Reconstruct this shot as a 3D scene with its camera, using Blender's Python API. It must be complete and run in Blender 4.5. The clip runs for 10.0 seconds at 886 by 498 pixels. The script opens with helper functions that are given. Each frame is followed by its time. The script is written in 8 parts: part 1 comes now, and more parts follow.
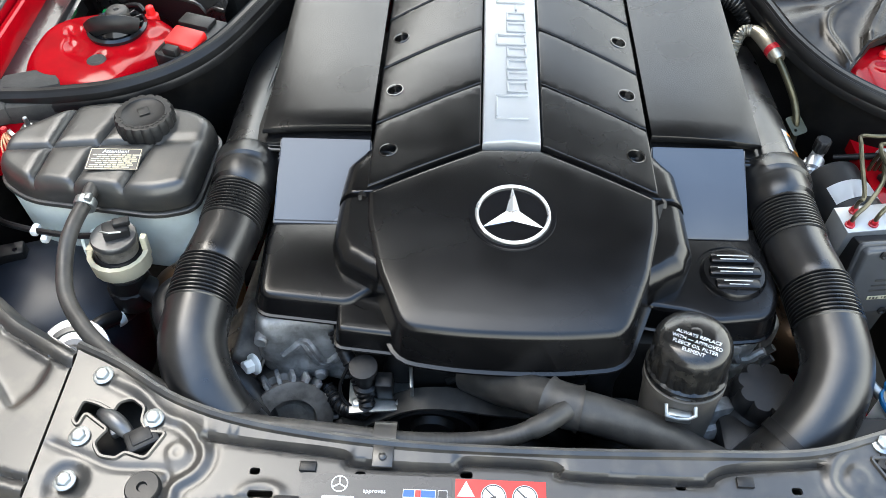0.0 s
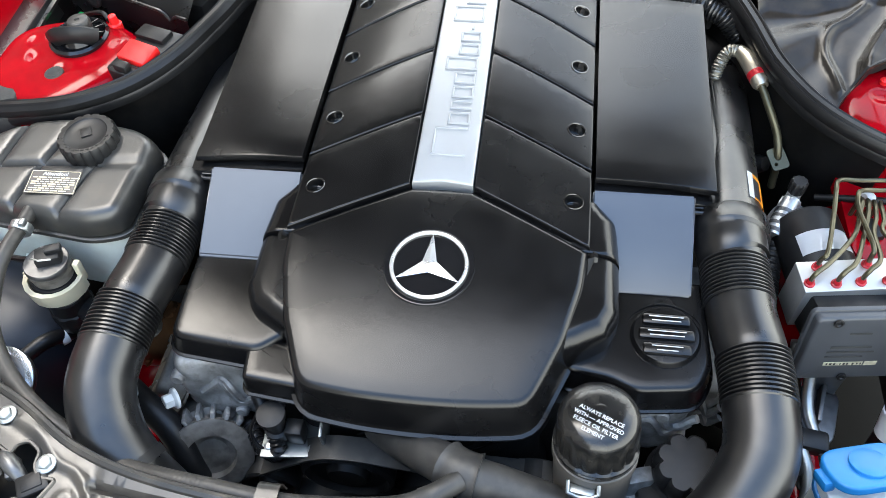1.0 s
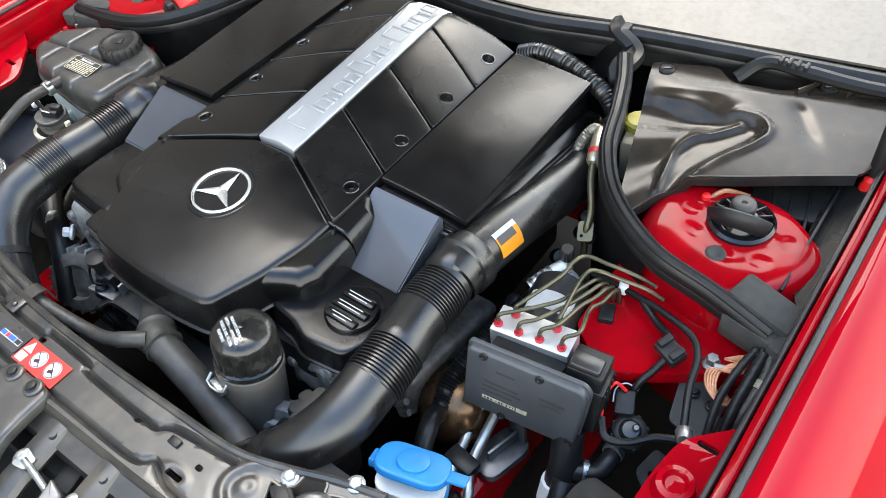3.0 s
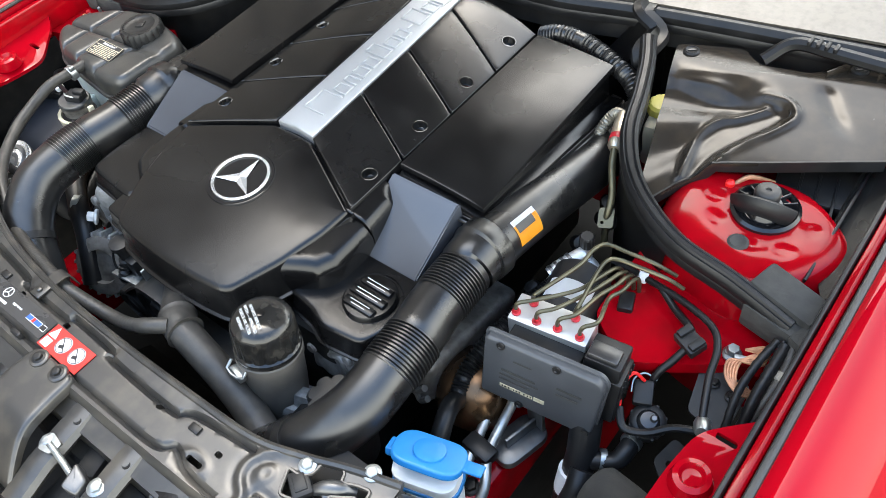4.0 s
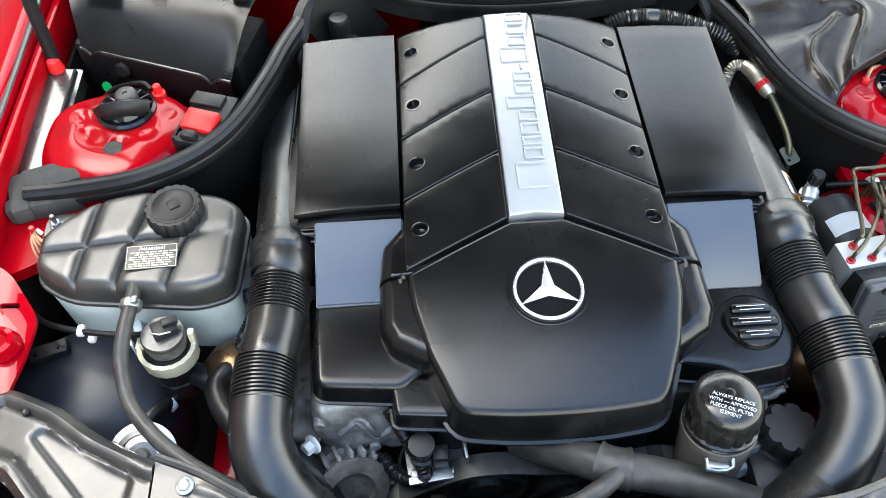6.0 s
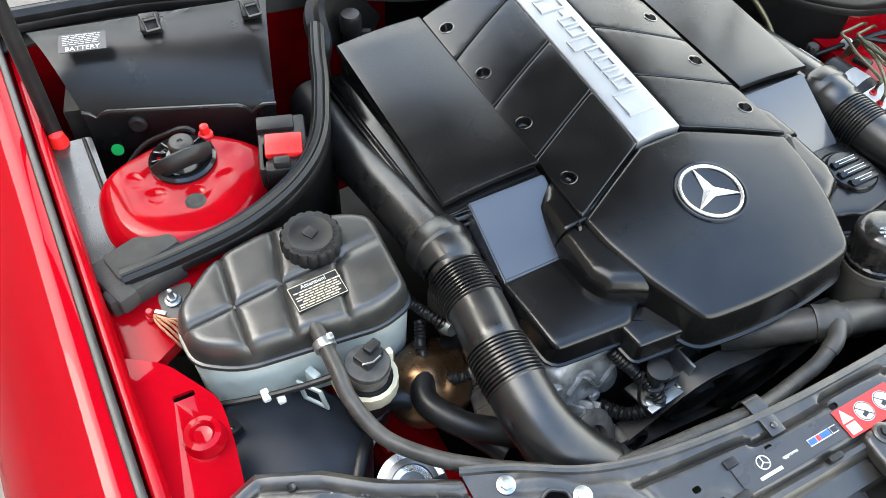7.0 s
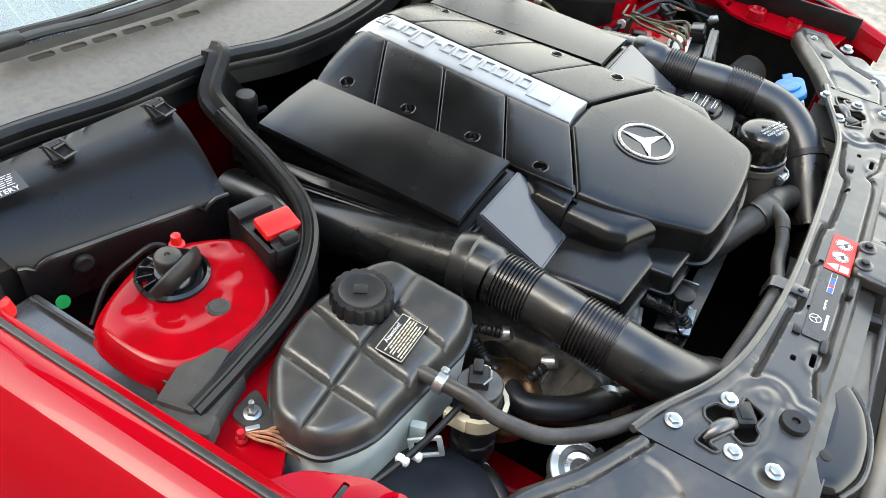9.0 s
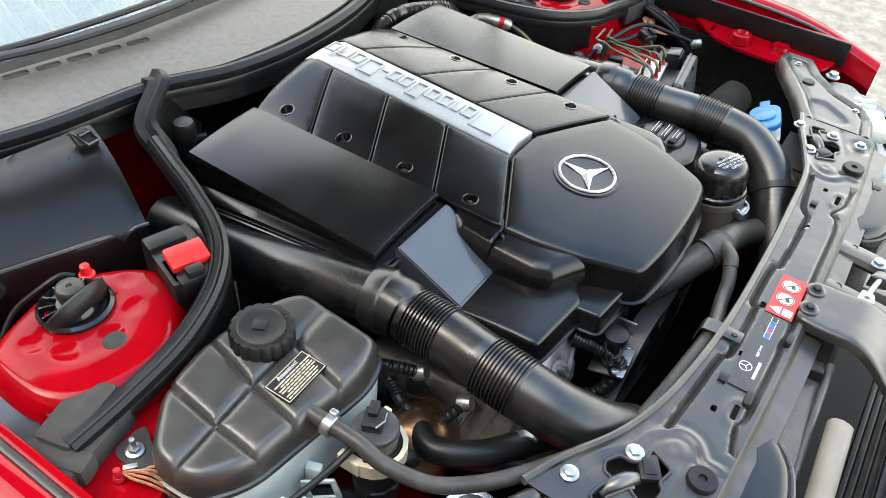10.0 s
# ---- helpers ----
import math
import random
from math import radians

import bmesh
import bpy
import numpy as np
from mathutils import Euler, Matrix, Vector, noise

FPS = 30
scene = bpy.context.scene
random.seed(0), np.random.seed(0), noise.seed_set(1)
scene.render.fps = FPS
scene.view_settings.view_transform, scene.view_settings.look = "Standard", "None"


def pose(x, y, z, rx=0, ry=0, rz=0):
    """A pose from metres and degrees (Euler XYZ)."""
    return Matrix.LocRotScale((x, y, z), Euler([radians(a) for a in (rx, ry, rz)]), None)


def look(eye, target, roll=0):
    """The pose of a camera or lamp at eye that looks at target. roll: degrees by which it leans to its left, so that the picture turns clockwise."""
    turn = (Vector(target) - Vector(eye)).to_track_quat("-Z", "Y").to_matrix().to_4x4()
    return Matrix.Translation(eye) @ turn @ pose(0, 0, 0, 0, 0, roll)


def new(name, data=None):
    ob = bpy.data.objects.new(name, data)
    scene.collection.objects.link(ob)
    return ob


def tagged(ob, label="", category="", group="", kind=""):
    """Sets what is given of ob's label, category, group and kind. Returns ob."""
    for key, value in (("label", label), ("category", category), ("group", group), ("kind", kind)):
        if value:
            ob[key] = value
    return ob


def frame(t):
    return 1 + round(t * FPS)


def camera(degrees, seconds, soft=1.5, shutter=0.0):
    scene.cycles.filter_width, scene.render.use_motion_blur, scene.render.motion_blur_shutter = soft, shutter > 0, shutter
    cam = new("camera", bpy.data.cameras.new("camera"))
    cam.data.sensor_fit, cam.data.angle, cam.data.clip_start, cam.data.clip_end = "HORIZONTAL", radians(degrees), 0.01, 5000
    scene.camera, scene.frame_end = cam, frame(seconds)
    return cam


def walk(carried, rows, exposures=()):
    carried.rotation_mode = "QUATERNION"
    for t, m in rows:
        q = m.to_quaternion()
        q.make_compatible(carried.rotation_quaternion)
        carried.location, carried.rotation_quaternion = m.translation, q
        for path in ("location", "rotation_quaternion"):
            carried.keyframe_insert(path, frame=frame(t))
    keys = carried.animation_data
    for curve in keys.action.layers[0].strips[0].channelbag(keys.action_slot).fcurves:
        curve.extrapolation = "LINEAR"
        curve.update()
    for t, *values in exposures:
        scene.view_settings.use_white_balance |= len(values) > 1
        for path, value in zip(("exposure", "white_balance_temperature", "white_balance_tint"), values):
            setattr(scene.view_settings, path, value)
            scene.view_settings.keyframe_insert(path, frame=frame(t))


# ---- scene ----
cam = camera(58.4, 10.0, soft=0.8)

PATH = [
    (0, (-0.052, -0.602, 1.515), (-0.109, 0.666, -0.03), -0.3),
    (0.5, (0.011, -0.521, 1.533), (-0.19, 0.671, -0.06), -4.4),
    (1, (0.119, -0.477, 1.545), (-0.129, 0.676, -0.07), -5.7),
    (1.5, (0.281, -0.516, 1.563), (-0.035, 0.652, -0.029), -5.0),
    (2, (0.475, -0.555, 1.597), (0.006, 0.611, 0.041), -4.6),
    (2.5, (0.682, -0.481, 1.592), (-0.056, 0.607, 0.084), -6.1),
    (3.8, (0.801, -0.383, 1.582), (-0.161, 0.508, 0.072), -10.0),
    (4, (0.773, -0.391, 1.594), (-0.157, 0.509, 0.068), -10.3),
    (4.5, (0.607, -0.453, 1.623), (-0.119, 0.541, 0.047), -9.0),
    (5, (0.361, -0.542, 1.66), (-0.12, 0.545, 0.052), -6.8),
    (5.5, (0.114, -0.54, 1.661), (-0.174, 0.599, 0.042), -5.5),
    (6, (-0.145, -0.511, 1.65), (-0.099, 0.657, 0.026), -1.4),
    (6.2, (-0.265, -0.512, 1.656), (-0.087, 0.629, 0.023), -0.1),
    (7.3, (-0.762, -0.342, 1.569), (0.053, 0.598, 0.003), 5.2),
    (7.5, (-0.836, -0.287, 1.548), (0.107, 0.552, -0.004), 6.4),
    (8, (-0.987, -0.186, 1.521), (0.171, 0.47, 0.028), 7.1),
    (8.5, (-1.02, -0.159, 1.514), (0.251, 0.461, 0.099), 7.3),
    (9, (-1.018, -0.172, 1.516), (0.299, 0.441, 0.141), 7.9),
    (9.5, (-0.998, -0.205, 1.516), (0.326, 0.435, 0.16), 7.6),
    (10, (-0.892, -0.3, 1.53), (0.373, 0.443, 0.171), 5.2),
]
LIGHT = [(0, 1.58, 6250, 5), (1, 1.69, 6250, 6), (1.5, 1.88, 6350, 6), (2.5, 1.68, 6400, 6), (4.5, 1.71, 6400, 6), (6, 1.77, 6250, 5), (7.5, 1.74, 6450, 5), (8.5, 1.50, 6550, 5), (10, 1.52, 6550, 5)]
walk(cam, [(t, look(eye, target, roll)) for t, eye, target, roll in PATH], LIGHT)

from mathutils.geometry import delaunay_2d_cdt

# ---- light ----
SUN_DIR = Vector((-0.40, 0.40, 0.83)).normalized()      # towards the sun
world = bpy.data.worlds.new("sky")
scene.world = world
world.use_nodes = True
wn = world.node_tree.nodes
sky = wn.new("ShaderNodeTexSky")
sky.sky_type = "NISHITA"
sky.sun_disc = False
sky.sun_elevation = math.asin(SUN_DIR.z)
sky.sun_rotation = math.atan2(SUN_DIR.x, SUN_DIR.y)
sky.air_density, sky.dust_density, sky.ozone_density = 1.0, 4.0, 1.0
# thin bright cloud over the whole sky on top of the clear-sky light
cloud = wn.new("ShaderNodeTexNoise")
cloud.inputs["Scale"].default_value, cloud.inputs["Detail"].default_value = 2.2, 5
veil = wn.new("ShaderNodeMapRange")
veil.inputs["From Min"].default_value, veil.inputs["From Max"].default_value = 0.34, 0.68
veil.inputs["To Max"].default_value = 0.5
tint = wn.new("ShaderNodeMix")
tint.data_type = "RGBA"
tint.inputs["A"].default_value = (1.5, 1.75, 2.4, 1)          # blue gaps
tint.inputs["B"].default_value = (10.2, 9.9, 9.4, 1)          # bright cloud
# hazy warm light low down, cooler overhead
place_ = wn.new("ShaderNodeTexCoord")
axes = wn.new("ShaderNodeSeparateXYZ")
haze = wn.new("ShaderNodeMapRange")
haze.interpolation_type = "SMOOTHSTEP"
haze.inputs["From Min"].default_value, haze.inputs["From Max"].default_value = 0.42, 0.95
hue = wn.new("ShaderNodeMix")
hue.data_type = "RGBA"
hue.inputs["A"].default_value = (1.26, 1.23, 1.13, 1)
hue.inputs["B"].default_value = (0.42, 0.74, 1.22, 1)
clear = wn.new("ShaderNodeMath")
clear.operation = "SUBTRACT"
clear.inputs[0].default_value = 1.0
cover_ = wn.new("ShaderNodeMath")                                # the haze hides all gaps low down
cover_.operation = "MAXIMUM"
wash = wn.new("ShaderNodeVectorMath")
wash.operation = "MULTIPLY"
both = wn.new("ShaderNodeVectorMath")
both.operation = "ADD"
wl_ = world.node_tree.links
wl_.new(cloud.outputs["Fac"], veil.inputs["Value"])
wl_.new(place_.outputs["Generated"], axes.inputs[0])
wl_.new(axes.outputs["Z"], haze.inputs["Value"])
wl_.new(haze.outputs[0], hue.inputs["Factor"])
wl_.new(haze.outputs[0], clear.inputs[1])
wl_.new(veil.outputs[0], cover_.inputs[0])
wl_.new(clear.outputs[0], cover_.inputs[1])
wl_.new(cover_.outputs[0], tint.inputs["Factor"])
wl_.new(tint.outputs["Result"], wash.inputs[0])
wl_.new(hue.outputs["Result"], wash.inputs[1])
wl_.new(sky.outputs[0], both.inputs[0])
wl_.new(wash.outputs[0], both.inputs[1])
# bright aureole of the sun behind thin cloud
toward = wn.new("ShaderNodeVectorMath")
toward.operation = "DOT_PRODUCT"
toward.inputs[1].default_value = SUN_DIR
glow = wn.new("ShaderNodeMapRange")
glow.interpolation_type = "SMOOTHSTEP"
glow.inputs["From Min"].default_value, glow.inputs["From Max"].default_value = 0.70, 0.94
glow.inputs["To Max"].default_value = 10.2
aureole = wn.new("ShaderNodeVectorMath")
aureole.operation = "SCALE"
aureole.inputs[0].default_value = (1.0, 0.90, 0.74)
total = wn.new("ShaderNodeVectorMath")
total.operation = "ADD"
wl_.new(place_.outputs["Generated"], toward.inputs[0])
wl_.new(toward.outputs["Value"], glow.inputs["Value"])
wl_.new(glow.outputs[0], aureole.inputs["Scale"])
wl_.new(both.outputs[0], total.inputs[0])
wl_.new(aureole.outputs[0], total.inputs[1])
wl_.new(total.outputs[0], wn["Background"].inputs["Color"])
wn["Background"].inputs["Strength"].default_value = 0.12
sun = new("sun", bpy.data.lights.new("sun", "SUN"))
sun.data.energy, sun.data.angle, sun.data.color = 0.32, radians(24), (1.0, 0.91, 0.79)
sun.matrix_world = look(SUN_DIR * 10, (0, 0, 0))


# ---- materials ----
def mat(name, color, rough=0.5, metal=0.0, var=0.25, scale=25.0, grain=600.0, bump=0.15, coat=0.0, dirt=None, dirt_amt=0.0, spec=0.5, coat_rough=0.04):
    """A principled surface with two scales of variation, fine relief and optional dirt."""
    m = bpy.data.materials.new(name)
    m.use_nodes = True
    nt = m.node_tree
    n, l = nt.nodes, nt.links
    b = n["Principled BSDF"]
    tc = n.new("ShaderNodeTexCoord")
    big = n.new("ShaderNodeTexNoise")
    big.inputs["Scale"].default_value, big.inputs["Detail"].default_value = scale, 6
    fine = n.new("ShaderNodeTexNoise")
    fine.inputs["Scale"].default_value, fine.inputs["Detail"].default_value = grain, 3
    l.new(tc.outputs["Object"], big.inputs["Vector"])
    l.new(tc.outputs["Object"], fine.inputs["Vector"])
    ramp = n.new("ShaderNodeMapRange")
    ramp.inputs["From Min"].default_value, ramp.inputs["From Max"].default_value = 0.3, 0.7
    ramp.inputs["To Min"].default_value, ramp.inputs["To Max"].default_value = 1 - var, 1 + var
    l.new(big.outputs["Fac"], ramp.inputs["Value"])
    mul = n.new("ShaderNodeVectorMath")
    mul.operation = "SCALE"
    mul.inputs[0].default_value = color
    l.new(ramp.outputs[0], mul.inputs["Scale"])
    out = mul.outputs[0]
    if dirt:
        spots = n.new("ShaderNodeTexNoise")
        spots.inputs["Scale"].default_value, spots.inputs["Detail"].default_value = scale * 2.3, 9
        l.new(tc.outputs["Object"], spots.inputs["Vector"])
        sel = n.new("ShaderNodeMapRange")
        sel.inputs["From Min"].default_value, sel.inputs["From Max"].default_value = 0.45, 0.75
        sel.inputs["To Max"].default_value = dirt_amt
        l.new(spots.outputs["Fac"], sel.inputs["Value"])
        mix = n.new("ShaderNodeMix")
        mix.data_type = "RGBA"
        mix.inputs["B"].default_value = (*dirt, 1)
        l.new(sel.outputs[0], mix.inputs["Factor"])
        l.new(out, mix.inputs["A"])
        out = mix.outputs["Result"]
    l.new(out, b.inputs["Base Color"])
    rr = n.new("ShaderNodeMapRange")
    rr.inputs["From Min"].default_value, rr.inputs["From Max"].default_value = 0.3, 0.7
    rr.inputs["To Min"].default_value, rr.inputs["To Max"].default_value = max(rough - 0.07, 0.02), min(rough + 0.07, 1)
    l.new(big.outputs["Fac"], rr.inputs["Value"])
    l.new(rr.outputs[0], b.inputs["Roughness"])
    if bump:
        bp = n.new("ShaderNodeBump")
        bp.inputs["Strength"].default_value, bp.inputs["Distance"].default_value = bump, 0.0006
        l.new(fine.outputs["Fac"], bp.inputs["Height"])
        l.new(bp.outputs[0], b.inputs["Normal"])
    b.inputs["Metallic"].default_value = metal
    b.inputs["Coat Weight"].default_value = coat
    b.inputs["Coat Roughness"].default_value = coat_rough
    b.inputs["Specular IOR Level"].default_value = spec
    return m


COVER = mat("satin_black_cover_plastic", (0.004, 0.004, 0.0044), 0.24, var=0.2, scale=9, grain=1800, bump=0.06, spec=0.42, dirt=(0.045, 0.043, 0.040), dirt_amt=0.10)
GLOSSY = mat("smooth_black_plastic", (0.008, 0.008, 0.009), 0.13, var=0.1, scale=12, bump=0.02)
# bluish base colour holds the sky reflection of the sloping panels
SKYSHEEN = mat("smooth_plastic_sky_sheen", (0.055, 0.060, 0.072), 0.22, var=0.06, scale=12, bump=0.02, coat=0.5)
DUCT = mat("black_duct_plastic", (0.006, 0.006, 0.0065), 0.31, var=0.25, scale=18, grain=900, bump=0.06, spec=0.72, dirt=(0.05, 0.046, 0.04), dirt_amt=0.25)
TRIM = mat("dull_black_plastic", (0.010, 0.010, 0.0105), 0.42, var=0.3, scale=22, grain=700, bump=0.15, dirt=(0.05, 0.045, 0.036), dirt_amt=0.2, spec=0.32)
DUSTY = mat("dusty_black_plastic", (0.040, 0.039, 0.038), 0.28, var=0.25, scale=14, grain=700, bump=0.1, dirt=(0.13, 0.11, 0.085), dirt_amt=0.25)
TRIMGLOSS = mat("glossy_trim_plastic", (0.014, 0.0138, 0.0135), 0.25, var=0.2, scale=14, grain=700, bump=0.04, coat=0.8, coat_rough=0.12, dirt=(0.10, 0.09, 0.075), dirt_amt=0.2)
RUBBER = mat("black_rubber", (0.009, 0.009, 0.0095), 0.38, var=0.25, scale=30, grain=500, bump=0.15, spec=0.32)
DUSTRUB = mat("dusty_grey_rubber", (0.034, 0.032, 0.029), 0.46, var=0.25, scale=30, grain=500, bump=0.15, spec=0.45, dirt=(0.10, 0.09, 0.075), dirt_amt=0.35)
DUSTYTUBE = mat("dusty_pale_tube", (0.20, 0.185, 0.155), 0.6, var=0.15, scale=25, grain=400, bump=0.2)
FOAM = mat("grey_foam_block", (0.036, 0.035, 0.032), 0.9, var=0.3, scale=70, grain=260, bump=0.8)
# near-black base with the shade of the bay put into its colour
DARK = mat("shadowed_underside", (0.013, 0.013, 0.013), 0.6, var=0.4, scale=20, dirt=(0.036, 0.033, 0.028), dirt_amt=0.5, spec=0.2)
RED = mat("red_car_paint", (0.275, 0.0006, 0.006), 0.5, var=0.06, scale=8, bump=0.0, coat=0.5, spec=0.0, coat_rough=0.02)
REDIN = mat("red_inner_panel_paint", (0.28, 0.0006, 0.005), 0.45, var=0.2, scale=12, bump=0.03, coat=0.42, coat_rough=0.10, spec=0.0, dirt=(0.10, 0.006, 0.006), dirt_amt=0.3)
REDCAP = mat("bright_red_plastic", (0.75, 0.015, 0.015), 0.4, var=0.06, bump=0.05)
PANEL = mat("black_painted_steel", (0.020, 0.0192, 0.0182), 0.40, var=0.3, scale=10, bump=0.03, coat=0.66, dirt=(0.16, 0.135, 0.10), dirt_amt=0.30, coat_rough=0.26, spec=0.4)
ALU = mat("cast_aluminium", (0.30, 0.30, 0.295), 0.58, metal=0.6, var=0.35, scale=40, grain=300, bump=0.5, dirt=(0.08, 0.07, 0.06), dirt_amt=0.6)
BRUSHED = mat("brushed_silver_strip", (0.42, 0.43, 0.44), 0.50, metal=0.6, var=0.06, scale=15, grain=2500, bump=0.12)
CHROME = mat("polished_silver", (0.80, 0.80, 0.79), 0.26, metal=0.75, var=0.04, bump=0.0)
ZINC = mat("zinc_plated_steel", (0.36, 0.38, 0.38), 0.38, metal=0.9, var=0.2, scale=60, bump=0.1)
OLIVE = mat("olive_passivated_pipe", (0.105, 0.096, 0.060), 0.36, metal=0.7, var=0.25, scale=40, bump=0.08)
TANK = mat("milky_translucent_plastic", (0.62, 0.68, 0.64), 0.4, var=0.1, scale=12, bump=0.05, dirt=(0.3, 0.29, 0.22), dirt_amt=0.3)
RESTOP = mat("worn_dark_tank_plastic", (0.030, 0.0295, 0.028), 0.34, var=0.12, scale=16, grain=1100, bump=0.15, dirt=(0.12, 0.105, 0.08), dirt_amt=0.25, spec=0.75)
CREAM = mat("yellowed_plastic_clip", (0.6, 0.54, 0.38), 0.5, var=0.15)
WHITE = mat("white_plastic", (0.75, 0.76, 0.74), 0.45, var=0.06)
BLUE = mat("blue_plastic_cap", (0.015, 0.16, 0.42), 0.4, var=0.08, bump=0.05)
COPPER = mat("copper_braid_wire", (0.45, 0.22, 0.12), 0.5, metal=0.4, var=0.3, scale=120)
HEATED = mat("heat_tinted_manifold", (0.17, 0.10, 0.055), 0.30, metal=0.9, var=0.4, scale=14, bump=0.1)
PAPER = mat("white_label", (0.72, 0.73, 0.74), 0.5, var=0.06)
INK = mat("black_label", (0.012, 0.012, 0.014), 0.35, var=0.1)
LABELRED = mat("red_label", (0.62, 0.02, 0.015), 0.4, var=0.05)
ORANGE = mat("orange_label", (0.85, 0.36, 0.02), 0.45, var=0.1)
BLUEINK = mat("blue_ink", (0.02, 0.09, 0.45), 0.45, var=0.05)
FADED = mat("faded_white_print", (0.58, 0.59, 0.60), 0.5, var=0.3, scale=200)
GRIMY = mat("grimy_cast_alloy", (0.15, 0.138, 0.122), 0.55, metal=0.35, var=0.4, scale=35, grain=300, bump=0.45, dirt=(0.03, 0.027, 0.022), dirt_amt=0.6)
NUTRED = mat("red_sealing_paint", (0.42, 0.012, 0.02), 0.35, var=0.3, scale=200)
YELLOWED = mat("yellowed_label", (0.40, 0.37, 0.26), 0.5, var=0.25, scale=180)
GREEN = mat("green_sticker", (0.02, 0.45, 0.10), 0.45, var=0.05)
GROUND = mat("pale_worn_asphalt", (0.19, 0.178, 0.152), 0.9, var=0.4, scale=16, grain=60, bump=0.9, dirt=(0.11, 0.10, 0.085), dirt_amt=0.6)
GLASS = mat("windscreen_glass", (0.92, 0.97, 0.96), 0.03, var=0.01, bump=0.0)
GLASS.node_tree.nodes["Principled BSDF"].inputs["Transmission Weight"].default_value = 1.0
# pale colour that imitates sky reflected in the windscreen
SKYPALE = mat("pale_sky_backing", (0.78, 0.82, 0.80), 0.7, var=0.08, scale=6, bump=0.1)
LINER = mat("brown_grey_bonnet_liner", (0.12, 0.102, 0.078), 0.85, var=0.25, scale=8, grain=120, bump=0.6)
COWL = mat("weathered_cowl_plastic", (0.085, 0.076, 0.062), 0.40, var=0.12, scale=42, grain=250, bump=0.3, dirt=(0.035, 0.031, 0.026), dirt_amt=0.55, spec=0.6)
LIDBLACK = mat("satin_black_box_plastic", (0.015, 0.015, 0.016), 0.3, var=0.08, scale=10, grain=900, bump=0.1, spec=0.65)
MOULDED = mat("dusty_moulded_cover_plastic", (0.019, 0.016, 0.013), 0.21, var=0.16, scale=18, grain=900, bump=0.06, spec=0.30, dirt=(0.07, 0.052, 0.034), dirt_amt=0.25)
GREYSEAL = mat("grey_edge_rubber", (0.020, 0.020, 0.019), 0.4, var=0.2, scale=40, grain=500, bump=0.2)
DULLSTEEL = mat("dull_steel", (0.14, 0.14, 0.14), 0.4, metal=0.8, var=0.2, scale=60)


# ---- mesh helpers ----
def thing(name, label="", category="", group="", kind="", at=(0, 0, 0)):
    ob = new(name)
    ob.location = at
    ob.empty_display_size = 0.02
    return tagged(ob, label, category, group, kind)


def smooth_mesh(me, angle=38):
    for p in me.polygons:
        p.use_smooth = True
    me.set_sharp_from_angle(angle=radians(angle))


def finish(bm, name, material):
    bmesh.ops.recalc_face_normals(bm, faces=bm.faces)
    me = bpy.data.meshes.new(name)
    bm.to_mesh(me)
    bm.free()
    me.materials.append(material)
    smooth_mesh(me)
    return me


def part(name, bm, material, parent=None, label="", kind="", category="", group=""):
    """Links a bmesh, given in world metres, as one mesh object under a thing or a part."""
    off = Vector((0, 0, 0))
    p = parent
    while p is not None:
        off += Vector(p.location)
        p = p.parent
    bmesh.ops.translate(bm, verts=bm.verts, vec=-off)
    ob = new(name, finish(bm, name, material))
    ob.parent = parent
    return tagged(ob, label, category, "" if parent else group, kind)


def spline(pts, n=8, closed=False):
    """Catmull-Rom through the points."""
    P = [Vector(p) for p in pts]
    out = []
    m = len(P)
    for i in range(m if closed else m - 1):
        if closed:
            a, b, c, d = P[i - 1], P[i], P[(i + 1) % m], P[(i + 2) % m]
        else:
            b, c = P[i], P[i + 1]
            a = P[i - 1] if i else b * 2 - c
            d = P[i + 2] if i + 2 < m else c * 2 - b
        for k in range(n):
            t = k / n
            out.append(0.5 * (2 * b + (c - a) * t + (2 * a - 5 * b + 4 * c - d) * t * t + (3 * b - a - 3 * c + d) * t ** 3))
    if not closed:
        out.append(P[-1])
    return out


def sweep(bm, path, radius, seg=14, caps=True, squash=(1.0, 1.0), up=None, shape=None):
    """A tube along a path; radius is a number, a list, or a function of the share along it. shape: a closed 2D outline instead of a circle."""
    path = [Vector(p) for p in path]
    n = len(path)
    rings = []
    ref = None
    for i, p in enumerate(path):
        tan = (path[min(i + 1, n - 1)] - path[max(i - 1, 0)]).normalized()
        if ref is None:
            ref = Vector(up) if up else (Vector((0, 0, 1)) if abs(tan.z) < 0.9 else Vector((0, 1, 0)))
        if up:
            ref = Vector(up)
        side = tan.cross(ref).normalized()
        nor = side.cross(tan).normalized()
        ref = nor
        r = radius(i / (n - 1)) if callable(radius) else (radius[i] if isinstance(radius, (list, tuple)) else radius)
        if shape:
            rings.append([bm.verts.new(p + side * (u * r) + nor * (v * r)) for u, v in shape])
        else:
            rings.append([bm.verts.new(p + side * (math.cos(a) * r * squash[0]) + nor * (math.sin(a) * r * squash[1])) for a in [2 * math.pi * k / seg for k in range(seg)]])
    for a, b in zip(rings, rings[1:]):
        m = len(a)
        for k in range(m):
            bm.faces.new((a[k], a[(k + 1) % m], b[(k + 1) % m], b[k]))
    if caps:
        bm.faces.new(rings[0][::-1])
        bm.faces.new(rings[-1])
    return bm


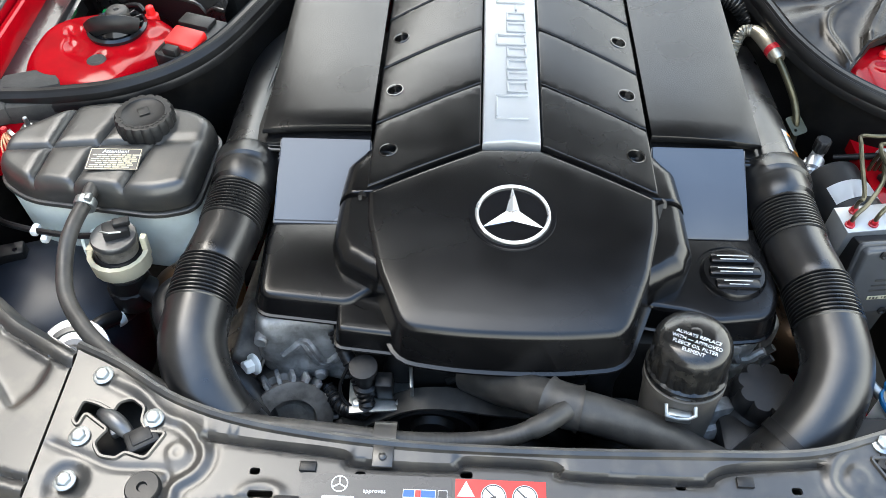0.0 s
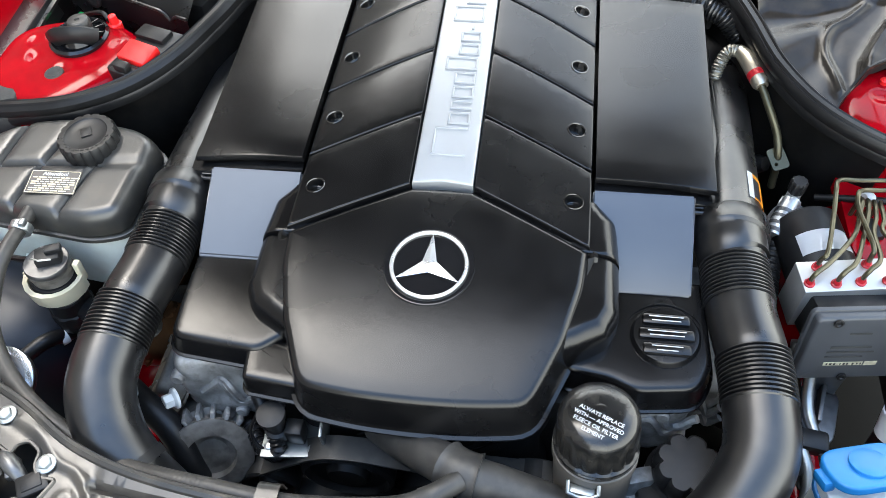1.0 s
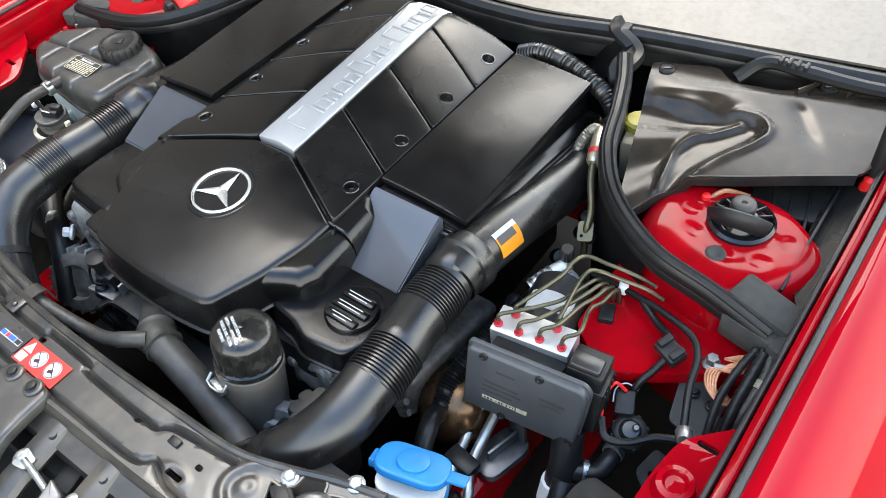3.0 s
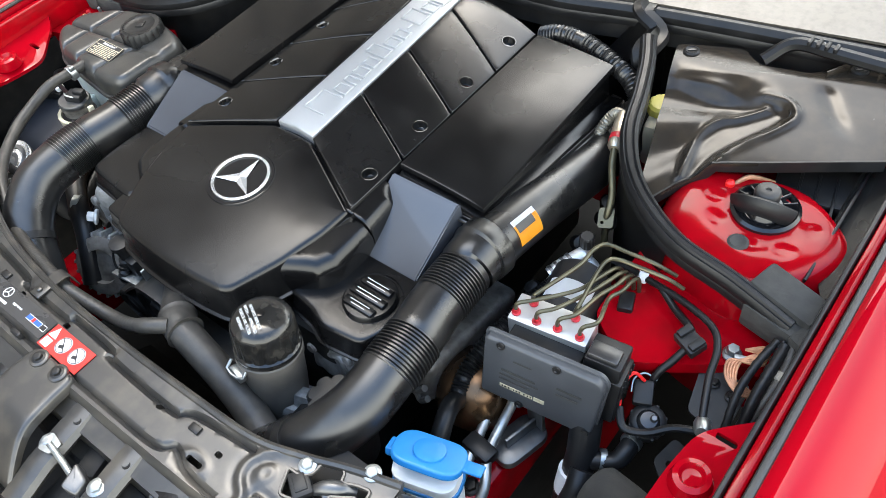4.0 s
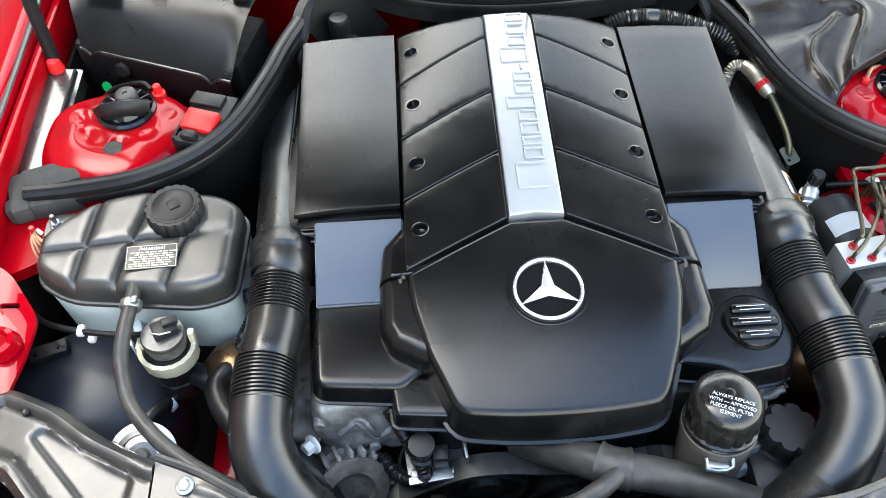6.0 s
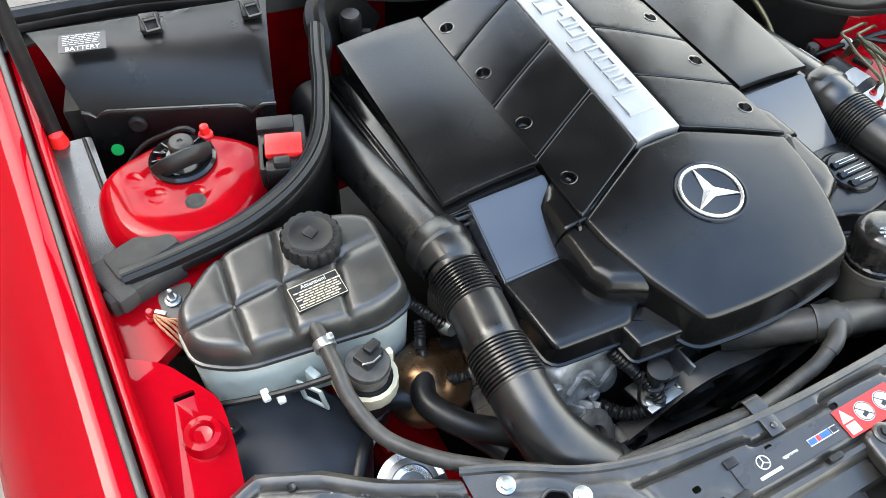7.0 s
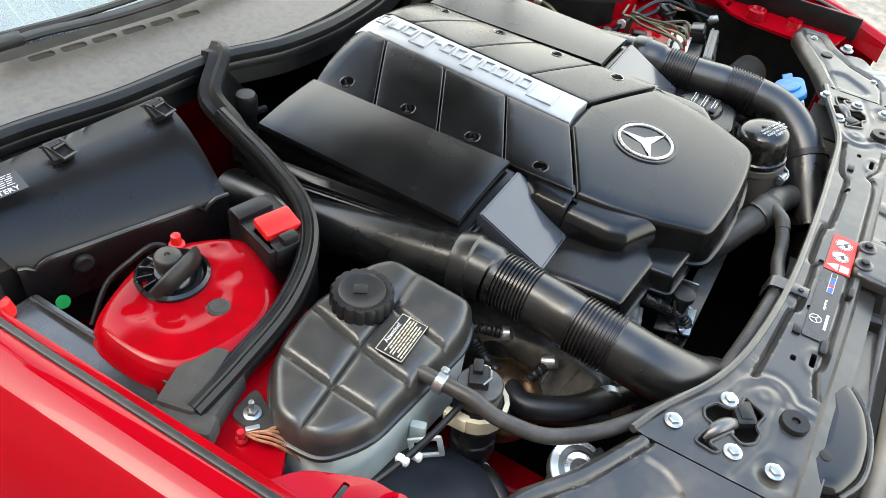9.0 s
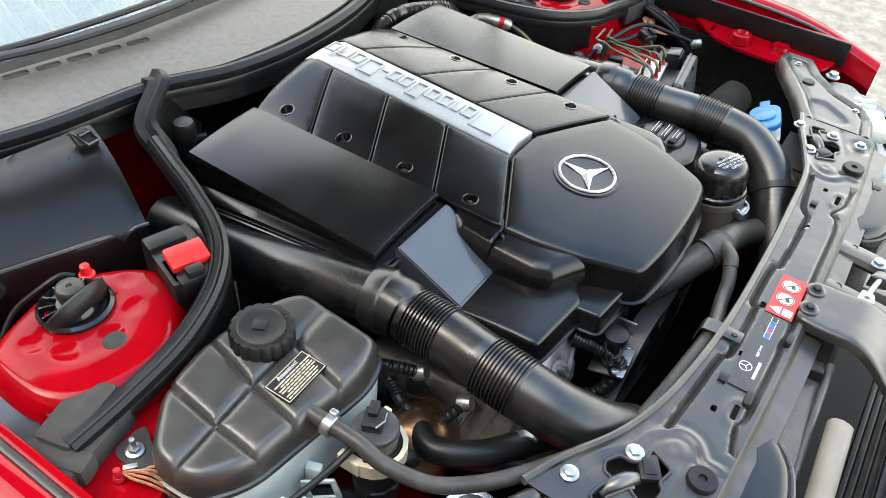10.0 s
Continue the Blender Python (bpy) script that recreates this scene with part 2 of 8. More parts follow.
def lathe(bm, prof, m=Matrix(), seg=28, lobes=0, depth=0.0, lobe_from=0, lobe_to=99):
    """A turned shape from (radius, height) pairs; lobes cut grips into the profile points between lobe_from and lobe_to."""
    rings = []
    for j, (r, z) in enumerate(prof):
        ring = []
        for k in range(seg):
            a = 2 * math.pi * k / seg
            rr = r
            if lobes and lobe_from <= j <= lobe_to:
                rr -= depth * (0.5 + 0.5 * math.cos(a * lobes)) ** 4
            ring.append(bm.verts.new(m @ Vector((rr * math.cos(a), rr * math.sin(a), z))))
        rings.append(ring)
    for a, b in zip(rings, rings[1:]):
        for k in range(seg):
            bm.faces.new((a[k], a[(k + 1) % seg], b[(k + 1) % seg], b[k]))
    bm.faces.new(rings[0][::-1])
    bm.faces.new(rings[-1])
    return bm


def box(bm, c, s, r=0.003, turn=(0, 0, 0), steps=2, m=None):
    t = bmesh.new()
    bmesh.ops.create_cube(t, size=1)
    bmesh.ops.scale(t, verts=t.verts, vec=s)
    if r:
        bmesh.ops.bevel(t, geom=t.edges, offset=min(r, min(s) * 0.45), segments=steps, affect="EDGES", profile=0.5)
    t.transform((m or Matrix()) @ pose(*c, *turn))
    add(bm, t)
    return bm


def add(bm, other):
    me = bpy.data.meshes.new("tmp")
    other.to_mesh(me)
    other.free()
    bm.from_mesh(me)
    bpy.data.meshes.remove(me)


def rounded(pts, r, n=4):
    """A 2D outline with its corners rounded; r is a number or one for each corner."""
    out = []
    m = len(pts)
    for i in range(m):
        p, a, b = Vector(pts[i]), Vector(pts[i - 1]), Vector(pts[(i + 1) % m])
        rad = r[i] if isinstance(r, (list, tuple)) else r
        u, v = (a - p), (b - p)
        d = min(rad, u.length * 0.45, v.length * 0.45)
        if d < 1e-5:
            out.append(p)
            continue
        s, e = p + u.normalized() * d, p + v.normalized() * d
        for k in range(n + 1):
            t = k / n
            out.append(s * (1 - t) ** 2 + p * 2 * t * (1 - t) + e * t * t)
    return [(q[0], q[1]) for q in out]


def densify(pts, step):
    out = []
    for a, b in zip(pts, pts[1:] + pts[:1]):
        k = max(1, int(math.dist(a, b) / step))
        out += [(a[0] + (b[0] - a[0]) * i / k, a[1] + (b[1] - a[1]) * i / k) for i in range(k)]
    return out


def area(pts):
    return 0.5 * sum(a[0] * b[1] - b[0] * a[1] for a, b in zip(pts, pts[1:] + pts[:1]))


def inset(pts, d):
    """The outline (anticlockwise) moved inwards by d."""
    out = []
    m = len(pts)
    for i in range(m):
        p, a, b = Vector(pts[i]), Vector(pts[i - 1]), Vector(pts[(i + 1) % m])
        e1, e2 = (p - a), (b - p)
        if e1.length < 1e-9 or e2.length < 1e-9:
            out.append((p.x, p.y))
            continue
        n1, n2 = Vector((-e1.y, e1.x)).normalized(), Vector((-e2.y, e2.x)).normalized()
        nn = n1 + n2
        nn = nn.normalized() if nn.length > 1e-6 else n1
        q = p + nn * (d / max(nn.dot(n1), 0.5))
        out.append((q.x, q.y))
    return out


def slab(bm, pts, top, bot, r=0.004, steps=4, draft=0.0, lip=0.0, rings=3, m=None):
    """A body over an outline with a rounded upper edge. top and bot: heights, or functions of x, y. draft: how much wider the foot is. lip: a thin flange at the foot."""
    if area(pts) < 0:
        pts = pts[::-1]
    ztop = top if callable(top) else (lambda x, y: top)
    zbot = bot if callable(bot) else (lambda x, y: bot)
    loops = []
    if lip:
        o = inset(pts, -draft - lip)
        loops.append([(x, y, zbot(x, y)) for x, y in o])
        loops.append([(x, y, zbot(x, y) + 0.003) for x, y in o])
        o = inset(pts, -draft)
        loops.append([(x, y, zbot(x, y) + 0.004) for x, y in o])
    else:
        o = inset(pts, -draft) if draft else pts
        loops.append([(x, y, zbot(x, y)) for x, y in o])
    for k in range(steps + 1):
        a = math.pi / 2 * k / steps
        o = inset(pts, r * (1 - math.cos(a)))
        loops.append([(x, y, ztop(x, y) - r * (1 - math.sin(a))) for x, y in o])
    last = inset(pts, r)
    cx, cy = sum(p[0] for p in last) / len(last), sum(p[1] for p in last) / len(last)
    for k in range(1, rings + 1):
        s = 1 - k / (rings + 0.6)
        o = [(cx + (x - cx) * s, cy + (y - cy) * s) for x, y in last]
        loops.append([(x, y, ztop(x, y)) for x, y in o])
    M = m or Matrix()
    R = [[bm.verts.new(M @ Vector(p)) for p in lp] for lp in loops]
    for a, b in zip(R, R[1:]):
        n = len(a)
        for k in range(n):
            bm.faces.new((a[k], a[(k + 1) % n], b[(k + 1) % n], b[k]))
    bm.faces.new(R[0][::-1])
    bm.faces.new(R[-1])
    return bm


def plate(bm, outline, holes, top, thick, m=None):
    """A sheet with openings cut through it."""
    ztop = top if callable(top) else (lambda x, y: top)
    t = bmesh.new()
    for loop in [outline, *holes]:
        vs = [t.verts.new((x, y, 0)) for x, y in loop]
        for a, b in zip(vs, vs[1:] + vs[:1]):
            t.edges.new((a, b))
    bmesh.ops.triangle_fill(t, use_beauty=True, use_dissolve=False, edges=t.edges)
    for f in t.faces:
        if f.normal.z < 0:
            f.normal_flip()
    geo = bmesh.ops.extrude_face_region(t, geom=t.faces[:])
    low = {v for v in geo["geom"] if isinstance(v, bmesh.types.BMVert)}
    for v in t.verts:
        z = ztop(v.co.x, v.co.y)
        v.co.z = z - thick if v in low else z
    if m:
        t.transform(m)
    add(bm, t)
    return bm


def near_line(X, Y, line):
    """Distance of many points from an open polyline."""
    best = np.full(X.shape, 9.0)
    for (x0, y0), (x1, y1) in zip(line, line[1:]):
        dx, dy = x1 - x0, y1 - y0
        t = np.clip(((X - x0) * dx + (Y - y0) * dy) / (dx * dx + dy * dy + 1e-12), 0, 1)
        best = np.minimum(best, np.hypot(X - x0 - t * dx, Y - y0 - t * dy))
    return best


def within(X, Y, poly):
    c = np.zeros(X.shape, bool)
    for (x0, y0), (x1, y1) in zip(poly, poly[1:] + poly[:1]):
        if y0 != y1:
            c ^= ((y0 > Y) != (y1 > Y)) & (X < (x1 - x0) * (Y - y0) / (y1 - y0) + x0)
    return c


def field(bm, outline, holes, zfun, step, thick=0.004, rims=(), lines=(), w=0.003):
    """A pressed sheet: fine mesh over an outline with holes, heights from zfun(X, Y), edge turned down."""
    loops = [densify(list(l), step) for l in [outline, *holes]]
    xs, ys = [p[0] for p in outline], [p[1] for p in outline]
    GX, GY = np.meshgrid(np.arange(min(xs), max(xs), step), np.arange(min(ys), max(ys), step * 0.9))
    GX = GX + (np.arange(GX.shape[0]) % 2)[:, None] * step * 0.5
    GX, GY = GX.ravel(), GY.ravel()
    extra = [p for r in rims for p in inset(loops[0], r)]
    far = np.ones(GX.shape, bool)
    for line in lines:
        far &= near_line(GX, GY, line) > 2.5 * w
        n = max(2, int(sum(math.dist(a, b) for a, b in zip(line, line[1:])) / step))
        seg = np.cumsum([0] + [math.dist(a, b) for a, b in zip(line, line[1:])])
        u = np.linspace(0, seg[-1], n)
        lx, ly = np.interp(u, seg, [p[0] for p in line]), np.interp(u, seg, [p[1] for p in line])
        tx, ty = np.gradient(lx), np.gradient(ly)
        tl = np.hypot(tx, ty) + 1e-9
        for k in (-2, -1, 0, 1, 2):
            extra += list(zip(lx - ty / tl * k * w, ly + tx / tl * k * w))
    if rims:
        far &= near_line(GX, GY, loops[0] + loops[0][:1]) > max(rims) + step * 0.5
    GX = np.concatenate([GX[far], [p[0] for p in extra]])
    GY = np.concatenate([GY[far], [p[1] for p in extra]])
    ok = within(GX, GY, loops[0])
    for l in loops[1:]:
        ok &= ~within(GX, GY, l)
    for l in loops:
        ok &= near_line(GX, GY, l + l[:1]) > (min(rims) * 0.7 if rims else step * 0.5)
    pts, edges = [], []
    for l in loops:
        n = len(pts)
        pts += [Vector(p) for p in l]
        edges += [(n + k, n + (k + 1) % len(l)) for k in range(len(l))]
    pts += [Vector((x, y)) for x, y in zip(GX[ok], GY[ok])]
    co, _, faces, _, _, _ = delaunay_2d_cdt(pts, edges, [], 0, 2e-4)
    X, Y = np.array([p[0] for p in co]), np.array([p[1] for p in co])
    Z = zfun(X, Y)
    F = np.array(faces)
    cx, cy = X[F].mean(1), Y[F].mean(1)
    keep = within(cx, cy, loops[0])
    for l in loops[1:]:
        keep &= ~within(cx, cy, l)
    t = bmesh.new()
    vs = [t.verts.new((x, y, z)) for x, y, z in zip(X, Y, Z)]
    for f in F[keep]:
        t.faces.new([vs[k] for k in f])
    geo = bmesh.ops.extrude_edge_only(t, edges=[e for e in t.edges if e.is_boundary])
    for v in geo["geom"]:
        if isinstance(v, bmesh.types.BMVert):
            v.co.z -= thick
    bmesh.ops.delete(t, geom=[v for v in t.verts if not v.link_faces], context="VERTS")
    add(bm, t)
    return bm


def disc2d(cx, cy, r, n=20, a0=0.0):
    return [(cx + r * math.cos(a0 + 2 * math.pi * k / n), cy + r * math.sin(a0 + 2 * math.pi * k / n)) for k in range(n)]


def bolt(parent, p, r=0.009, h=0.007, material=None, up=(0, 0, 1), washer=True, name="bolt", label="zinc hex flange bolt"):
    """A hex head on a flange."""
    q = Vector((0, 0, 1)).rotation_difference(Vector(up)).to_matrix().to_4x4()
    m = Matrix.Translation(p) @ q
    bm = bmesh.new()
    if washer:
        lathe(bm, [(r * 1.45, 0), (r * 1.45, h * 0.2), (r * 1.1, h * 0.35)], m, 18)
    lathe(bm, [(r * 0.98, h * 0.2), (r, h * 0.9), (r * 0.85, h), (r * 0.4, h)], m, 6)
    return part(name, bm, material or ZINC, parent, label)


def flip(pts):
    return [(-x, y) for x, y in pts][::-1]


def lettering(name, text, size, m, material, parent, depth=0.0005, align="CENTER", label=""):
    """Raised writing with the built-in font, turned into a mesh."""
    cu = bpy.data.curves.new(name, "FONT")
    cu.body, cu.size, cu.extrude, cu.align_x, cu.align_y = text, size, depth, align, "CENTER"
    cu.resolution_u = 2
    tmp = bpy.data.objects.new(name, cu)
    scene.collection.objects.link(tmp)
    bpy.context.view_layer.update()
    me = bpy.data.meshes.new_from_object(tmp.evaluated_get(bpy.context.evaluated_depsgraph_get()))
    bpy.data.objects.remove(tmp)
    bpy.data.curves.remove(cu)
    bm = bmesh.new()
    bm.from_mesh(me)
    bpy.data.meshes.remove(me)
    bm.transform(m)
    return part(name, bm, material, parent, label)


def ribbed(pts, r, pitch=0.005, seg=10, deep=0.12):
    bm = bmesh.new()
    path = spline(pts, 40)
    out, rad, acc, last = [], [], 0.0, None
    for p in path:
        if last is not None:
            acc += (p - last).length
        last = p
        if not out or (p - out[-1]).length > pitch / 4:
            out.append(p)
            rad.append(r * (1 + deep * math.sin(acc / pitch * 2 * math.pi)))
    return sweep(bm, out, rad, seg)


# ---- ground and car body ----
bm = bmesh.new()
bmesh.ops.create_grid(bm, x_segments=8, y_segments=8, size=150)
part("ground", bm, GROUND, None, "pale worn asphalt ground around the car", "structure", "ground")
# unseen wall added to keep low sky out of the left-hand reflections
bm = bmesh.new()
box(bm, (-4.8, 4.0, 3.8), (0.3, 34.0, 7.6), 0.02)
part("sky_block_wall", bm, mat("brown_grey_render", (0.20, 0.175, 0.15), 0.9, var=0.3, scale=0.8, grain=60, bump=0.4), None, "plain brown-grey wall, unseen, added to block the low sky on the left", "structure", "wall")


# raised bonnet, hinged at the cowl, which shades the rear of the bay
bn = thing("bonnet", "raised red bonnet with dark insulated underside", "bonnet")
for nm, off, m_, trim_ in (("outer_skin", 0.035, RED, 0.0), ("underside_liner", 0.0, LINER, 0.03)):
    bm = bmesh.new()
    rows = []
    for i in range(9):
        v = i / 8
        yy, zz = 0.66 - 0.38 * v - 0.02 * math.sin(math.pi * v), 1.27 + 0.64 * v
        half = (0.73 - 0.05 * v) - trim_
        rows.append([bm.verts.new((half * (k / 4 - 1), yy + off * 0.86 + 0.02 * (k / 4 - 1) ** 2, zz + off * 0.5)) for k in range(9)])
    for a, b in zip(rows, rows[1:]):
        for k in range(8):
            bm.faces.new((a[k], a[k + 1], b[k + 1], b[k]))
    bmesh.ops.solidify(bm, geom=bm.faces[:], thickness=0.006)
    part(nm, bm, m_, bn)
for s in (-1, 1):
    bm = bmesh.new()
    sweep(bm, [(s * 0.728, 0.90, 0.86), (s * 0.728, 0.86, 1.00), (s * 0.70, 0.735, 1.15), (s * 0.70, 0.685, 1.33)], 1.0, up=(1, 0, 0), shape=[(-0.012, -0.004), (0.012, -0.004), (0.012, 0.004), (-0.012, 0.004)])
    part("hinge_arm", bm, TRIM, bn)


def fender(side):
    """One front wing: crowned top, rolled inner edge, drop to the wheel arch."""
    s = side
    th = thing("front_fender", "glossy red painted steel front wing beside the engine bay", "fender", "front wings")
    prof = [(0.742, 0.800), (0.748, 0.838), (0.757, 0.846), (0.770, 0.847), (0.794, 0.841), (0.824, 0.824), (0.860, 0.790), (0.895, 0.725), (0.925, 0.61), (0.935, 0.40)]
    ys = [-0.28 + 0.06 * k for k in range(26)]
    bm = bmesh.new()
    rows = []
    for y in ys:
        dz = -0.10 * max(0, (-0.05 - y) / 0.4) ** 1.5 + 0.03 * max(0, (y - 0.4) / 0.8)
        dx = -0.10 * max(0, (-0.05 - y) / 0.4) ** 2
        rows.append([bm.verts.new((s * (x + dx * (1 if k > 3 else 0.5)), y, z + dz)) for k, (x, z) in enumerate(prof)])
    for a, b in zip(rows, rows[1:]):
        for k in range(len(prof) - 1):
            bm.faces.new((a[k], a[k + 1], b[k + 1], b[k]))
    part("wing_panel", bm, RED, th)
    # dark rubber edge strip along the gutter
    bm = bmesh.new()
    sweep(bm, spline([(s * 0.748, y, 0.842 + 0.03 * max(0, (y - 0.4) / 0.8) - 0.10 * max(0, (-0.05 - y) / 0.4) ** 1.5) for y in [-0.25 + 0.12 * k for k in range(12)]], 3), 0.0046, 8, squash=(1.1, 0.7))
    part("edge_seal", bm, GREYSEAL, th, "grey rubber edge strip")
    # gutter below the edge
    bm = bmesh.new()
    for y0, y1 in ((-0.22, 1.1),):
        box(bm, (s * 0.735, (y0 + y1) / 2, 0.79), (0.014, y1 - y0, 0.08), 0.004)
    part("gutter", bm, REDIN, th, "red painted inner face of the wing")
    if s > 0:
        bm = bmesh.new()
        box(bm, (0.7255, 0.40, 0.808), (0.006, 1.24, 0.052), 0.002, (0, -6, 0))
        part("gutter_lining", bm, TRIM, th, "dark plastic lining of the gutter")
    bm = bmesh.new()
    box(bm, (s * 0.724, 0.38, 0.50), (0.006, 1.16, 0.52), 0.002)
    part("arch_liner", bm, DARK, th, "black plastic wheel arch liner")
    return th


for s in (-1, 1):
    fender(s)


def apron(s):
    """Painted inner wing: the ledge under the wing, the strut dome and the wall below."""
    th = thing("inner_wing", "red painted inner wing panel with a domed strut tower", "inner wing", "inner wings")
    zl = 0.775 if s < 0 else 0.752
    # ledge between dome and front bracket
    bm = bmesh.new()
    out = rounded([(0.735, 0.112 if s < 0 else 0.176), *([(0.735, 0.33), (0.475, 0.33)] if s < 0 else [(0.735, 0.9), (0.50, 0.9), (0.47, 0.45)]), (0.485, 0.26), *([(0.54, 0.185), (0.60, 0.168), (0.655, 0.148), (0.70, 0.122)] if s < 0 else [(0.488, 0.13), (0.55, 0.086), (0.60, 0.115), (0.68, 0.166), (0.725, 0.172)])], 0.012)
    plate(bm, out if s > 0 else flip(out), [], zl - 0.005, 0.02)
    part("ledge", bm, REDIN, th)
    # inner wall and rail
    bm = bmesh.new()
    wall = [(0.475, 0.14), (0.475, 0.9), (0.49, 0.9), (0.49, 0.14)]
    slab(bm, wall if s > 0 else flip(wall), lambda x, y: 0.48 + (0.26 if y > 0.2 else 0.0), 0.25, 0.004, rings=0)
    part("rail", bm, REDIN, th)
    # strut dome
    bm = bmesh.new()
    zt = 0.815 if s < 0 else 0.800
    cx, cy = (-0.594, 0.35) if s < 0 else (0.600, 0.338)
    prof = [(p.x, p.y) for p in spline([(0.178, zt - 0.20, 0), (0.150, zt - 0.080, 0), (0.139, zt - 0.042, 0), (0.128, zt - 0.017, 0), (0.114, zt - 0.004, 0), (0.096, zt, 0), (0.070, zt + 0.001, 0), (0.050, zt - 0.001, 0), (0.02, zt - 0.001, 0)], 5)]
    seg = 120
    rings = []
    random.seed(21 + s)
    px, py = (-0.578, 0.378) if s < 0 else (0.602, 0.355)
    dents = [(math.pi * (1.02 + 0.235 * k + random.uniform(-0.03, 0.03)), random.uniform(0.064, 0.070), random.uniform(0.16, 0.20), random.uniform(0.0018, 0.0026)) for k in range(5)]
    for r, z in prof:
        ring = []
        for k in range(seg):
            a = 2 * math.pi * k / seg
            rr = r * (0.90 - (0.10 * max(0.0, -math.cos(a)) ** 2 if s < 0 else 0.0)) * (1 + 0.04 * math.cos(2 * a + 0.5 * s) + 0.03 * math.cos(5 * a))
            vx, vy = cx + rr * math.cos(a), cy + rr * math.sin(a) * (0.74 if math.sin(a) > 0 else 1.0)
            ma, mr = math.atan2(vy - py, vx - px), math.hypot(vx - px, vy - py)
            dz = 0.0
            for da, dr, wa, amp in dents:
                q = (((ma - da + math.pi) % (2 * math.pi) - math.pi) / wa) ** 2 + ((mr - dr) / 0.010) ** 2
                dz += amp * math.exp(-q * q)
            ring.append(bm.verts.new((vx, vy, z - dz)))
        rings.append(ring)
    for a, b in zip(rings, rings[1:]):
        for k in range(seg):
            bm.faces.new((a[k], a[(k + 1) % seg], b[(k + 1) % seg], b[k]))
    bm.faces.new(rings[-1])
    dome = part("strut_dome", bm, REDIN, th, "domed red strut tower with pressed dents")
    # black top mount
    bm = bmesh.new()
    lathe(bm, [(0.043, zt - 0.004), (0.044, zt + 0.004), (0.040, zt + 0.007), (0.035, zt + 0.001), (0.026, zt + 0.001), (0.020, zt + 0.01), (0.01, zt + 0.012)], Matrix.Translation((px, py, 0)), 30)
    part("strut_mount", bm, GLOSSY, dome, "black rubber strut top mount")
    bm = bmesh.new()
    lathe(bm, [(0.016, zt + 0.005), (0.017, zt + 0.022), (0.0155, zt + 0.026), (0.0135, zt + 0.0275), (0.004, zt + 0.0275), (0.003, zt + 0.025)], Matrix.Translation((px - 0.004 * s, py + 0.008, 0)), 20)
    part("buffer", bm, DUSTRUB, dome, "grey rubber buffer")
    for k in range(7):
        a = math.pi * (0.05 + 0.15 * k)
        bm = bmesh.new()
        box(bm, (px + 0.030 * math.cos(a), py + 0.030 * math.sin(a), zt + 0.005), (0.018, 0.003, 0.009), 0.001, (0, 0, math.degrees(a)))
        part("mount_rib", bm, GLOSSY, dome)
    bm = bmesh.new()
    sweep(bm, spline([(px - 0.036, py - 0.012, zt + 0.004), (px - 0.018, py - 0.019, zt + 0.018), (px + 0.012, py - 0.018, zt + 0.021), (px + 0.034, py - 0.006, zt + 0.008)], 5), 0.009, 10, squash=(0.7, 1.5))
    part("bridge", bm, TRIM, dome, "black plastic strap over the mount")
    bx, by = (-0.585, 0.301) if s < 0 else (0.597, 0.287)
    bm = bmesh.new()
    lathe(bm, [(0.0135, zt - 0.006), (0.0135, zt + 0.001), (0.010, zt + 0.003), (0.006, zt + 0.001), (0.003, zt)], Matrix.Translation((bx, by, 0)), 18)
    part("grommet", bm, FOAM, dome, "grey rubber grommet")
    return th


for s in (-1, 1):
    apron(s)


def front_bracket(s):
    """Red pressed bracket that ties the wing to the front panel."""
    th = thing("wing_bracket", "red pressed steel bracket with a round dimple and slot", "bracket", "wing brackets")
    out = rounded([(0.742, 0.135), (0.690, 0.105), (0.648, 0.045), (0.650, -0.01), (0.660, -0.08), (0.665, -0.17), (0.742, -0.20)] if s < 0 else [(0.742, 0.100), (0.700, 0.060), (0.672, 0.030), (0.664, -0.02), (0.660, -0.10), (0.672, -0.19), (0.742, -0.21)], 0.016)
    slot = rounded([(0.671, 0.055), (0.695, 0.054), (0.695, 0.062), (0.671, 0.063)] if s < 0 else [(0.690, 0.036), (0.714, 0.035), (0.714, 0.043), (0.690, 0.044)], 0.003)
    if s < 0:
        out, slot = flip(out), flip(slot)
    bm = bmesh.new()
    plate(bm, out, [slot], lambda x, y: 0.788 - 0.012 * max(0, (0.68 - abs(x)) / 0.03) + 0.012 * max(0, (y - 0.08) / 0.05), 0.006)
    part("bracket_plate", bm, RED, th)
    bm = bmesh.new()
    lathe(bm, [(0.024, 0.784), (0.020, 0.800), (0.014, 0.802), (0.010, 0.796), (0.004, 0.795)], Matrix.Translation((s * 0.692, -0.022, 0) if s > 0 else (-0.678, 0.0, 0)), 26)
    part("dimple", bm, RED, th)
    bm = bmesh.new()
    lathe(bm, [(0.020, 0.784), (0.016, 0.794), (0.008, 0.793), (0.003, 0.790)], Matrix.Translation((s * 0.712, -0.10, 0)), 24)
    part("dimple", bm, RED, th)
    return th


for s in (-1, 1):
    front_bracket(s)

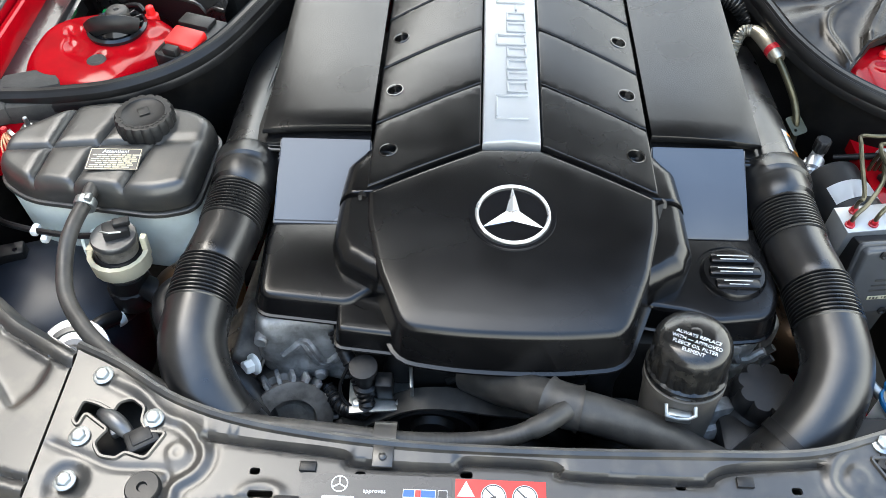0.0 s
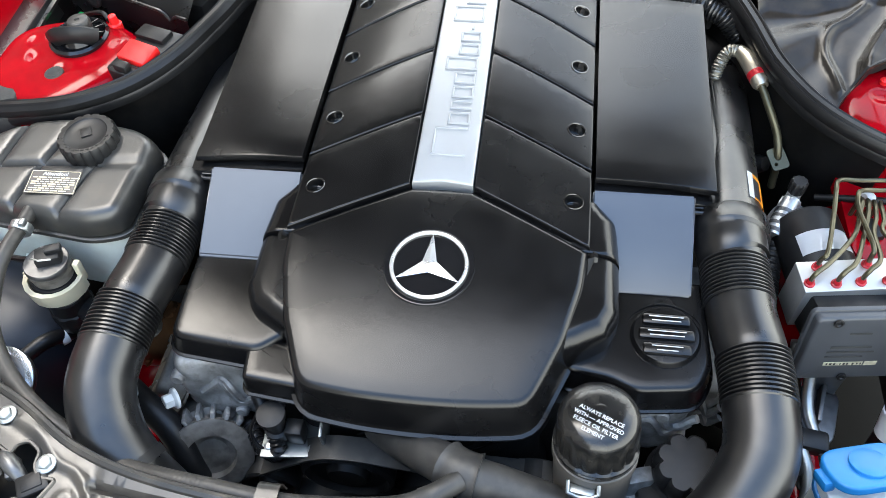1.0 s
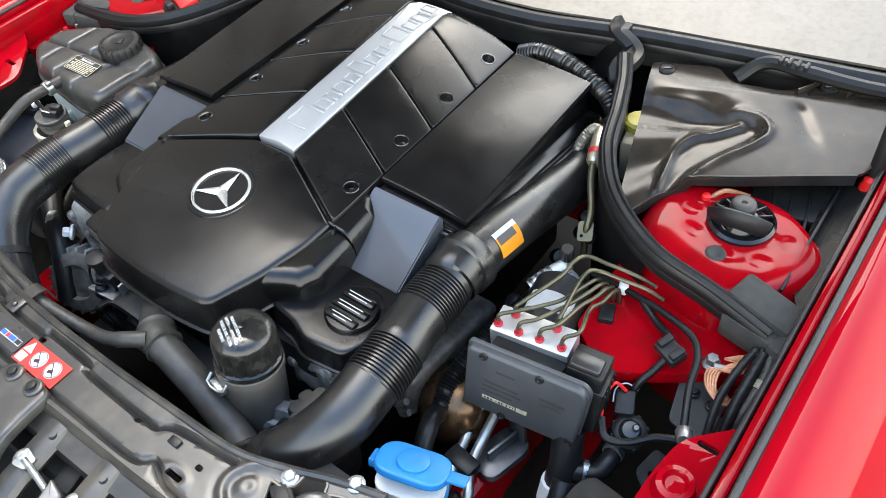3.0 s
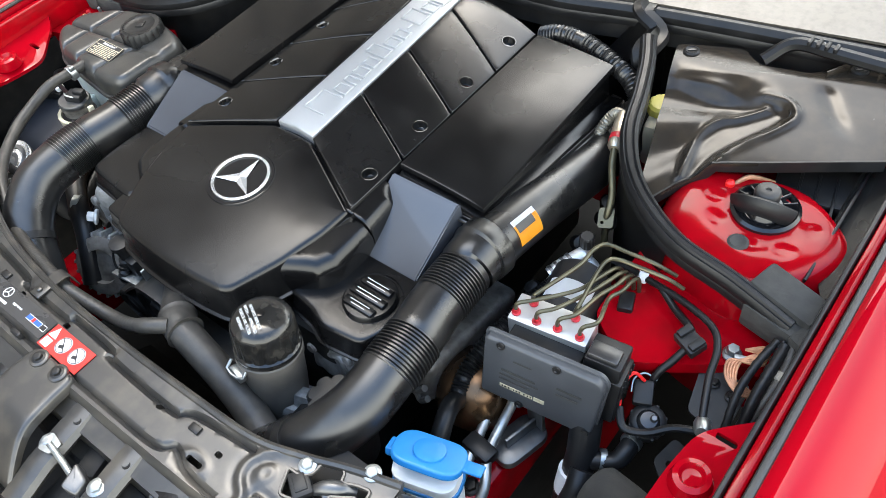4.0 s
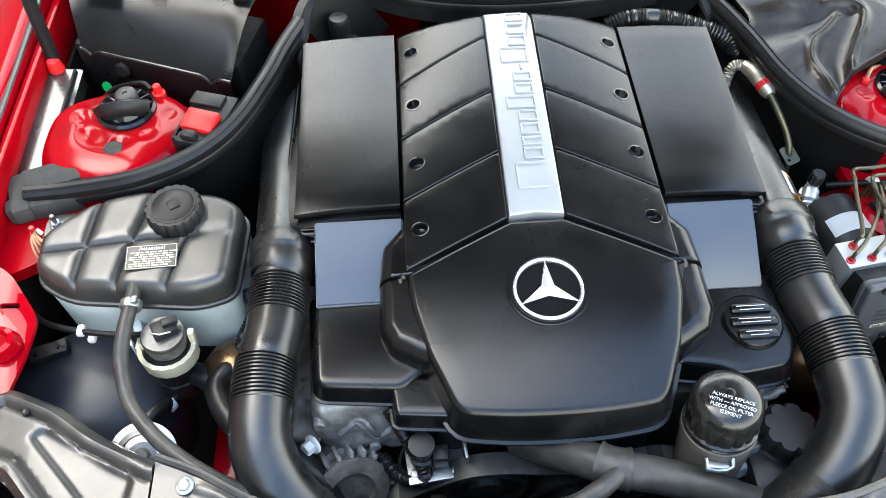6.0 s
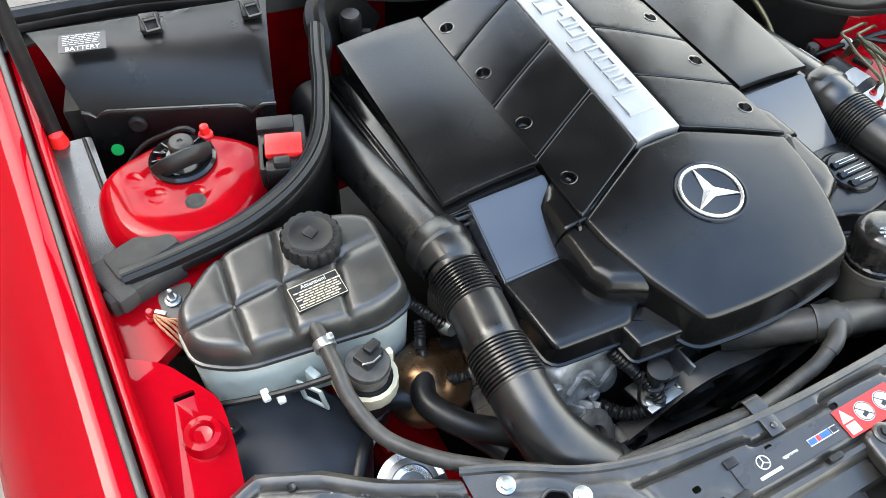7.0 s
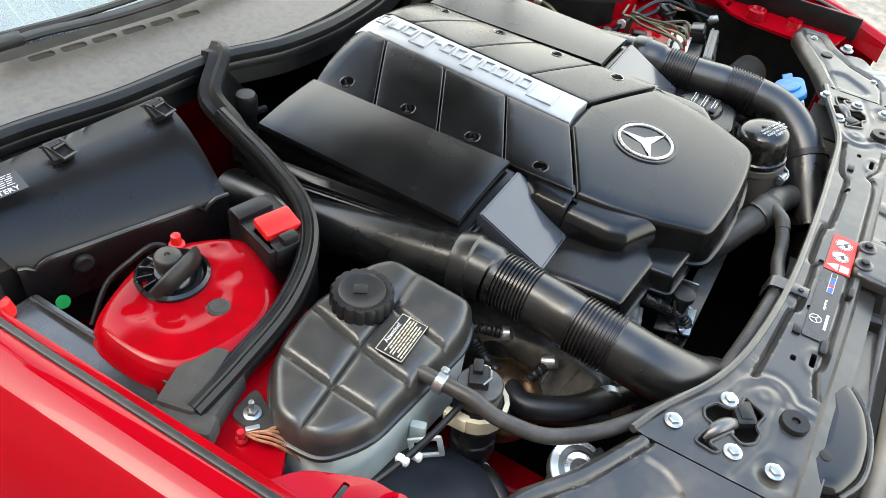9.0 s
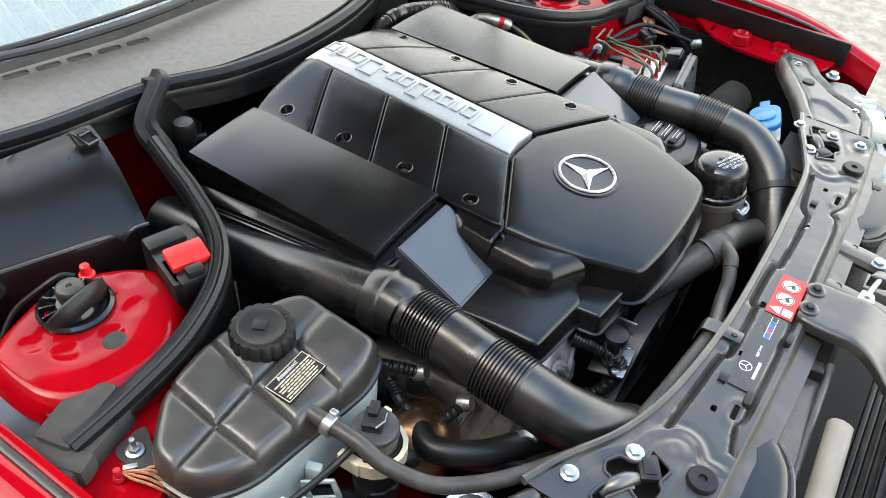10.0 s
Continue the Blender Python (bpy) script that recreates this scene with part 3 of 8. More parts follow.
# undertray and radiator side that close the bay from below, coloured near-black for its shade
bm = bmesh.new()
box(bm, (0, 0.1, 0.18), (1.62, 1.9, 0.02), 0.004)
part("undertray", bm, mat("shade_black_undertray", (0.006, 0.006, 0.006), 0.7, var=0.4, scale=20, spec=0.1), None, "black plastic undertray below the engine", "structure", "undertray")
# closing sheet at the rail, near-black in place of deep shade
bm = bmesh.new()
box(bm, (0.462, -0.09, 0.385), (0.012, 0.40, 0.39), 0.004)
part("chassis_rail", bm, DARK, None, "near-black sheet beside the radiator, shade put into its colour", "structure", "chassis rail")
bm = bmesh.new()
box(bm, (0, 0.72, 0.55), (1.46, 0.03, 0.6), 0.004)
part("firewall", bm, REDIN, None, "red painted bulkhead behind the engine", "structure", "bulkhead")
pad = thing("bulkhead_insulation", "black felt insulation pad on the bulkhead", "insulation")
bm = bmesh.new()
box(bm, (0.12, 0.688, 0.62), (0.50, 0.016, 0.34), 0.006)
part("felt", bm, mat("black_felt", (0.010, 0.010, 0.010), 0.95, var=0.3, scale=30, grain=300, bump=0.6, spec=0.1), pad)
bm = bmesh.new()
box(bm, (0.52, 0.672, 0.70), (0.44, 0.012, 0.26), 0.004)
part("bulkhead_cover", bm, DARK, None, "black plastic cover over the bulkhead", "structure", "bulkhead")


# ---- front panel ----
slam = thing("front_crossmember", "black painted steel front panel over the radiator", "crossmember")
rear = [(-0.456, -0.166), (-0.405, -0.188), (-0.335, -0.226), (-0.25, -0.250), (-0.12, -0.265), (0.03, -0.268), (0.18, -0.265), (0.28, -0.260), (0.345, -0.242), (0.40, -0.222), (0.456, -0.206)]
front = [(0.456, -0.328), (0.30, -0.338), (0.1, -0.343), (-0.1, -0.345), (-0.30, -0.340), (-0.456, -0.336)]
outline = [(p.x, p.y) for p in spline([(x, y, 0) for x, y in rear], 4)] + [(p.x, p.y) for p in spline([(x, y, 0) for x, y in front], 4)]


def latch_hole(s):
    q = [(-0.435, -0.251), (-0.432, -0.228), (-0.415, -0.232), (-0.398, -0.240), (-0.396, -0.229), (-0.383, -0.224), (-0.367, -0.234), (-0.367, -0.249), (-0.357, -0.260), (-0.339, -0.260), (-0.352, -0.288), (-0.374, -0.282), (-0.380, -0.289), (-0.397, -0.287), (-0.407, -0.274), (-0.402, -0.264), (-0.398, -0.259), (-0.425, -0.242), (-0.428, -0.257)]
    q = rounded(q, 0.005, 3)
    return q if s < 0 else flip(q)


def slot2d(cx, cy, w, h, a=0.0):
    c, sn = math.cos(a), math.sin(a)
    return [(cx + x * c - y * sn, cy + x * sn + y * c) for x, y in rounded([(-w / 2, -h / 2), (w / 2, -h / 2), (w / 2, h / 2), (-w / 2, h / 2)], h * 0.45, 3)]


# pressed lines of the panel
loop_a = [(-0.407, -0.202), (-0.376, -0.217), (-0.344, -0.241), (-0.322, -0.249), (-0.303, -0.267), (-0.296, -0.284), (-0.302, -0.300), (-0.318, -0.313), (-0.319, -0.325)]
loop_b = [(-0.449, -0.275), (-0.413, -0.287), (-0.38, -0.298), (-0.333, -0.298), (-0.326, -0.308)]
ridge_line = [(-0.300, -0.262), (-0.236, -0.269), (-0.165, -0.276), (-0.150, -0.284), (-0.06, -0.286), (-0.045, -0.279), (0.037, -0.281), (0.052, -0.289), (0.17, -0.291), (0.186, -0.285), (0.208, -0.277), (0.290, -0.268)]
front_line = [(-0.290, -0.333), (-0.25, -0.325), (-0.225, -0.331), (-0.06, -0.334), (0.1, -0.333), (0.19, -0.331), (0.212, -0.318), (0.244, -0.330), (0.29, -0.332)]
curve = lambda l: [(p.x, p.y) for p in spline([(x, y, 0) for x, y in l], 5)]


def slam_z(X, Y):
    z = np.full(X.shape, 0.803)
    r = near_line(X, Y, [(p.x, p.y) for p in spline([(x, y, 0) for x, y in rear], 4)])
    z += 0.0015 * np.exp(-((r - 0.004) / 0.006) ** 4)                       # rolled rear lip
    for s in (-1, 1):
        A_ = [(-s * x, y) for x, y in curve(loop_a)]
        d = near_line(X, Y, A_)
        z += 0.0022 * np.exp(-(d / 0.005) ** 2)
        z -= 0.0012 * np.exp(-((d - 0.009) / 0.004) ** 2)
        z -= 0.002 * np.exp(-(near_line(X, Y, [(-s * x, y) for x, y in curve(loop_b)]) / 0.0045) ** 2)
        q = np.hypot(X + s * 0.323, Y + 0.280)
        z += 0.0015 * np.exp(-(q / 0.0115) ** 8) - 0.001 * np.exp(-(q / 0.004) ** 2)
        q = np.hypot(X + s * 0.421, Y + 0.313)
        z -= 0.004 * np.exp(-(q / 0.019) ** 6)
    d = near_line(X, Y, curve(ridge_line))
    z -= 0.0085 * np.exp(-(d / 0.0034) ** 2)
    d = near_line(X, Y, curve(front_line))
    z -= 0.0065 * np.exp(-(d / 0.0030) ** 2)
    for x in (-0.236, 0.245):                                              # pressed oval round the fixing slots
        d = np.hypot((X - x) / 1.9, Y + 0.318)
        z += 0.0014 * np.exp(-((d - 0.0095) / 0.003) ** 2)
    return z


holes = [latch_hole(-1), latch_hole(1)]
for x in (-0.245, -0.145, 0.155, 0.262):
    holes.append(slot2d(x, -0.296, 0.010, 0.007))
holes += [slot2d(-0.045, -0.292, 0.012, 0.007), slot2d(-0.236, -0.318, 0.024, 0.007), slot2d(0.245, -0.318, 0.024, 0.007)]
bm = bmesh.new()
field(bm, outline, holes, slam_z, 0.0036, 0.004, rims=(0.002, 0.006, 0.010), lines=[curve(ridge_line), curve(front_line)] + [[(-s * x, y) for x, y in curve(l)] for s in (-1, 1) for l in (loop_a, loop_b)], w=0.0028)
top_panel = part("top_panel", bm, PANEL, slam)
# rolled rear lip
bm = bmesh.new()
sweep(bm, [(p.x, p.y + 0.001, 0.8035) for p in spline([(x, y, 0) for x, y in rear], 6)], 0.0052, 8, squash=(1, 1.2))
part("rear_flange", bm, PANEL, slam)
# front drop
bm = bmesh.new()
rows = []
fr = spline([(x, y, 0) for x, y in front], 4)
for dy, z in ((0.002, 0.8025), (-0.005, 0.797), (-0.008, 0.787), (-0.030, 0.783), (-0.034, 0.745)):
    rows.append([bm.verts.new((p.x, p.y + dy, z)) for p in fr])
for a, b in zip(rows, rows[1:]):
    for k in range(len(a) - 1):
        bm.faces.new((a[k], a[k + 1], b[k + 1], b[k]))
part("front_flange", bm, PANEL, slam)
for s in (-1, 1):
    for x, y in ((0.420, -0.200), (0.355, -0.246), (0.422, -0.268), (0.421, -0.313)):
        bolt(slam, (s * x, y - (0.012 if s > 0 and y > -0.21 else 0), 0.804), 0.0072)


def arm(s):
    """Pressed arm from the front panel back to the wing, with a sunk triangular field."""
    th = thing("headlamp_bracket", "black painted steel arm above the headlamp", "bracket", "headlamp brackets")
    out = [(0.4585, -0.166), (0.530, -0.129), (0.580, -0.092), (0.645, -0.062), (0.690, -0.078), (0.685, -0.150), (0.630, -0.175), (0.585, -0.225), (0.555, -0.300), (0.520, -0.325), (0.4585, -0.336)] if s < 0 else [(0.4585, -0.205), (0.535, -0.170), (0.595, -0.135), (0.650, -0.108), (0.690, -0.110), (0.690, -0.175), (0.630, -0.205), (0.585, -0.245), (0.555, -0.300), (0.520, -0.320), (0.4585, -0.328)]
    if s < 0:
        rec = [(0.480, -0.186), (0.484, -0.215), (0.502, -0.241), (0.550, -0.188), (0.604, -0.130), (0.590, -0.122), (0.545, -0.149), (0.500, -0.177)]
    else:
        rec = [(0.472, -0.227), (0.470, -0.270), (0.483, -0.281), (0.499, -0.268), (0.529, -0.229), (0.524, -0.206), (0.50, -0.208)]
    sg = lambda l: [(s * x, y) for x, y in l]
    free = sg(out)
    ring = rounded(sg(rec), 0.008, 4)

    def arm_z(X, Y):
        d = near_line(X, Y, free)
        z = 0.8035 - 0.016 * np.clip(1 - d / 0.012, 0, 1) ** 2
        z += 0.0014 * np.exp(-((d - 0.012) / 0.005) ** 2) - 0.0050 * np.exp(-((d - 0.0225) / 0.0028) ** 2)
        e = near_line(X, Y, ring + ring[:1]) * np.where(within(X, Y, ring), -1, 1)
        z -= 0.0045 / (1 + np.exp(e / 0.0016))
        u = (np.abs(X) - 0.60) / 0.09
        return z - 0.005 * np.clip(u, 0, 1)
    bm = bmesh.new()
    o = rounded(free, [0.001] + [0.016] * 9 + [0.001], 4)
    field(bm, o if area(o) > 0 else o[::-1], [], arm_z, 0.0036, 0.012, rims=(0.002, 0.006, 0.011, 0.016, 0.0195, 0.0225, 0.0255, 0.029), lines=[ring + ring[:1]], w=0.0024)
    part("arm_panel", bm, PANEL, th)
    for x, y in ((0.640, -0.150), (0.535, -0.280)):
        if s > 0 or x < 0.6:
            bolt(th, (s * x, y, 0.802), 0.0048, 0.004)
    bm = bmesh.new()
    r_ = 0.011 if s > 0 else 0.0045
    lathe(bm, [(r_, 0.800), (r_, 0.8055), (r_ * 0.7, 0.8065), (r_ * 0.3, 0.806)], Matrix.Translation((s * 0.580, -0.185, 0) if s > 0 else (-0.616, -0.100, -0.001)), 18)
    part("plug", bm, RUBBER, th, "round rubber plug")
    return th


for s in (-1, 1):
    arm(s)


# ---- engine ----
def z_rib(x, y):
    u = min(abs(x) / 0.17, 1.0)
    return 0.845 + (1 - u * u) * (0.010 + 0.024 * min(max((y - 0.1) / 0.4, 0), 1)) - 0.02 * max(0, (y - 0.47) / 0.03) ** 2


def z_front(x, y):
    return 0.852 - 0.018 * ((0.1 - y) / 0.25) ** 2 - 0.008 * (x / 0.17) ** 2


WELL = mat("glossy_black_well", (0.004, 0.004, 0.004), 0.12, var=0.05, bump=0.0, coat=1.0, spec=0.6)
cover = thing("engine_cover", "satin black plastic engine cover with silver centre strip", "engine cover")
G = 0.0010
# front shield with the emblem
top_edge = [(0.036, 0.105), (-0.036, 0.105), (-0.170, 0.037), (-0.166, -0.01), (-0.150, -0.074), (-0.119, -0.148), (-0.06, -0.156), (0, -0.158), (0.06, -0.156), (0.119, -0.148), (0.150, -0.074), (0.166, -0.01), (0.170, 0.037)]
o = densify(rounded(top_edge, [0.002, 0.002, 0.006, 0.01, 0.01, 0.018, 0.03, 0.03, 0.03, 0.018, 0.01, 0.01, 0.006], 4), 0.02)
o = inset(o if area(o) > 0 else o[::-1], G)
bm = bmesh.new()
slab(bm, o, z_front, lambda x, y: 0.79 + (0.045 if y > 0.03 else 0) - 0.016 * max(0, -y / 0.16), 0.0085, 5, draft=0.007, lip=0.004, rings=6)
part("front_panel", bm, COVER, cover)
# eight chevron panels, each with an open screw well
for s in (-1, 1):
    for k in range(4):
        a, b = 0.037 + 0.11 * k, 0.105 + 0.11 * k
        e = (0.477, 0.500) if k == 3 else (a + 0.11, b + 0.11)
        q = [(0.0365, b), (0.171, a), (0.171, e[0]), (0.0365, e[1])]
        q = [(s * x, y) for x, y in q]
        q = inset(q if area(q) > 0 else q[::-1], G)
        hy = 0.1 + 0.1105 * k
        well = disc2d(s * 0.150, hy, 0.0098, 26)

        def rib_z(X, Y, q=q):
            d = near_line(X, Y, q + q[:1])
            z = np.array([z_rib(x, y) for x, y in zip(X, Y)])
            return z - 0.0020 * (1 - np.sqrt(1 - np.clip(1 - d / 0.0024, 0, 1) ** 2))
        bm = bmesh.new()
        field(bm, q, [well], rib_z, 0.010, 0.020, rims=(0.0006, 0.0014, 0.0026))
        pan = part("rib_panel", bm, COVER, cover)
        bm = bmesh.new()
        tilt = math.degrees(math.atan((z_rib(0.160, hy) - z_rib(0.140, hy)) / 0.020))
        lathe(bm, [(0.002, -0.0215), (0.0106, -0.0215), (0.0108, -0.0006), (0.0118, 0.0002), (0.0112, 0.0009), (0.0102, 0.0009), (0.0096, 0.0002), (0.0091, -0.0030), (0.0078, -0.0085), (0.0068, -0.0098), (0.0050, -0.0100), (0.0045, -0.0085), (0.0018, -0.0083)], Matrix.Translation((s * 0.150, hy, z_rib(0.150, hy))) @ pose(0, 0, 0, 0, -s * tilt, 0), 32)
        part("screw_well", bm, WELL, pan, "glossy black round screw well")
# silver strip
bm = bmesh.new()
q = densify([(-0.0355, 0.107), (0, 0.111), (0.0355, 0.107), (0.0355, 0.498), (-0.0355, 0.498)], 0.03)
slab(bm, q, lambda x, y: z_rib(x, y) + 0.001, 0.825, 0.003, 3, rings=3)
strip = part("centre_strip", bm, BRUSHED, cover, "brushed silver centre strip with embossed bars")
# embossed word as plain bars: tall and low groups of stems with ties
y = 0.147
for w, tall, ties in ((0.044, 1, (1,)), (0.020, 0, (0, 1)), (0.015, 0, (1,)), (0.020, 0, (0, 1)), (0.020, 0, (0, 1)), (0.023, 1, (0, 1)), (0.020, 0, (0, 1)), (0.018, 0, (0, 1)), (0.012, -1, ()), (0.030, 1, (0, 1)), (0.020, 0, (0, 1)), (0.023, 0, (1,)), (0.018, 0, (0, 1))):
    bm = bmesh.new()
    zz = lambda yy: z_rib(0, yy) + 0.0014
    h = 0.041 if tall == 1 else 0.027
    x0 = 0.0215
    if tall < 0:
        box(bm, (x0 - 0.013, y + w / 2, zz(y + w / 2)), (0.0034, w, 0.0036), 0.0012)
    else:
        for yy in (y + 0.0016, y + w - 0.0016):
            box(bm, (x0 - h / 2, yy, zz(yy)), (h, 0.0034, 0.0036), 0.0013)
        for tie in ties:
            box(bm, (x0 - 0.0015 - tie * (h - 0.003), y + w / 2, zz(y + w / 2)), (0.0028, w * 0.86, 0.0036), 0.0012)
    part("embossed_bar", bm, BRUSHED, strip)
    y += w + 0.0040
# emblem: recess, ring and three arms
EM = Matrix.Translation((0, -0.003, z_front(0, -0.003))) @ pose(0, 0, 0, 3.3, 0, 0)
bm = bmesh.new()
lathe(bm, [(0.0500, -0.002), (0.0490, 0.0012), (0.0455, 0.0018), (0.0430, 0.0006), (0.041, 0.0004)], EM, 48)
part("emblem_recess", bm, GLOSSY, cover)
bm = bmesh.new()
seg = 56
rings = []
for j in range(8):
    a = 2 * math.pi * j / 8
    rings.append([bm.verts.new(EM @ Vector(((0.0405 + 0.0022 * math.cos(a)) * math.cos(2 * math.pi * k / seg), (0.0405 + 0.0022 * math.cos(a)) * math.sin(2 * math.pi * k / seg), 0.0022 + 0.0022 * math.sin(a)))) for k in range(seg)])
for j in range(8):
    for k in range(seg):
        bm.faces.new((rings[j][k], rings[j][(k + 1) % seg], rings[(j + 1) % 8][(k + 1) % seg], rings[(j + 1) % 8][k]))
for j in range(3):
    a = math.pi / 2 + j * 2 * math.pi / 3
    d, n = Vector((math.cos(a), math.sin(a), 0)), Vector((-math.sin(a), math.cos(a), 0))
    top = bm.verts.new(EM @ Vector((0, 0, 0.0038)))
    tip = bm.verts.new(EM @ (d * 0.0395 + Vector((0, 0, 0.0028))))
    l0 = bm.verts.new(EM @ (d * 0.0045 + n * 0.0078 + Vector((0, 0, 0.001))))
    r0 = bm.verts.new(EM @ (d * 0.0045 - n * 0.0078 + Vector((0, 0, 0.001))))
    for f in ((top, l0, tip), (top, tip, r0)):
        bm.faces.new(f)
me_em = part("emblem", bm, CHROME, cover, "round silver emblem with three arms")
for p in me_em.data.polygons[-6:]:
    p.use_smooth = False
# shoulders beside the shield
for s in (-1, 1):
    for pts, zt in (([(0.150, 0.0365), (0.150, 0.105), (0.186, 0.109), (0.201, 0.090), (0.205, 0.0365)], 0.840), ([(0.146, 0.0355), (0.205, 0.0355), (0.206, -0.030), (0.194, -0.056), (0.142, -0.086), (0.134, -0.080)], 0.835)):
        k = len(pts)
        free = [(s * x, y) for x, y in (pts[1:] if k == 5 else pts[1:5])]

        def ear_z(X, Y, free=free, zt=zt):
            e = np.clip(near_line(X, Y, free[1:] if len(free) == 4 and free[0][1] > 0.1 else free) / 0.020, 0, 1)
            g = np.clip(np.abs(Y - 0.036) / 0.002, 0, 1)
            return zt - 0.026 * (1 - np.sqrt(1 - (1 - e) ** 2)) - 0.0015 * (1 - g) - 0.10 * np.clip(np.abs(X) - 0.165, 0, 1)
        q = rounded([(s * x, y) for x, y in pts], [0.001, 0.001, 0.012, 0.020, 0.001] if k == 5 else [0.001, 0.001, 0.030, 0.024, 0.012, 0.001], 5)
        bm = bmesh.new()
        field(bm, q if area(q) > 0 else q[::-1], [], ear_z, 0.005, 0.05, rims=(0.001, 0.003, 0.006, 0.010, 0.015, 0.020))
        part("shoulder", bm, COVER, cover)
    # smooth sloping panel in front of the filter lid
    bm = bmesh.new()
    prof = [(0.128, 0.836), (0.122, 0.842), (0.024, 0.797 if s < 0 else 0.791), (0.020, 0.785), (0.020, 0.72), (0.128, 0.72)]
    e0 = [bm.verts.new((s * 0.172, y, z)) for y, z in prof]
    e1 = [bm.verts.new((s * 0.286, y, z)) for y, z in prof]
    for k in range(len(prof)):
        bm.faces.new((e0[k], e0[(k + 1) % 6], e1[(k + 1) % 6], e1[k]))
    bm.faces.new(e0)
    bm.faces.new(e1)
    bmesh.ops.bevel(bm, geom=bm.edges[:], offset=0.002, segments=2, affect="EDGES")
    # sky reflection painted in as a blue-grey base
    part("slope_panel", bm, SKYSHEEN, cover, "smooth sloping panel with bluish sky reflection put into its colour")

# low front decks
q = densify(rounded([(-0.290, 0.045), (-0.284, -0.088), (-0.180, -0.098), (-0.150, -0.075), (-0.165, 0.045)], [0.005, 0.014, 0.01, 0.005, 0.002], 4), 0.02)
bm = bmesh.new()
slab(bm, q, lambda x, y: 0.8015 - 0.02 * (-0.17 - x) - 0.9 * (y + 0.055) ** 2, 0.768, 0.008, 5, draft=0.006, lip=0.003, rings=9)
part("front_deck", bm, COVER, cover)
q = densify(rounded([(-0.196, -0.080), (-0.190, -0.128), (-0.118, -0.135), (-0.118, -0.08)], 0.006, 4), 0.02)
bm = bmesh.new()
slab(bm, q, 0.795, 0.762, 0.006, 4, draft=0.003, lip=0.003, rings=2)
part("front_deck", bm, COVER, cover)
q = densify(rounded([(0.300, 0.045), (0.165, 0.045), (0.150, -0.080), (0.20, -0.088), (0.225, -0.100), (0.290, -0.092), (0.304, -0.06)], [0.005, 0.002, 0.01, 0.01, 0.012, 0.015, 0.012], 4), 0.02)
bm = bmesh.new()
slab(bm, q, lambda x, y: 0.7905 - 0.6 * (y + 0.05) ** 2, 0.752, 0.007, 5, draft=0.005, lip=0.003, rings=8)
part("front_deck", bm, COVER, cover)


# oil filler cap
cap = thing("oil_filler_cap", "black plastic oil filler cap with white print", "cap", at=(0.256, -0.033, 0.790))
CM = Matrix.Translation((0.256, -0.033, 0.777))
bm = bmesh.new()
lathe(bm, [(0.045, 0.0), (0.045, 0.010), (0.042, 0.013), (0.039, 0.010), (0.039, 0.004)], CM, 40)
part("collar", bm, COVER, cap)
bm = bmesh.new()
lathe(bm, [(0.037, 0.004), (0.037, 0.016), (0.034, 0.020), (0.030, 0.0205), (0.01, 0.0208)], CM, 48)
part("knob", bm, COVER, cap)
bm = bmesh.new()
for i, (yy, w) in enumerate(((0.016, 0.05), (-0.002, 0.058), (-0.020, 0.05))):
    box(bm, (0, yy, 0.0222), (w, 0.0130, 0.006), 0.0028, m=CM)
part("grip_bar", bm, COVER, cap)
for yy, w in ((0.0185, 0.036), (0.0135, 0.030), (0.0005, 0.040), (-0.0045, 0.036), (-0.0175, 0.032), (-0.0225, 0.022)):
    bm = bmesh.new()
    box(bm, (0, yy, 0.0254), (w, 0.0009, 0.0006), 0, m=CM)
    part("print_bar", bm, FADED, cap, "white printed bar")


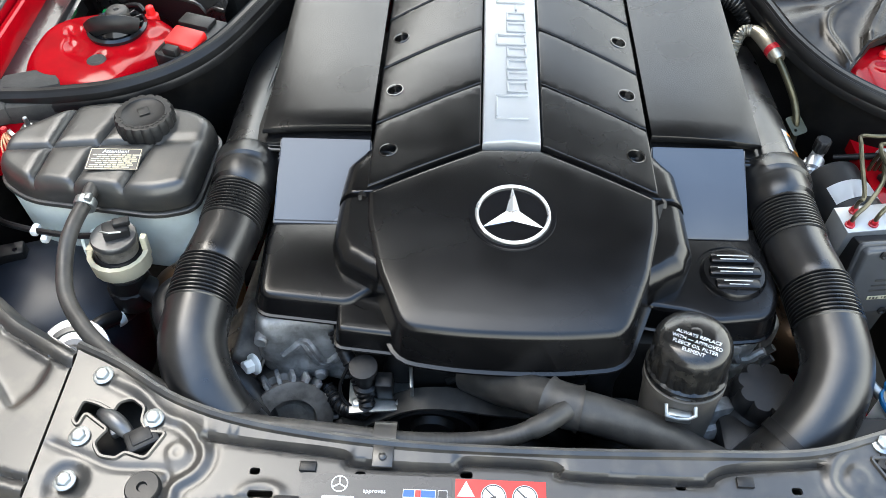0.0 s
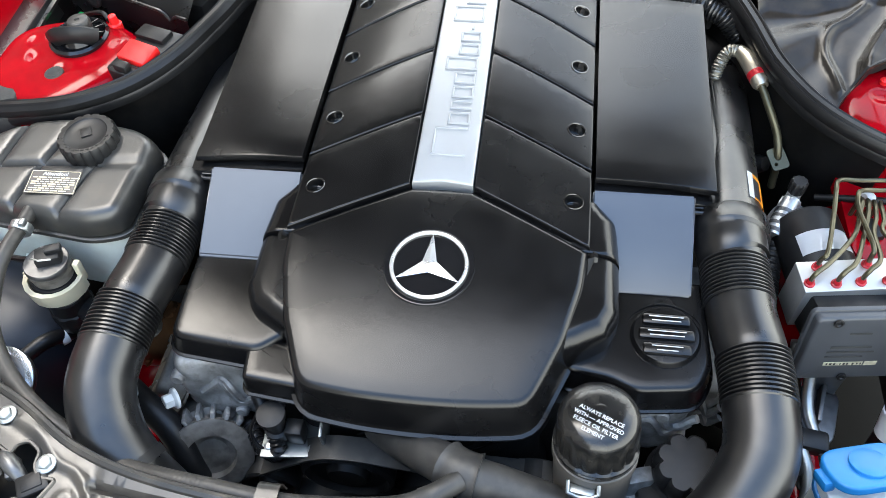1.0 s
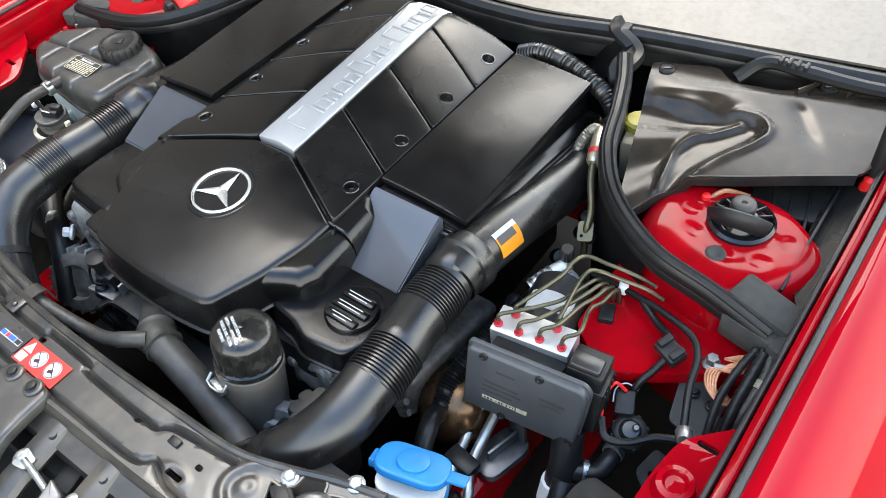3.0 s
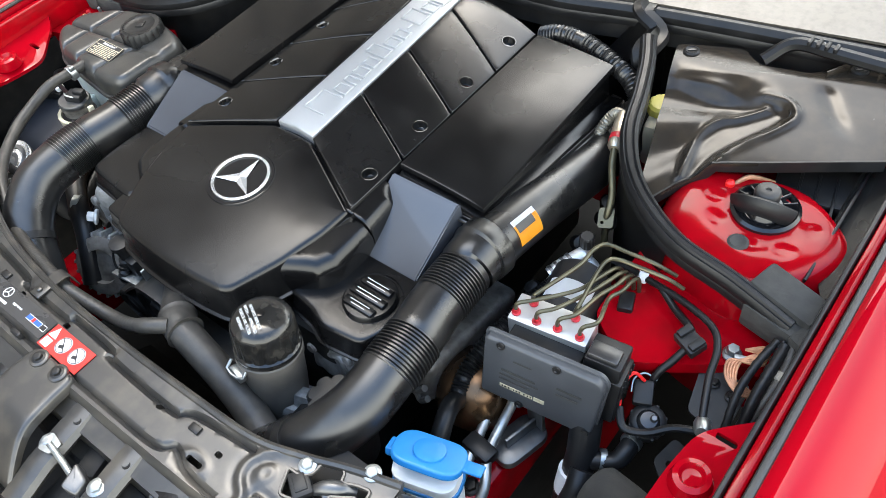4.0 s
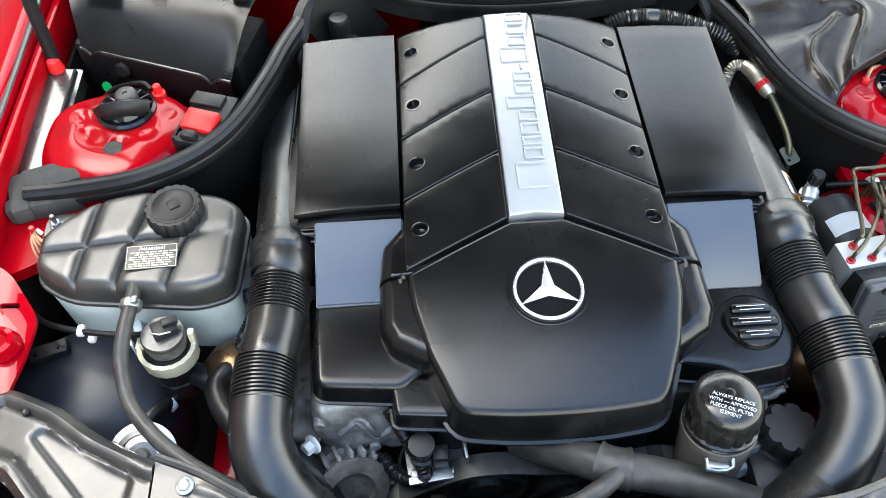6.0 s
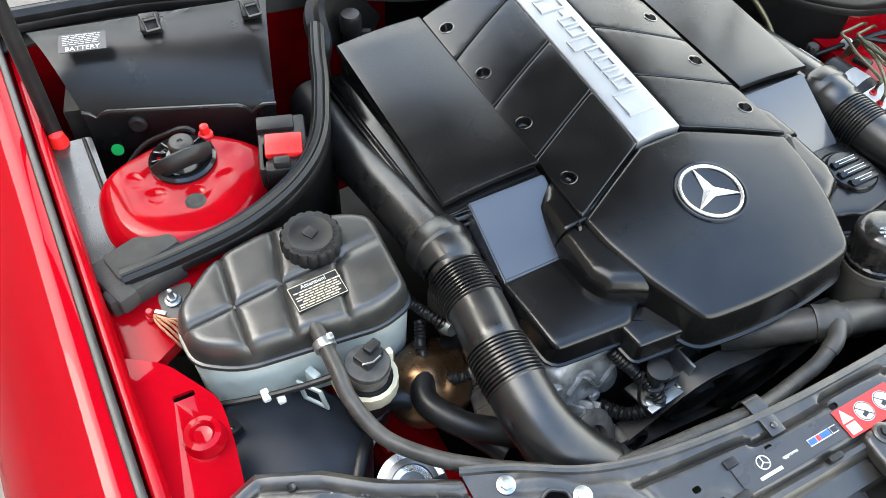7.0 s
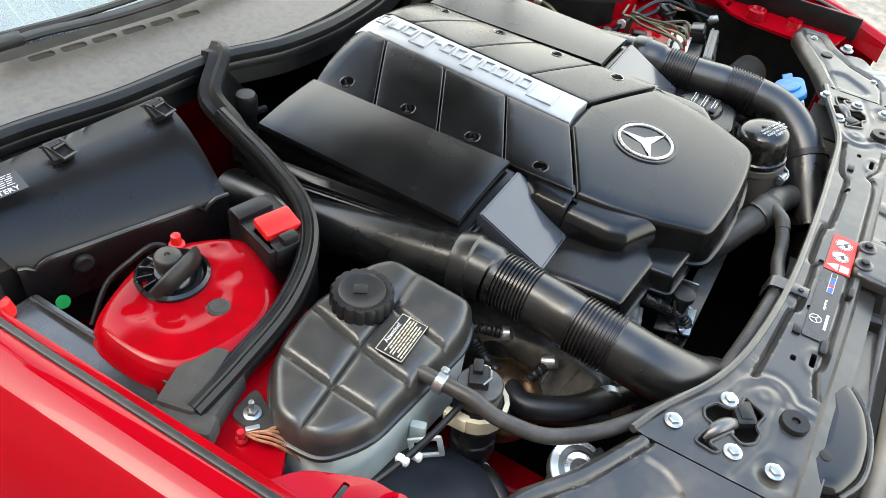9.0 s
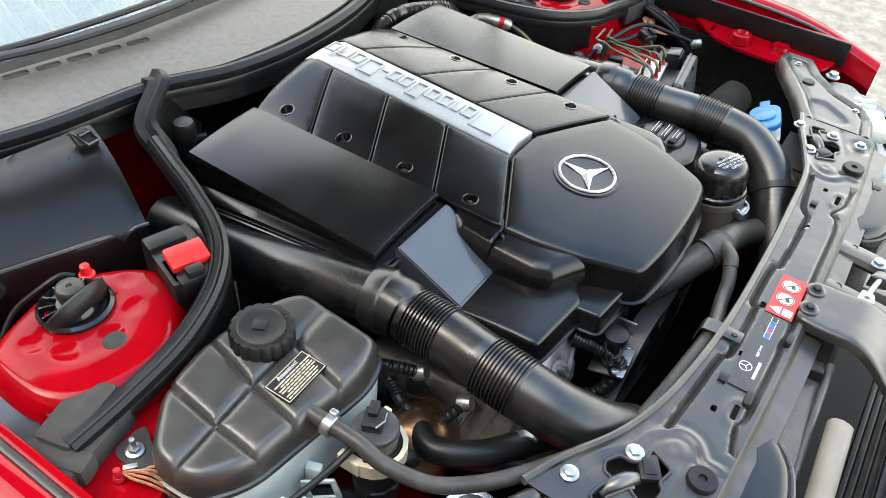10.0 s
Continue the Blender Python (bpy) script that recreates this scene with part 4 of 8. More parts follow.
def filter_housing(s):
    """Air filter box beside the ribs: lid, box with stepped rim."""
    th = thing("air_filter_housing", "black plastic air filter housing with flat lid", "air filter", "air filter housings")
    rise = 0.0 if s < 0 else -0.006
    top = [(0.174, 0.137, 0.853), (0.313, 0.139, 0.840), (0.314, 0.468, 0.850), (0.174, 0.478, 0.850)]
    bm = bmesh.new()

    def tp(u, v):
        a, b, c, d = [Vector(p) for p in top]
        p = a.lerp(b, u).lerp(d.lerp(c, u), v)
        p.z += rise + 0.003 * math.sin(math.pi * u)
        return p
    # body loops from the lid edge down to the rim
    n = 10
    per = [(u, 0) for u in [k / n for k in range(n)]] + [(1, v) for v in [k / n for k in range(n)]] + [(1 - k / n, 1) for k in range(n)] + [(0, 1 - k / n) for k in range(n)]
    rim = lambda p, d: (p.y - 0.137) / 0.335 * -d
    loops = []
    for grow, dz, slope in ((-0.004, 0.0, 0), (-0.001, -0.0008, 0), (0.0, -0.0030, 0), (0.0004, -0.0075, 0.05), (-0.0050, -0.0085, 0.05), (-0.0045, -0.0130, 0.9), (0.0110, -0.0145, 1.0), (0.0120, -0.0160, 1.0), (0.0120, -0.0195, 1.0), (0.005, -0.0205, 1.0)):
        lp = []
        for u, v in per:
            p = tp(u, v)
            g = Vector(((-1 if u == 0 else 1 if u == 1 else 0), (-1 if v == 0 else 1 if v == 1 else 0), 0))
            if u == 0:
                g.x = 0
            p = p + g * grow
            p.z += dz - slope * 0.05 * max(0, (p.y - 0.137) / 0.335)
            lp.append((s * p.x, p.y, p.z))
        loops.append(lp)
    R = [[bm.verts.new(p) for p in lp] for lp in loops]
    for a, b in zip(R, R[1:]):
        for k in range(len(a)):
            bm.faces.new((a[k], a[(k + 1) % len(a)], b[(k + 1) % len(a)], b[k]))
    grid = {}
    for i in range(n + 1):
        for j in range(n + 1):
            u, v = i / n, j / n
            if u in (0, 1) or v in (0, 1):
                continue
            p = tp(u, v)
            grid[i, j] = bm.verts.new((s * p.x, p.y, p.z))
    edge = {}
    for idx, (u, v) in enumerate(per):
        edge[round(u * n), round(v * n)] = R[0][idx]
    allv = {**grid, **edge}
    for i in range(n):
        for j in range(n):
            bm.faces.new((allv[i, j], allv[i + 1, j], allv[i + 1, j + 1], allv[i, j + 1]))
    part("lid", bm, COVER, th)
    # lower box with two steps
    for grow, z0, z1 in ((0.012, -0.020, -0.030), (0.016, -0.032, -0.040), (0.004, -0.036, -0.11)):
        q = densify([(s * 0.176, 0.130 - grow * 0.5), (s * (0.314 + grow), 0.131 - grow * 0.5), (s * (0.315 + grow), 0.472 + grow), (s * 0.176, 0.482)], 0.06)
        q = q if area(q) > 0 else q[::-1]
        bm = bmesh.new()
        sl = lambda y: -0.05 * max(0, (y - 0.137) / 0.335)
        slab(bm, q, lambda x, y: 0.845 + rise + z0 + sl(y), lambda x, y: 0.845 + rise + z1 + sl(y), 0.002, 2, rings=1)
        part("box_rim" if z1 > -0.1 else "lower_box", bm, DUCT, th)
    for dx, dz in ((0.0165, -0.022), (0.0215, -0.036)):
        bm = bmesh.new()
        flank = [(0.180, 0.127 - dx * 0.5), (0.300, 0.128 - dx * 0.5), (0.306 + dx, 0.134 - dx * 0.3), (0.3145 + dx, 0.16), (0.315 + dx, 0.25), (0.3155 + dx, 0.36), (0.316 + dx, 0.462), (0.308 + dx, 0.478 + dx * 0.5), (0.25, 0.484 + dx * 0.5)]
        sweep(bm, [(s * x, y, 0.845 + rise + dz + sl(y)) for x, y in flank], 0.0026, 8)
        part("rim_lip", bm, DUCT, th)
    return th


def intake_duct(s):
    """Intake pipe: plain rear pipe, clamp collar, bellows, bend down to the front panel."""
    th = thing("intake_duct", "black corrugated plastic intake duct with a bend", "air duct", "intake ducts")
    Z = lambda x, y, z: Vector((s * x, y, z))
    bm = bmesh.new()
    sweep(bm, spline([Z(0.350, 0.50, 0.730), Z(0.348, 0.36, 0.750), Z(0.339, 0.22, 0.777), Z(0.333, 0.105, 0.795)], 6), 0.0375, 30)
    part("rear_pipe", bm, DUCT, th)
    bm = bmesh.new()
    sweep(bm, [Z(0.3337, 0.1230, 0.7925), Z(0.3336, 0.1222, 0.7926), Z(0.3335, 0.1205, 0.7928), Z(0.332, 0.0985, 0.7955), Z(0.332, 0.0950, 0.7958), Z(0.332, 0.0940, 0.796), Z(0.3328, 0.0725, 0.7957), Z(0.333, 0.0715, 0.7955)], [0.0370, 0.0422, 0.0432, 0.0434, 0.0398, 0.0396, 0.0392, 0.035], 40)
    part("collar", bm, DUCT, th)
    axis = spline([Z(0.333, 0.07, 0.795), Z(0.336, 0.0, 0.795), Z(0.343, -0.05, 0.795), Z(0.346, -0.105, 0.792), Z(0.344, -0.152, 0.784), Z(0.325, -0.193, 0.766), Z(0.298, -0.222, 0.745), Z(0.262, -0.245, 0.715), Z(0.21, -0.28, 0.67)], 240)
    pts, rad = [], []
    acc, nxt, step, ph = 0.0, 0.0, 0.0041 / 4, 0
    for a, b in zip(axis, axis[1:]):
        acc += (b - a).length
        if acc < nxt:
            continue
        y = b.y
        pts.append(b)
        if 0.010 < y < 0.066 or -0.104 < y < -0.049:
            rad.append((0.0350, 0.0350, 0.0382, 0.0382)[ph % 4])
            ph += 1
            nxt = acc + step
        else:
            rad.append(0.0362 if -0.06 < y else 0.0368)
            nxt = acc + 0.006
    sweep(bm := bmesh.new(), pts, rad, 36)
    part("bellows_pipe", bm, DUCT, th)
    # band at the foot
    bm = bmesh.new()
    sweep(bm, [Z(0.300, -0.221, 0.747), Z(0.292, -0.227, 0.741)], 0.0390, 28)
    part("band", bm, TRIM, th)
    return th


for s in (-1, 1):
    filter_housing(s)
    intake_duct(s)


# ---- rear of the bay: seals, cowl, battery box ----
BULB = [(-0.012, -0.020), (0.012, -0.020), (0.0125, -0.010), (0.0105, -0.007), (0.0125, -0.003), (0.0115, 0.005), (0.0065, 0.0095), (0.0045, 0.0075), (0.002, 0.0105), (-0.004, 0.0105), (-0.006, 0.0075), (-0.0085, 0.009), (-0.0125, 0.004), (-0.013, -0.004), (-0.0115, -0.007), (-0.013, -0.010)]
cowl_line = [(-0.76, 0.700, 0.875), (-0.556, 0.678, 0.870), (-0.41, 0.637, 0.868), (-0.25, 0.610, 0.866), (-0.13, 0.565, 0.860), (0.0, 0.548, 0.856), (0.15, 0.556, 0.855), (0.29, 0.587, 0.857), (0.46, 0.618, 0.858), (0.63, 0.645, 0.858), (0.76, 0.665, 0.860)]
side_line = {-1: [(-0.700, 0.236, 0.800), (-0.63, 0.238, 0.803), (-0.54, 0.242, 0.815), (-0.462, 0.268, 0.828), (-0.408, 0.316, 0.838), (-0.368, 0.400, 0.843), (-0.345, 0.465, 0.846), (-0.322, 0.525, 0.845)],
             1: [(0.700, 0.208, 0.792), (0.62, 0.225, 0.803), (0.533, 0.238, 0.815), (0.455, 0.285, 0.826), (0.405, 0.352, 0.836), (0.378, 0.430, 0.842), (0.355, 0.490, 0.846), (0.330, 0.540, 0.850)]}
th = thing("cowl_seal", "black rubber bulb seal along the front of the cowl", "seal")
bm = bmesh.new()
sweep(bm, spline(cowl_line, 8), 1.0, up=(0, 0, 1), shape=BULB)
part("bulb", bm, RUBBER, th)
bm = bmesh.new()
pl = spline(cowl_line, 6)
r0 = [bm.verts.new((p.x, p.y + 0.004, p.z - 0.015)) for p in pl]
r1 = [bm.verts.new((p.x, p.y - 0.006, p.z - 0.05)) for p in pl]
r2 = [bm.verts.new((p.x, p.y + 0.02, p.z - 0.055)) for p in pl]
for a, b in ((r0, r1), (r1, r2)):
    for k in range(len(a) - 1):
        bm.faces.new((a[k], a[k + 1], b[k + 1], b[k]))
part("carrier", bm, TRIM, th, "dark plastic carrier below the bulb")
for s in (-1, 1):
    th = thing("partition_seal", "black rubber seal curving round the strut tower", "seal", "partition seals")
    line = spline(side_line[s], 8)
    bm = bmesh.new()
    sweep(bm, line, 1.0, up=(0, 0, 1), shape=BULB)
    part("bulb", bm, RUBBER, th)
    bm = bmesh.new()
    cut = [p for p in line if abs(p.x) < 0.535]
    rows = []
    for off, dz in ((0.004, -0.012), (0.010, -0.05), (0.012, -0.12), (0.012, -0.30)):
        rows.append([bm.verts.new((p.x - s * off * 0.8, p.y - off * 0.6, p.z + dz)) for p in cut])
    for a, b in zip(rows, rows[1:]):
        for k in range(len(a) - 1):
            bm.faces.new((a[k], a[k + 1], b[k + 1], b[k]))
    geo = bmesh.ops.solidify(bm, geom=bm.faces[:], thickness=0.004)
    part("partition", bm, TRIM, th, "black plastic partition wall")
    # folded rubber fin up to the cowl
    end = Vector(side_line[s][-1])
    j = Vector((-0.245, 0.606, 0.878)) if s < 0 else Vector((0.300, 0.583, 0.868))
    bm = bmesh.new()
    sweep(bm, spline([j + Vector((0, 0.012, 0.004)), j + Vector((-0.006 * -s, -0.012, 0.004)), j.lerp(end, 0.55) + Vector((s * 0.022, 0, -0.002)), end + Vector((s * 0.004, -0.02, -0.012)), end + Vector((s * 0.004, -0.03, -0.07))], 6), 1.0, up=(s * 0.4, 0.2, 0.9), shape=[(-0.018, -0.003), (-0.011, 0.004), (0.0, -0.001), (0.011, 0.006), (0.019, -0.002), (0.018, -0.008), (-0.017, -0.009)])
    part("fin", bm, RUBBER, th, "folded rubber corner fin")
    bm = bmesh.new()
    a0 = j.lerp(end, 0.1)
    for i, p in enumerate((a0, end, end + Vector((-s * 0.06, 0.0, -0.10)), a0 + Vector((-s * 0.07, -0.005, -0.10)))):
        bm.verts.new(p)
    bm.verts.ensure_lookup_table()
    bm.faces.new(bm.verts[:])
    bmesh.ops.solidify(bm, geom=bm.faces[:], thickness=0.004)
    part("web", bm, TRIM, th)
    # foam end block on the wing
    bx, by = (-0.668, 0.262) if s < 0 else (0.682, 0.240)
    fb = thing("foam_end_block", "grey foam block closing the seal at the wing", "foam block", "foam end blocks")
    bm = bmesh.new()
    box(bm, (bx, by, 0.798), (0.085, 0.046, 0.026), 0.006, (0, 4 * s, -14 * s))
    part("block", bm, FOAM, fb)
    bm = bmesh.new()
    box(bm, (bx + s * 0.01, by - 0.034, 0.778), (0.10, 0.024, 0.040), 0.005, (0, 0, -12 * s))
    part("lower_lip", bm, FOAM, fb)
    bm = bmesh.new()
    box(bm, (bx + s * 0.045, by - 0.022, 0.786), (0.028, 0.075, 0.03), 0.007, (0, 0, -20 * s))
    part("end_pad", bm, FOAM, fb)

# cowl panel with vent slots, windscreen and wiper
cw = thing("windscreen_cowl", "weathered dark grey plastic cowl panel with vent slots", "cowl")


def cowl_z(x, y):
    return 0.868 + 0.14 * max(0, y - 0.63)


vents = []
for i in range(6):
    for s in (-1, 1):
        vents.append(slot2d(s * (0.415 - 0.046 * i), 0.768 - 0.011 * i, 0.038, 0.013, s * 0.23))
out = [(p.x, p.y + 0.012) for p in spline(cowl_line, 3)]
out = [p for p in out] + [(0.76, 0.88), (0.45, 0.785), (0.2, 0.735), (0.0, 0.72), (-0.2, 0.735), (-0.45, 0.785), (-0.76, 0.88)]
bm = bmesh.new()
plate(bm, out, vents, cowl_z, 0.004)
part("panel", bm, COWL, cw)
# near-black sheet behind the slots, coloured as the shade inside them
bm = bmesh.new()
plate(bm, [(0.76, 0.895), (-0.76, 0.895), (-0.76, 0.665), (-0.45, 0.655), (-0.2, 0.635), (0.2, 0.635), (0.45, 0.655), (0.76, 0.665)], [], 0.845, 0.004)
part("tray", bm, DARK, cw, "water tray below the vents, shade put into its colour")
bm = bmesh.new()
base = spline([(-0.80, 0.903, 0.908), (-0.45, 0.800, 0.898), (-0.2, 0.750, 0.891), (0, 0.734, 0.889), (0.2, 0.750, 0.891), (0.45, 0.800, 0.898), (0.80, 0.903, 0.908)], 6)
lo = [bm.verts.new(p) for p in base]
hi = [bm.verts.new((p.x * 0.8, p.y * 0.5 + 1.15, p.z + 0.50)) for p in base]
for k in range(len(lo) - 1):
    bm.faces.new((lo[k], lo[k + 1], hi[k + 1], hi[k]))
bmesh.ops.solidify(bm, geom=bm.faces[:], thickness=0.005)
ws = thing("windscreen", "sloping windscreen glass with an added pale backing for its sky reflection", "windscreen")
pane = part("pane", bm, GLASS, ws)
pane.visible_shadow = False
# added pale sheet behind the glass, stands in for reflected sky
bm = bmesh.new()
lo = [bm.verts.new((p.x, p.y + 0.03, p.z - 0.012)) for p in base]
hi = [bm.verts.new((p.x * 0.8, p.y * 0.5 + 1.17, p.z + 0.47)) for p in base]
for k in range(len(lo) - 1):
    bm.faces.new((lo[k], lo[k + 1], hi[k + 1], hi[k]))
bmesh.ops.solidify(bm, geom=bm.faces[:], thickness=0.004)
part("sky_backing", bm, SKYPALE, ws, "added pale backing in place of the sky reflection")
wp = thing("wiper", "black windscreen wiper arm lying along the glass", "wiper")
bm = bmesh.new()
sweep(bm, spline([(-0.455, 0.787, 0.915), (-0.40, 0.772, 0.917), (-0.28, 0.742, 0.911), (-0.10, 0.722, 0.907), (0.15, 0.730, 0.907), (0.3, 0.750, 0.911)], 6), 0.008, 8, squash=(1.2, 0.7))
part("arm", bm, TRIM, wp)
bm = bmesh.new()
sweep(bm, spline([(-0.45, 0.805, 0.918), (-0.28, 0.762, 0.916), (0.0, 0.740, 0.912), (0.3, 0.768, 0.918)], 6), 0.005, 6)
part("blade", bm, RUBBER, wp)
bm = bmesh.new()
box(bm, (-0.450, 0.787, 0.917), (0.05, 0.024, 0.016), 0.006, (0, 0, -14))
part("pivot_cover", bm, TRIM, wp)

# battery box lid
CLIPWIRE = mat("dark_spring_wire", (0.06, 0.06, 0.06), 0.35, metal=0.9, var=0.2)
bb = thing("battery_box", "black plastic battery box with curved lid and wire clips", "battery box")
A, B = Vector((-0.372, 0.595, 0.866)), Vector((-0.705, 0.655, 0.866))       # rear edge
C, D = Vector((-0.428, 0.430, 0.820)), Vector((-0.676, 0.527, 0.822))       # front edge
bm = bmesh.new()
rows = []
N = 14
for i in range(N + 1):
    u = i / N
    lowr = []
    p0, p1 = A.lerp(B, u), C.lerp(D, u)
    wave = -0.012 * math.exp(-((u - 0.10) / 0.05) ** 2)
    for j in range(9):
        v = j / 8
        p = p0.lerp(p1, v)
        p.z += 0.026 * math.sin(math.pi * min(1, v * 0.9 + 0.05)) - 0.010 * v ** 3
        lowr.append(p)
    nrm = (p1 - p0).normalized()
    p = p1 + nrm * 0.004
    p.z = 0.808
    lowr.append(p)
    q = p.copy()
    q.z = 0.742 + wave
    lowr.append(q)
    rows.append([bm.verts.new(p) for p in lowr])
for a, b in zip(rows, rows[1:]):
    for k in range(len(a) - 1):
        bm.faces.new((a[k], a[k + 1], b[k + 1], b[k]))
bmesh.ops.solidify(bm, geom=bm.faces[:], thickness=0.003)
lid = part("lid", bm, LIDBLACK, bb)
bm = bmesh.new()
sweep(bm, [C.lerp(D, k / 30) + Vector((0, -0.005, -0.003 - 0.014 * math.exp(-((k / 30 - 0.13) / 0.03) ** 2) - 0.01 * math.exp(-((k / 30 - 0.93) / 0.03) ** 2))) for k in range(31)], 0.0028, 6)
part("front_bead", bm, DUCT, lid)
bm = bmesh.new()
box(bm, (-0.545, 0.575, 0.735), (0.29, 0.13, 0.14), 0.01, (0, 0, -16))
part("lower_box", bm, DARK, bb)
for cx, cy in ((-0.408, 0.560), (-0.546, 0.588)):
    bm = bmesh.new()
    for dx in (-0.010, 0.010):
        sweep(bm, spline([(cx + dx, cy + 0.016, 0.886), (cx + dx, cy, 0.893), (cx + dx * 0.9, cy - 0.016, 0.889), (cx + dx * 0.9, cy - 0.026, 0.888)], 4), 0.0016, 6)
    sweep(bm, [(cx - 0.010, cy - 0.026, 0.888), (cx + 0.010, cy - 0.026, 0.888)], 0.0016, 6)
    sweep(bm, [(cx - 0.008, cy - 0.006, 0.893), (cx + 0.008, cy - 0.006, 0.893)], 0.003, 8)
    part("wire_clip", bm, CLIPWIRE, bb, "bent wire spring clip")
    bm = bmesh.new()
    box(bm, (cx, cy - 0.004, 0.884), (0.028, 0.03, 0.012), 0.003, (20, 0, -12))
    part("clip_seat", bm, TRIM, bb)
bm = bmesh.new()
lathe(bm, [(0.013, -0.002), (0.013, 0.002), (0.009, 0.004), (0.004, 0.003)], Matrix.Translation((-0.612, 0.4925, 0.795)) @ pose(0, 0, 0, 85, 0, -17), 18)
part("rivet", bm, TRIM, bb)
LM = Matrix.Translation((-0.640, 0.575, 0.8895)) @ pose(0, 0, 0, 6, 0, -14)
bm = bmesh.new()
box(bm, (0, 0, 0), (0.062, 0.034, 0.0008), 0, m=LM)
lab = part("label", bm, INK, bb, "black warning label")
lettering("word", "BATTERY", 0.0110, LM @ Matrix.Translation((0, -0.0115, 0.0006)), FADED, lab)
random.seed(15)
for i in range(6):
    x = -0.026
    while x < 0.022 - 0.004 * (i % 3):
        w_ = random.uniform(0.004, 0.010)
        bm = bmesh.new()
        box(bm, (x + w_ / 2, 0.0140 - 0.0034 * i, 0.0007), (w_, 0.0009, 0.0004), 0, m=LM)
        part("print_bar", bm, FADED, lab)
        x += w_ + 0.0018
bm = bmesh.new()
lathe(bm, [(0.009, 0), (0.009, 0.001), (0.004, 0.0012)], Matrix.Translation((-0.650, 0.497, 0.757)) @ pose(0, 0, 0, 70, 0, -17), 16)
part("sticker", bm, GREEN, bb, "round green sticker")

# red cap on the junction block
jb = thing("junction_block", "black cable junction block with bright red cover", "junction block")
bm = bmesh.new()
box(bm, (-0.452, 0.335, 0.798), (0.065, 0.10, 0.074), 0.005, (0, 0, -18))
box(bm, (-0.465, 0.292, 0.822), (0.05, 0.02, 0.03), 0.004, (0, 0, -18))
part("block", bm, TRIM, jb)
for nm, c_, s_ in (("end_cap", (-0.450, 0.366, 0.832), (0.05, 0.026, 0.02)), ("latch", (-0.468, 0.292, 0.842), (0.022, 0.014, 0.012)), ("side_clip", (-0.482, 0.318, 0.815), (0.012, 0.05, 0.04))):
    bm = bmesh.new()
    box(bm, c_, s_, 0.003, (0, 0, -18))
    part(nm, bm, TRIM, jb)
bm = bmesh.new()
box(bm, (-0.455, 0.320, 0.840), (0.049, 0.035, 0.014), 0.003, (8, 0, -20))
part("cover", bm, REDCAP, jb, "bright red plastic cover")

# wiring cover plate by the other strut tower
cp = thing("module_box_cover", "dusty black moulded cover over the module box", "cover")
bm = bmesh.new()
FRONT = [(0.466, 0.288), (0.487, 0.333), (0.520, 0.372), (0.578, 0.406), (0.640, 0.443), (0.700, 0.478)]
out = rounded([(0.366, 0.566), (0.448, 0.306), *FRONT, (0.722, 0.520), (0.718, 0.590), (0.712, 0.660), (0.650, 0.664), (0.596, 0.640), (0.562, 0.582), (0.494, 0.568), (0.474, 0.580), (0.458, 0.600)], 0.012)
out = out if area(out) > 0 else out[::-1]


SCOOP = [(0.395, 0.508), (0.46, 0.506), (0.525, 0.512), (0.556, 0.510), (0.570, 0.494), (0.560, 0.468), (0.535, 0.428), (0.518, 0.394), (0.508, 0.345), (0.506, 0.29), (0.42, 0.25), (0.36, 0.42)]
SCOOP_RIM = [(p.x, p.y) for p in spline([(x, y, 0) for x, y in SCOOP[2:10]], 5)]
FLOOR_RIDGE = [(p.x, p.y) for p in spline([(0.535, 0.497, 0), (0.510, 0.472, 0), (0.484, 0.452, 0), (0.474, 0.415, 0), (0.486, 0.345, 0)], 5)]


def plate_f(X, Y):
    """Moulded cover: a level rear flange, a face falling to the front, and a scoop that deepens towards the seal."""
    e = near_line(X, Y, SCOOP + SCOOP[:1]) * np.where(within(X, Y, SCOOP), 1, -1)
    f = 0.500 + (X - 0.39) * 0.37 - Y                  # ahead of the flange
    face = 0.848 - 0.5 * (f + np.sqrt(f * f + 0.00006)) * (0.125 + 0.05 * np.clip(1 - f / 0.06, 0, 1)) + 0.13 * np.clip(f + 0.006, -1, 0)
    depth = 0.009 + 0.013 * np.clip((0.575 - X) / 0.10, 0, 1)
    soft = 0.0030 + 0.010 * np.clip((Y - 0.485) / 0.02, 0, 1) * np.clip((0.55 - X) / 0.05, 0, 1)
    scoop = -depth / (1 + np.exp(-e / soft))
    rim = 0.0045 * np.exp(-((near_line(X, Y, SCOOP_RIM) - 0.004) / 0.007) ** 2) * np.where(e < 0, 1, 0.3)
    g = near_line(X, Y, FLOOR_RIDGE)
    ridge = 0.006 * np.exp(-(g / 0.006) ** 2) * np.where(e > 0, 1, 0)
    # fan of shallow folds across the sunk corner
    fan = np.arctan2(Y - 0.50, 0.56 - X)
    folds = 0.0035 * np.cos(fan * 11.0 - 0.6) * np.clip((0.50 - X) / 0.04, 0, 1) * np.clip(f / 0.015, 0, 1)
    trough = -0.004 * np.exp(-(((X - 0.60) - (0.545 - Y) * 0.75) / 0.014) ** 2) * np.clip(f / 0.02, 0, 1) * np.clip((Y - 0.49) / 0.03, 0, 1)
    return face + scoop + rim + ridge + folds + trough


def plate_z(x, y):
    return float(plate_f(np.array([x]), np.array([y]))[0])


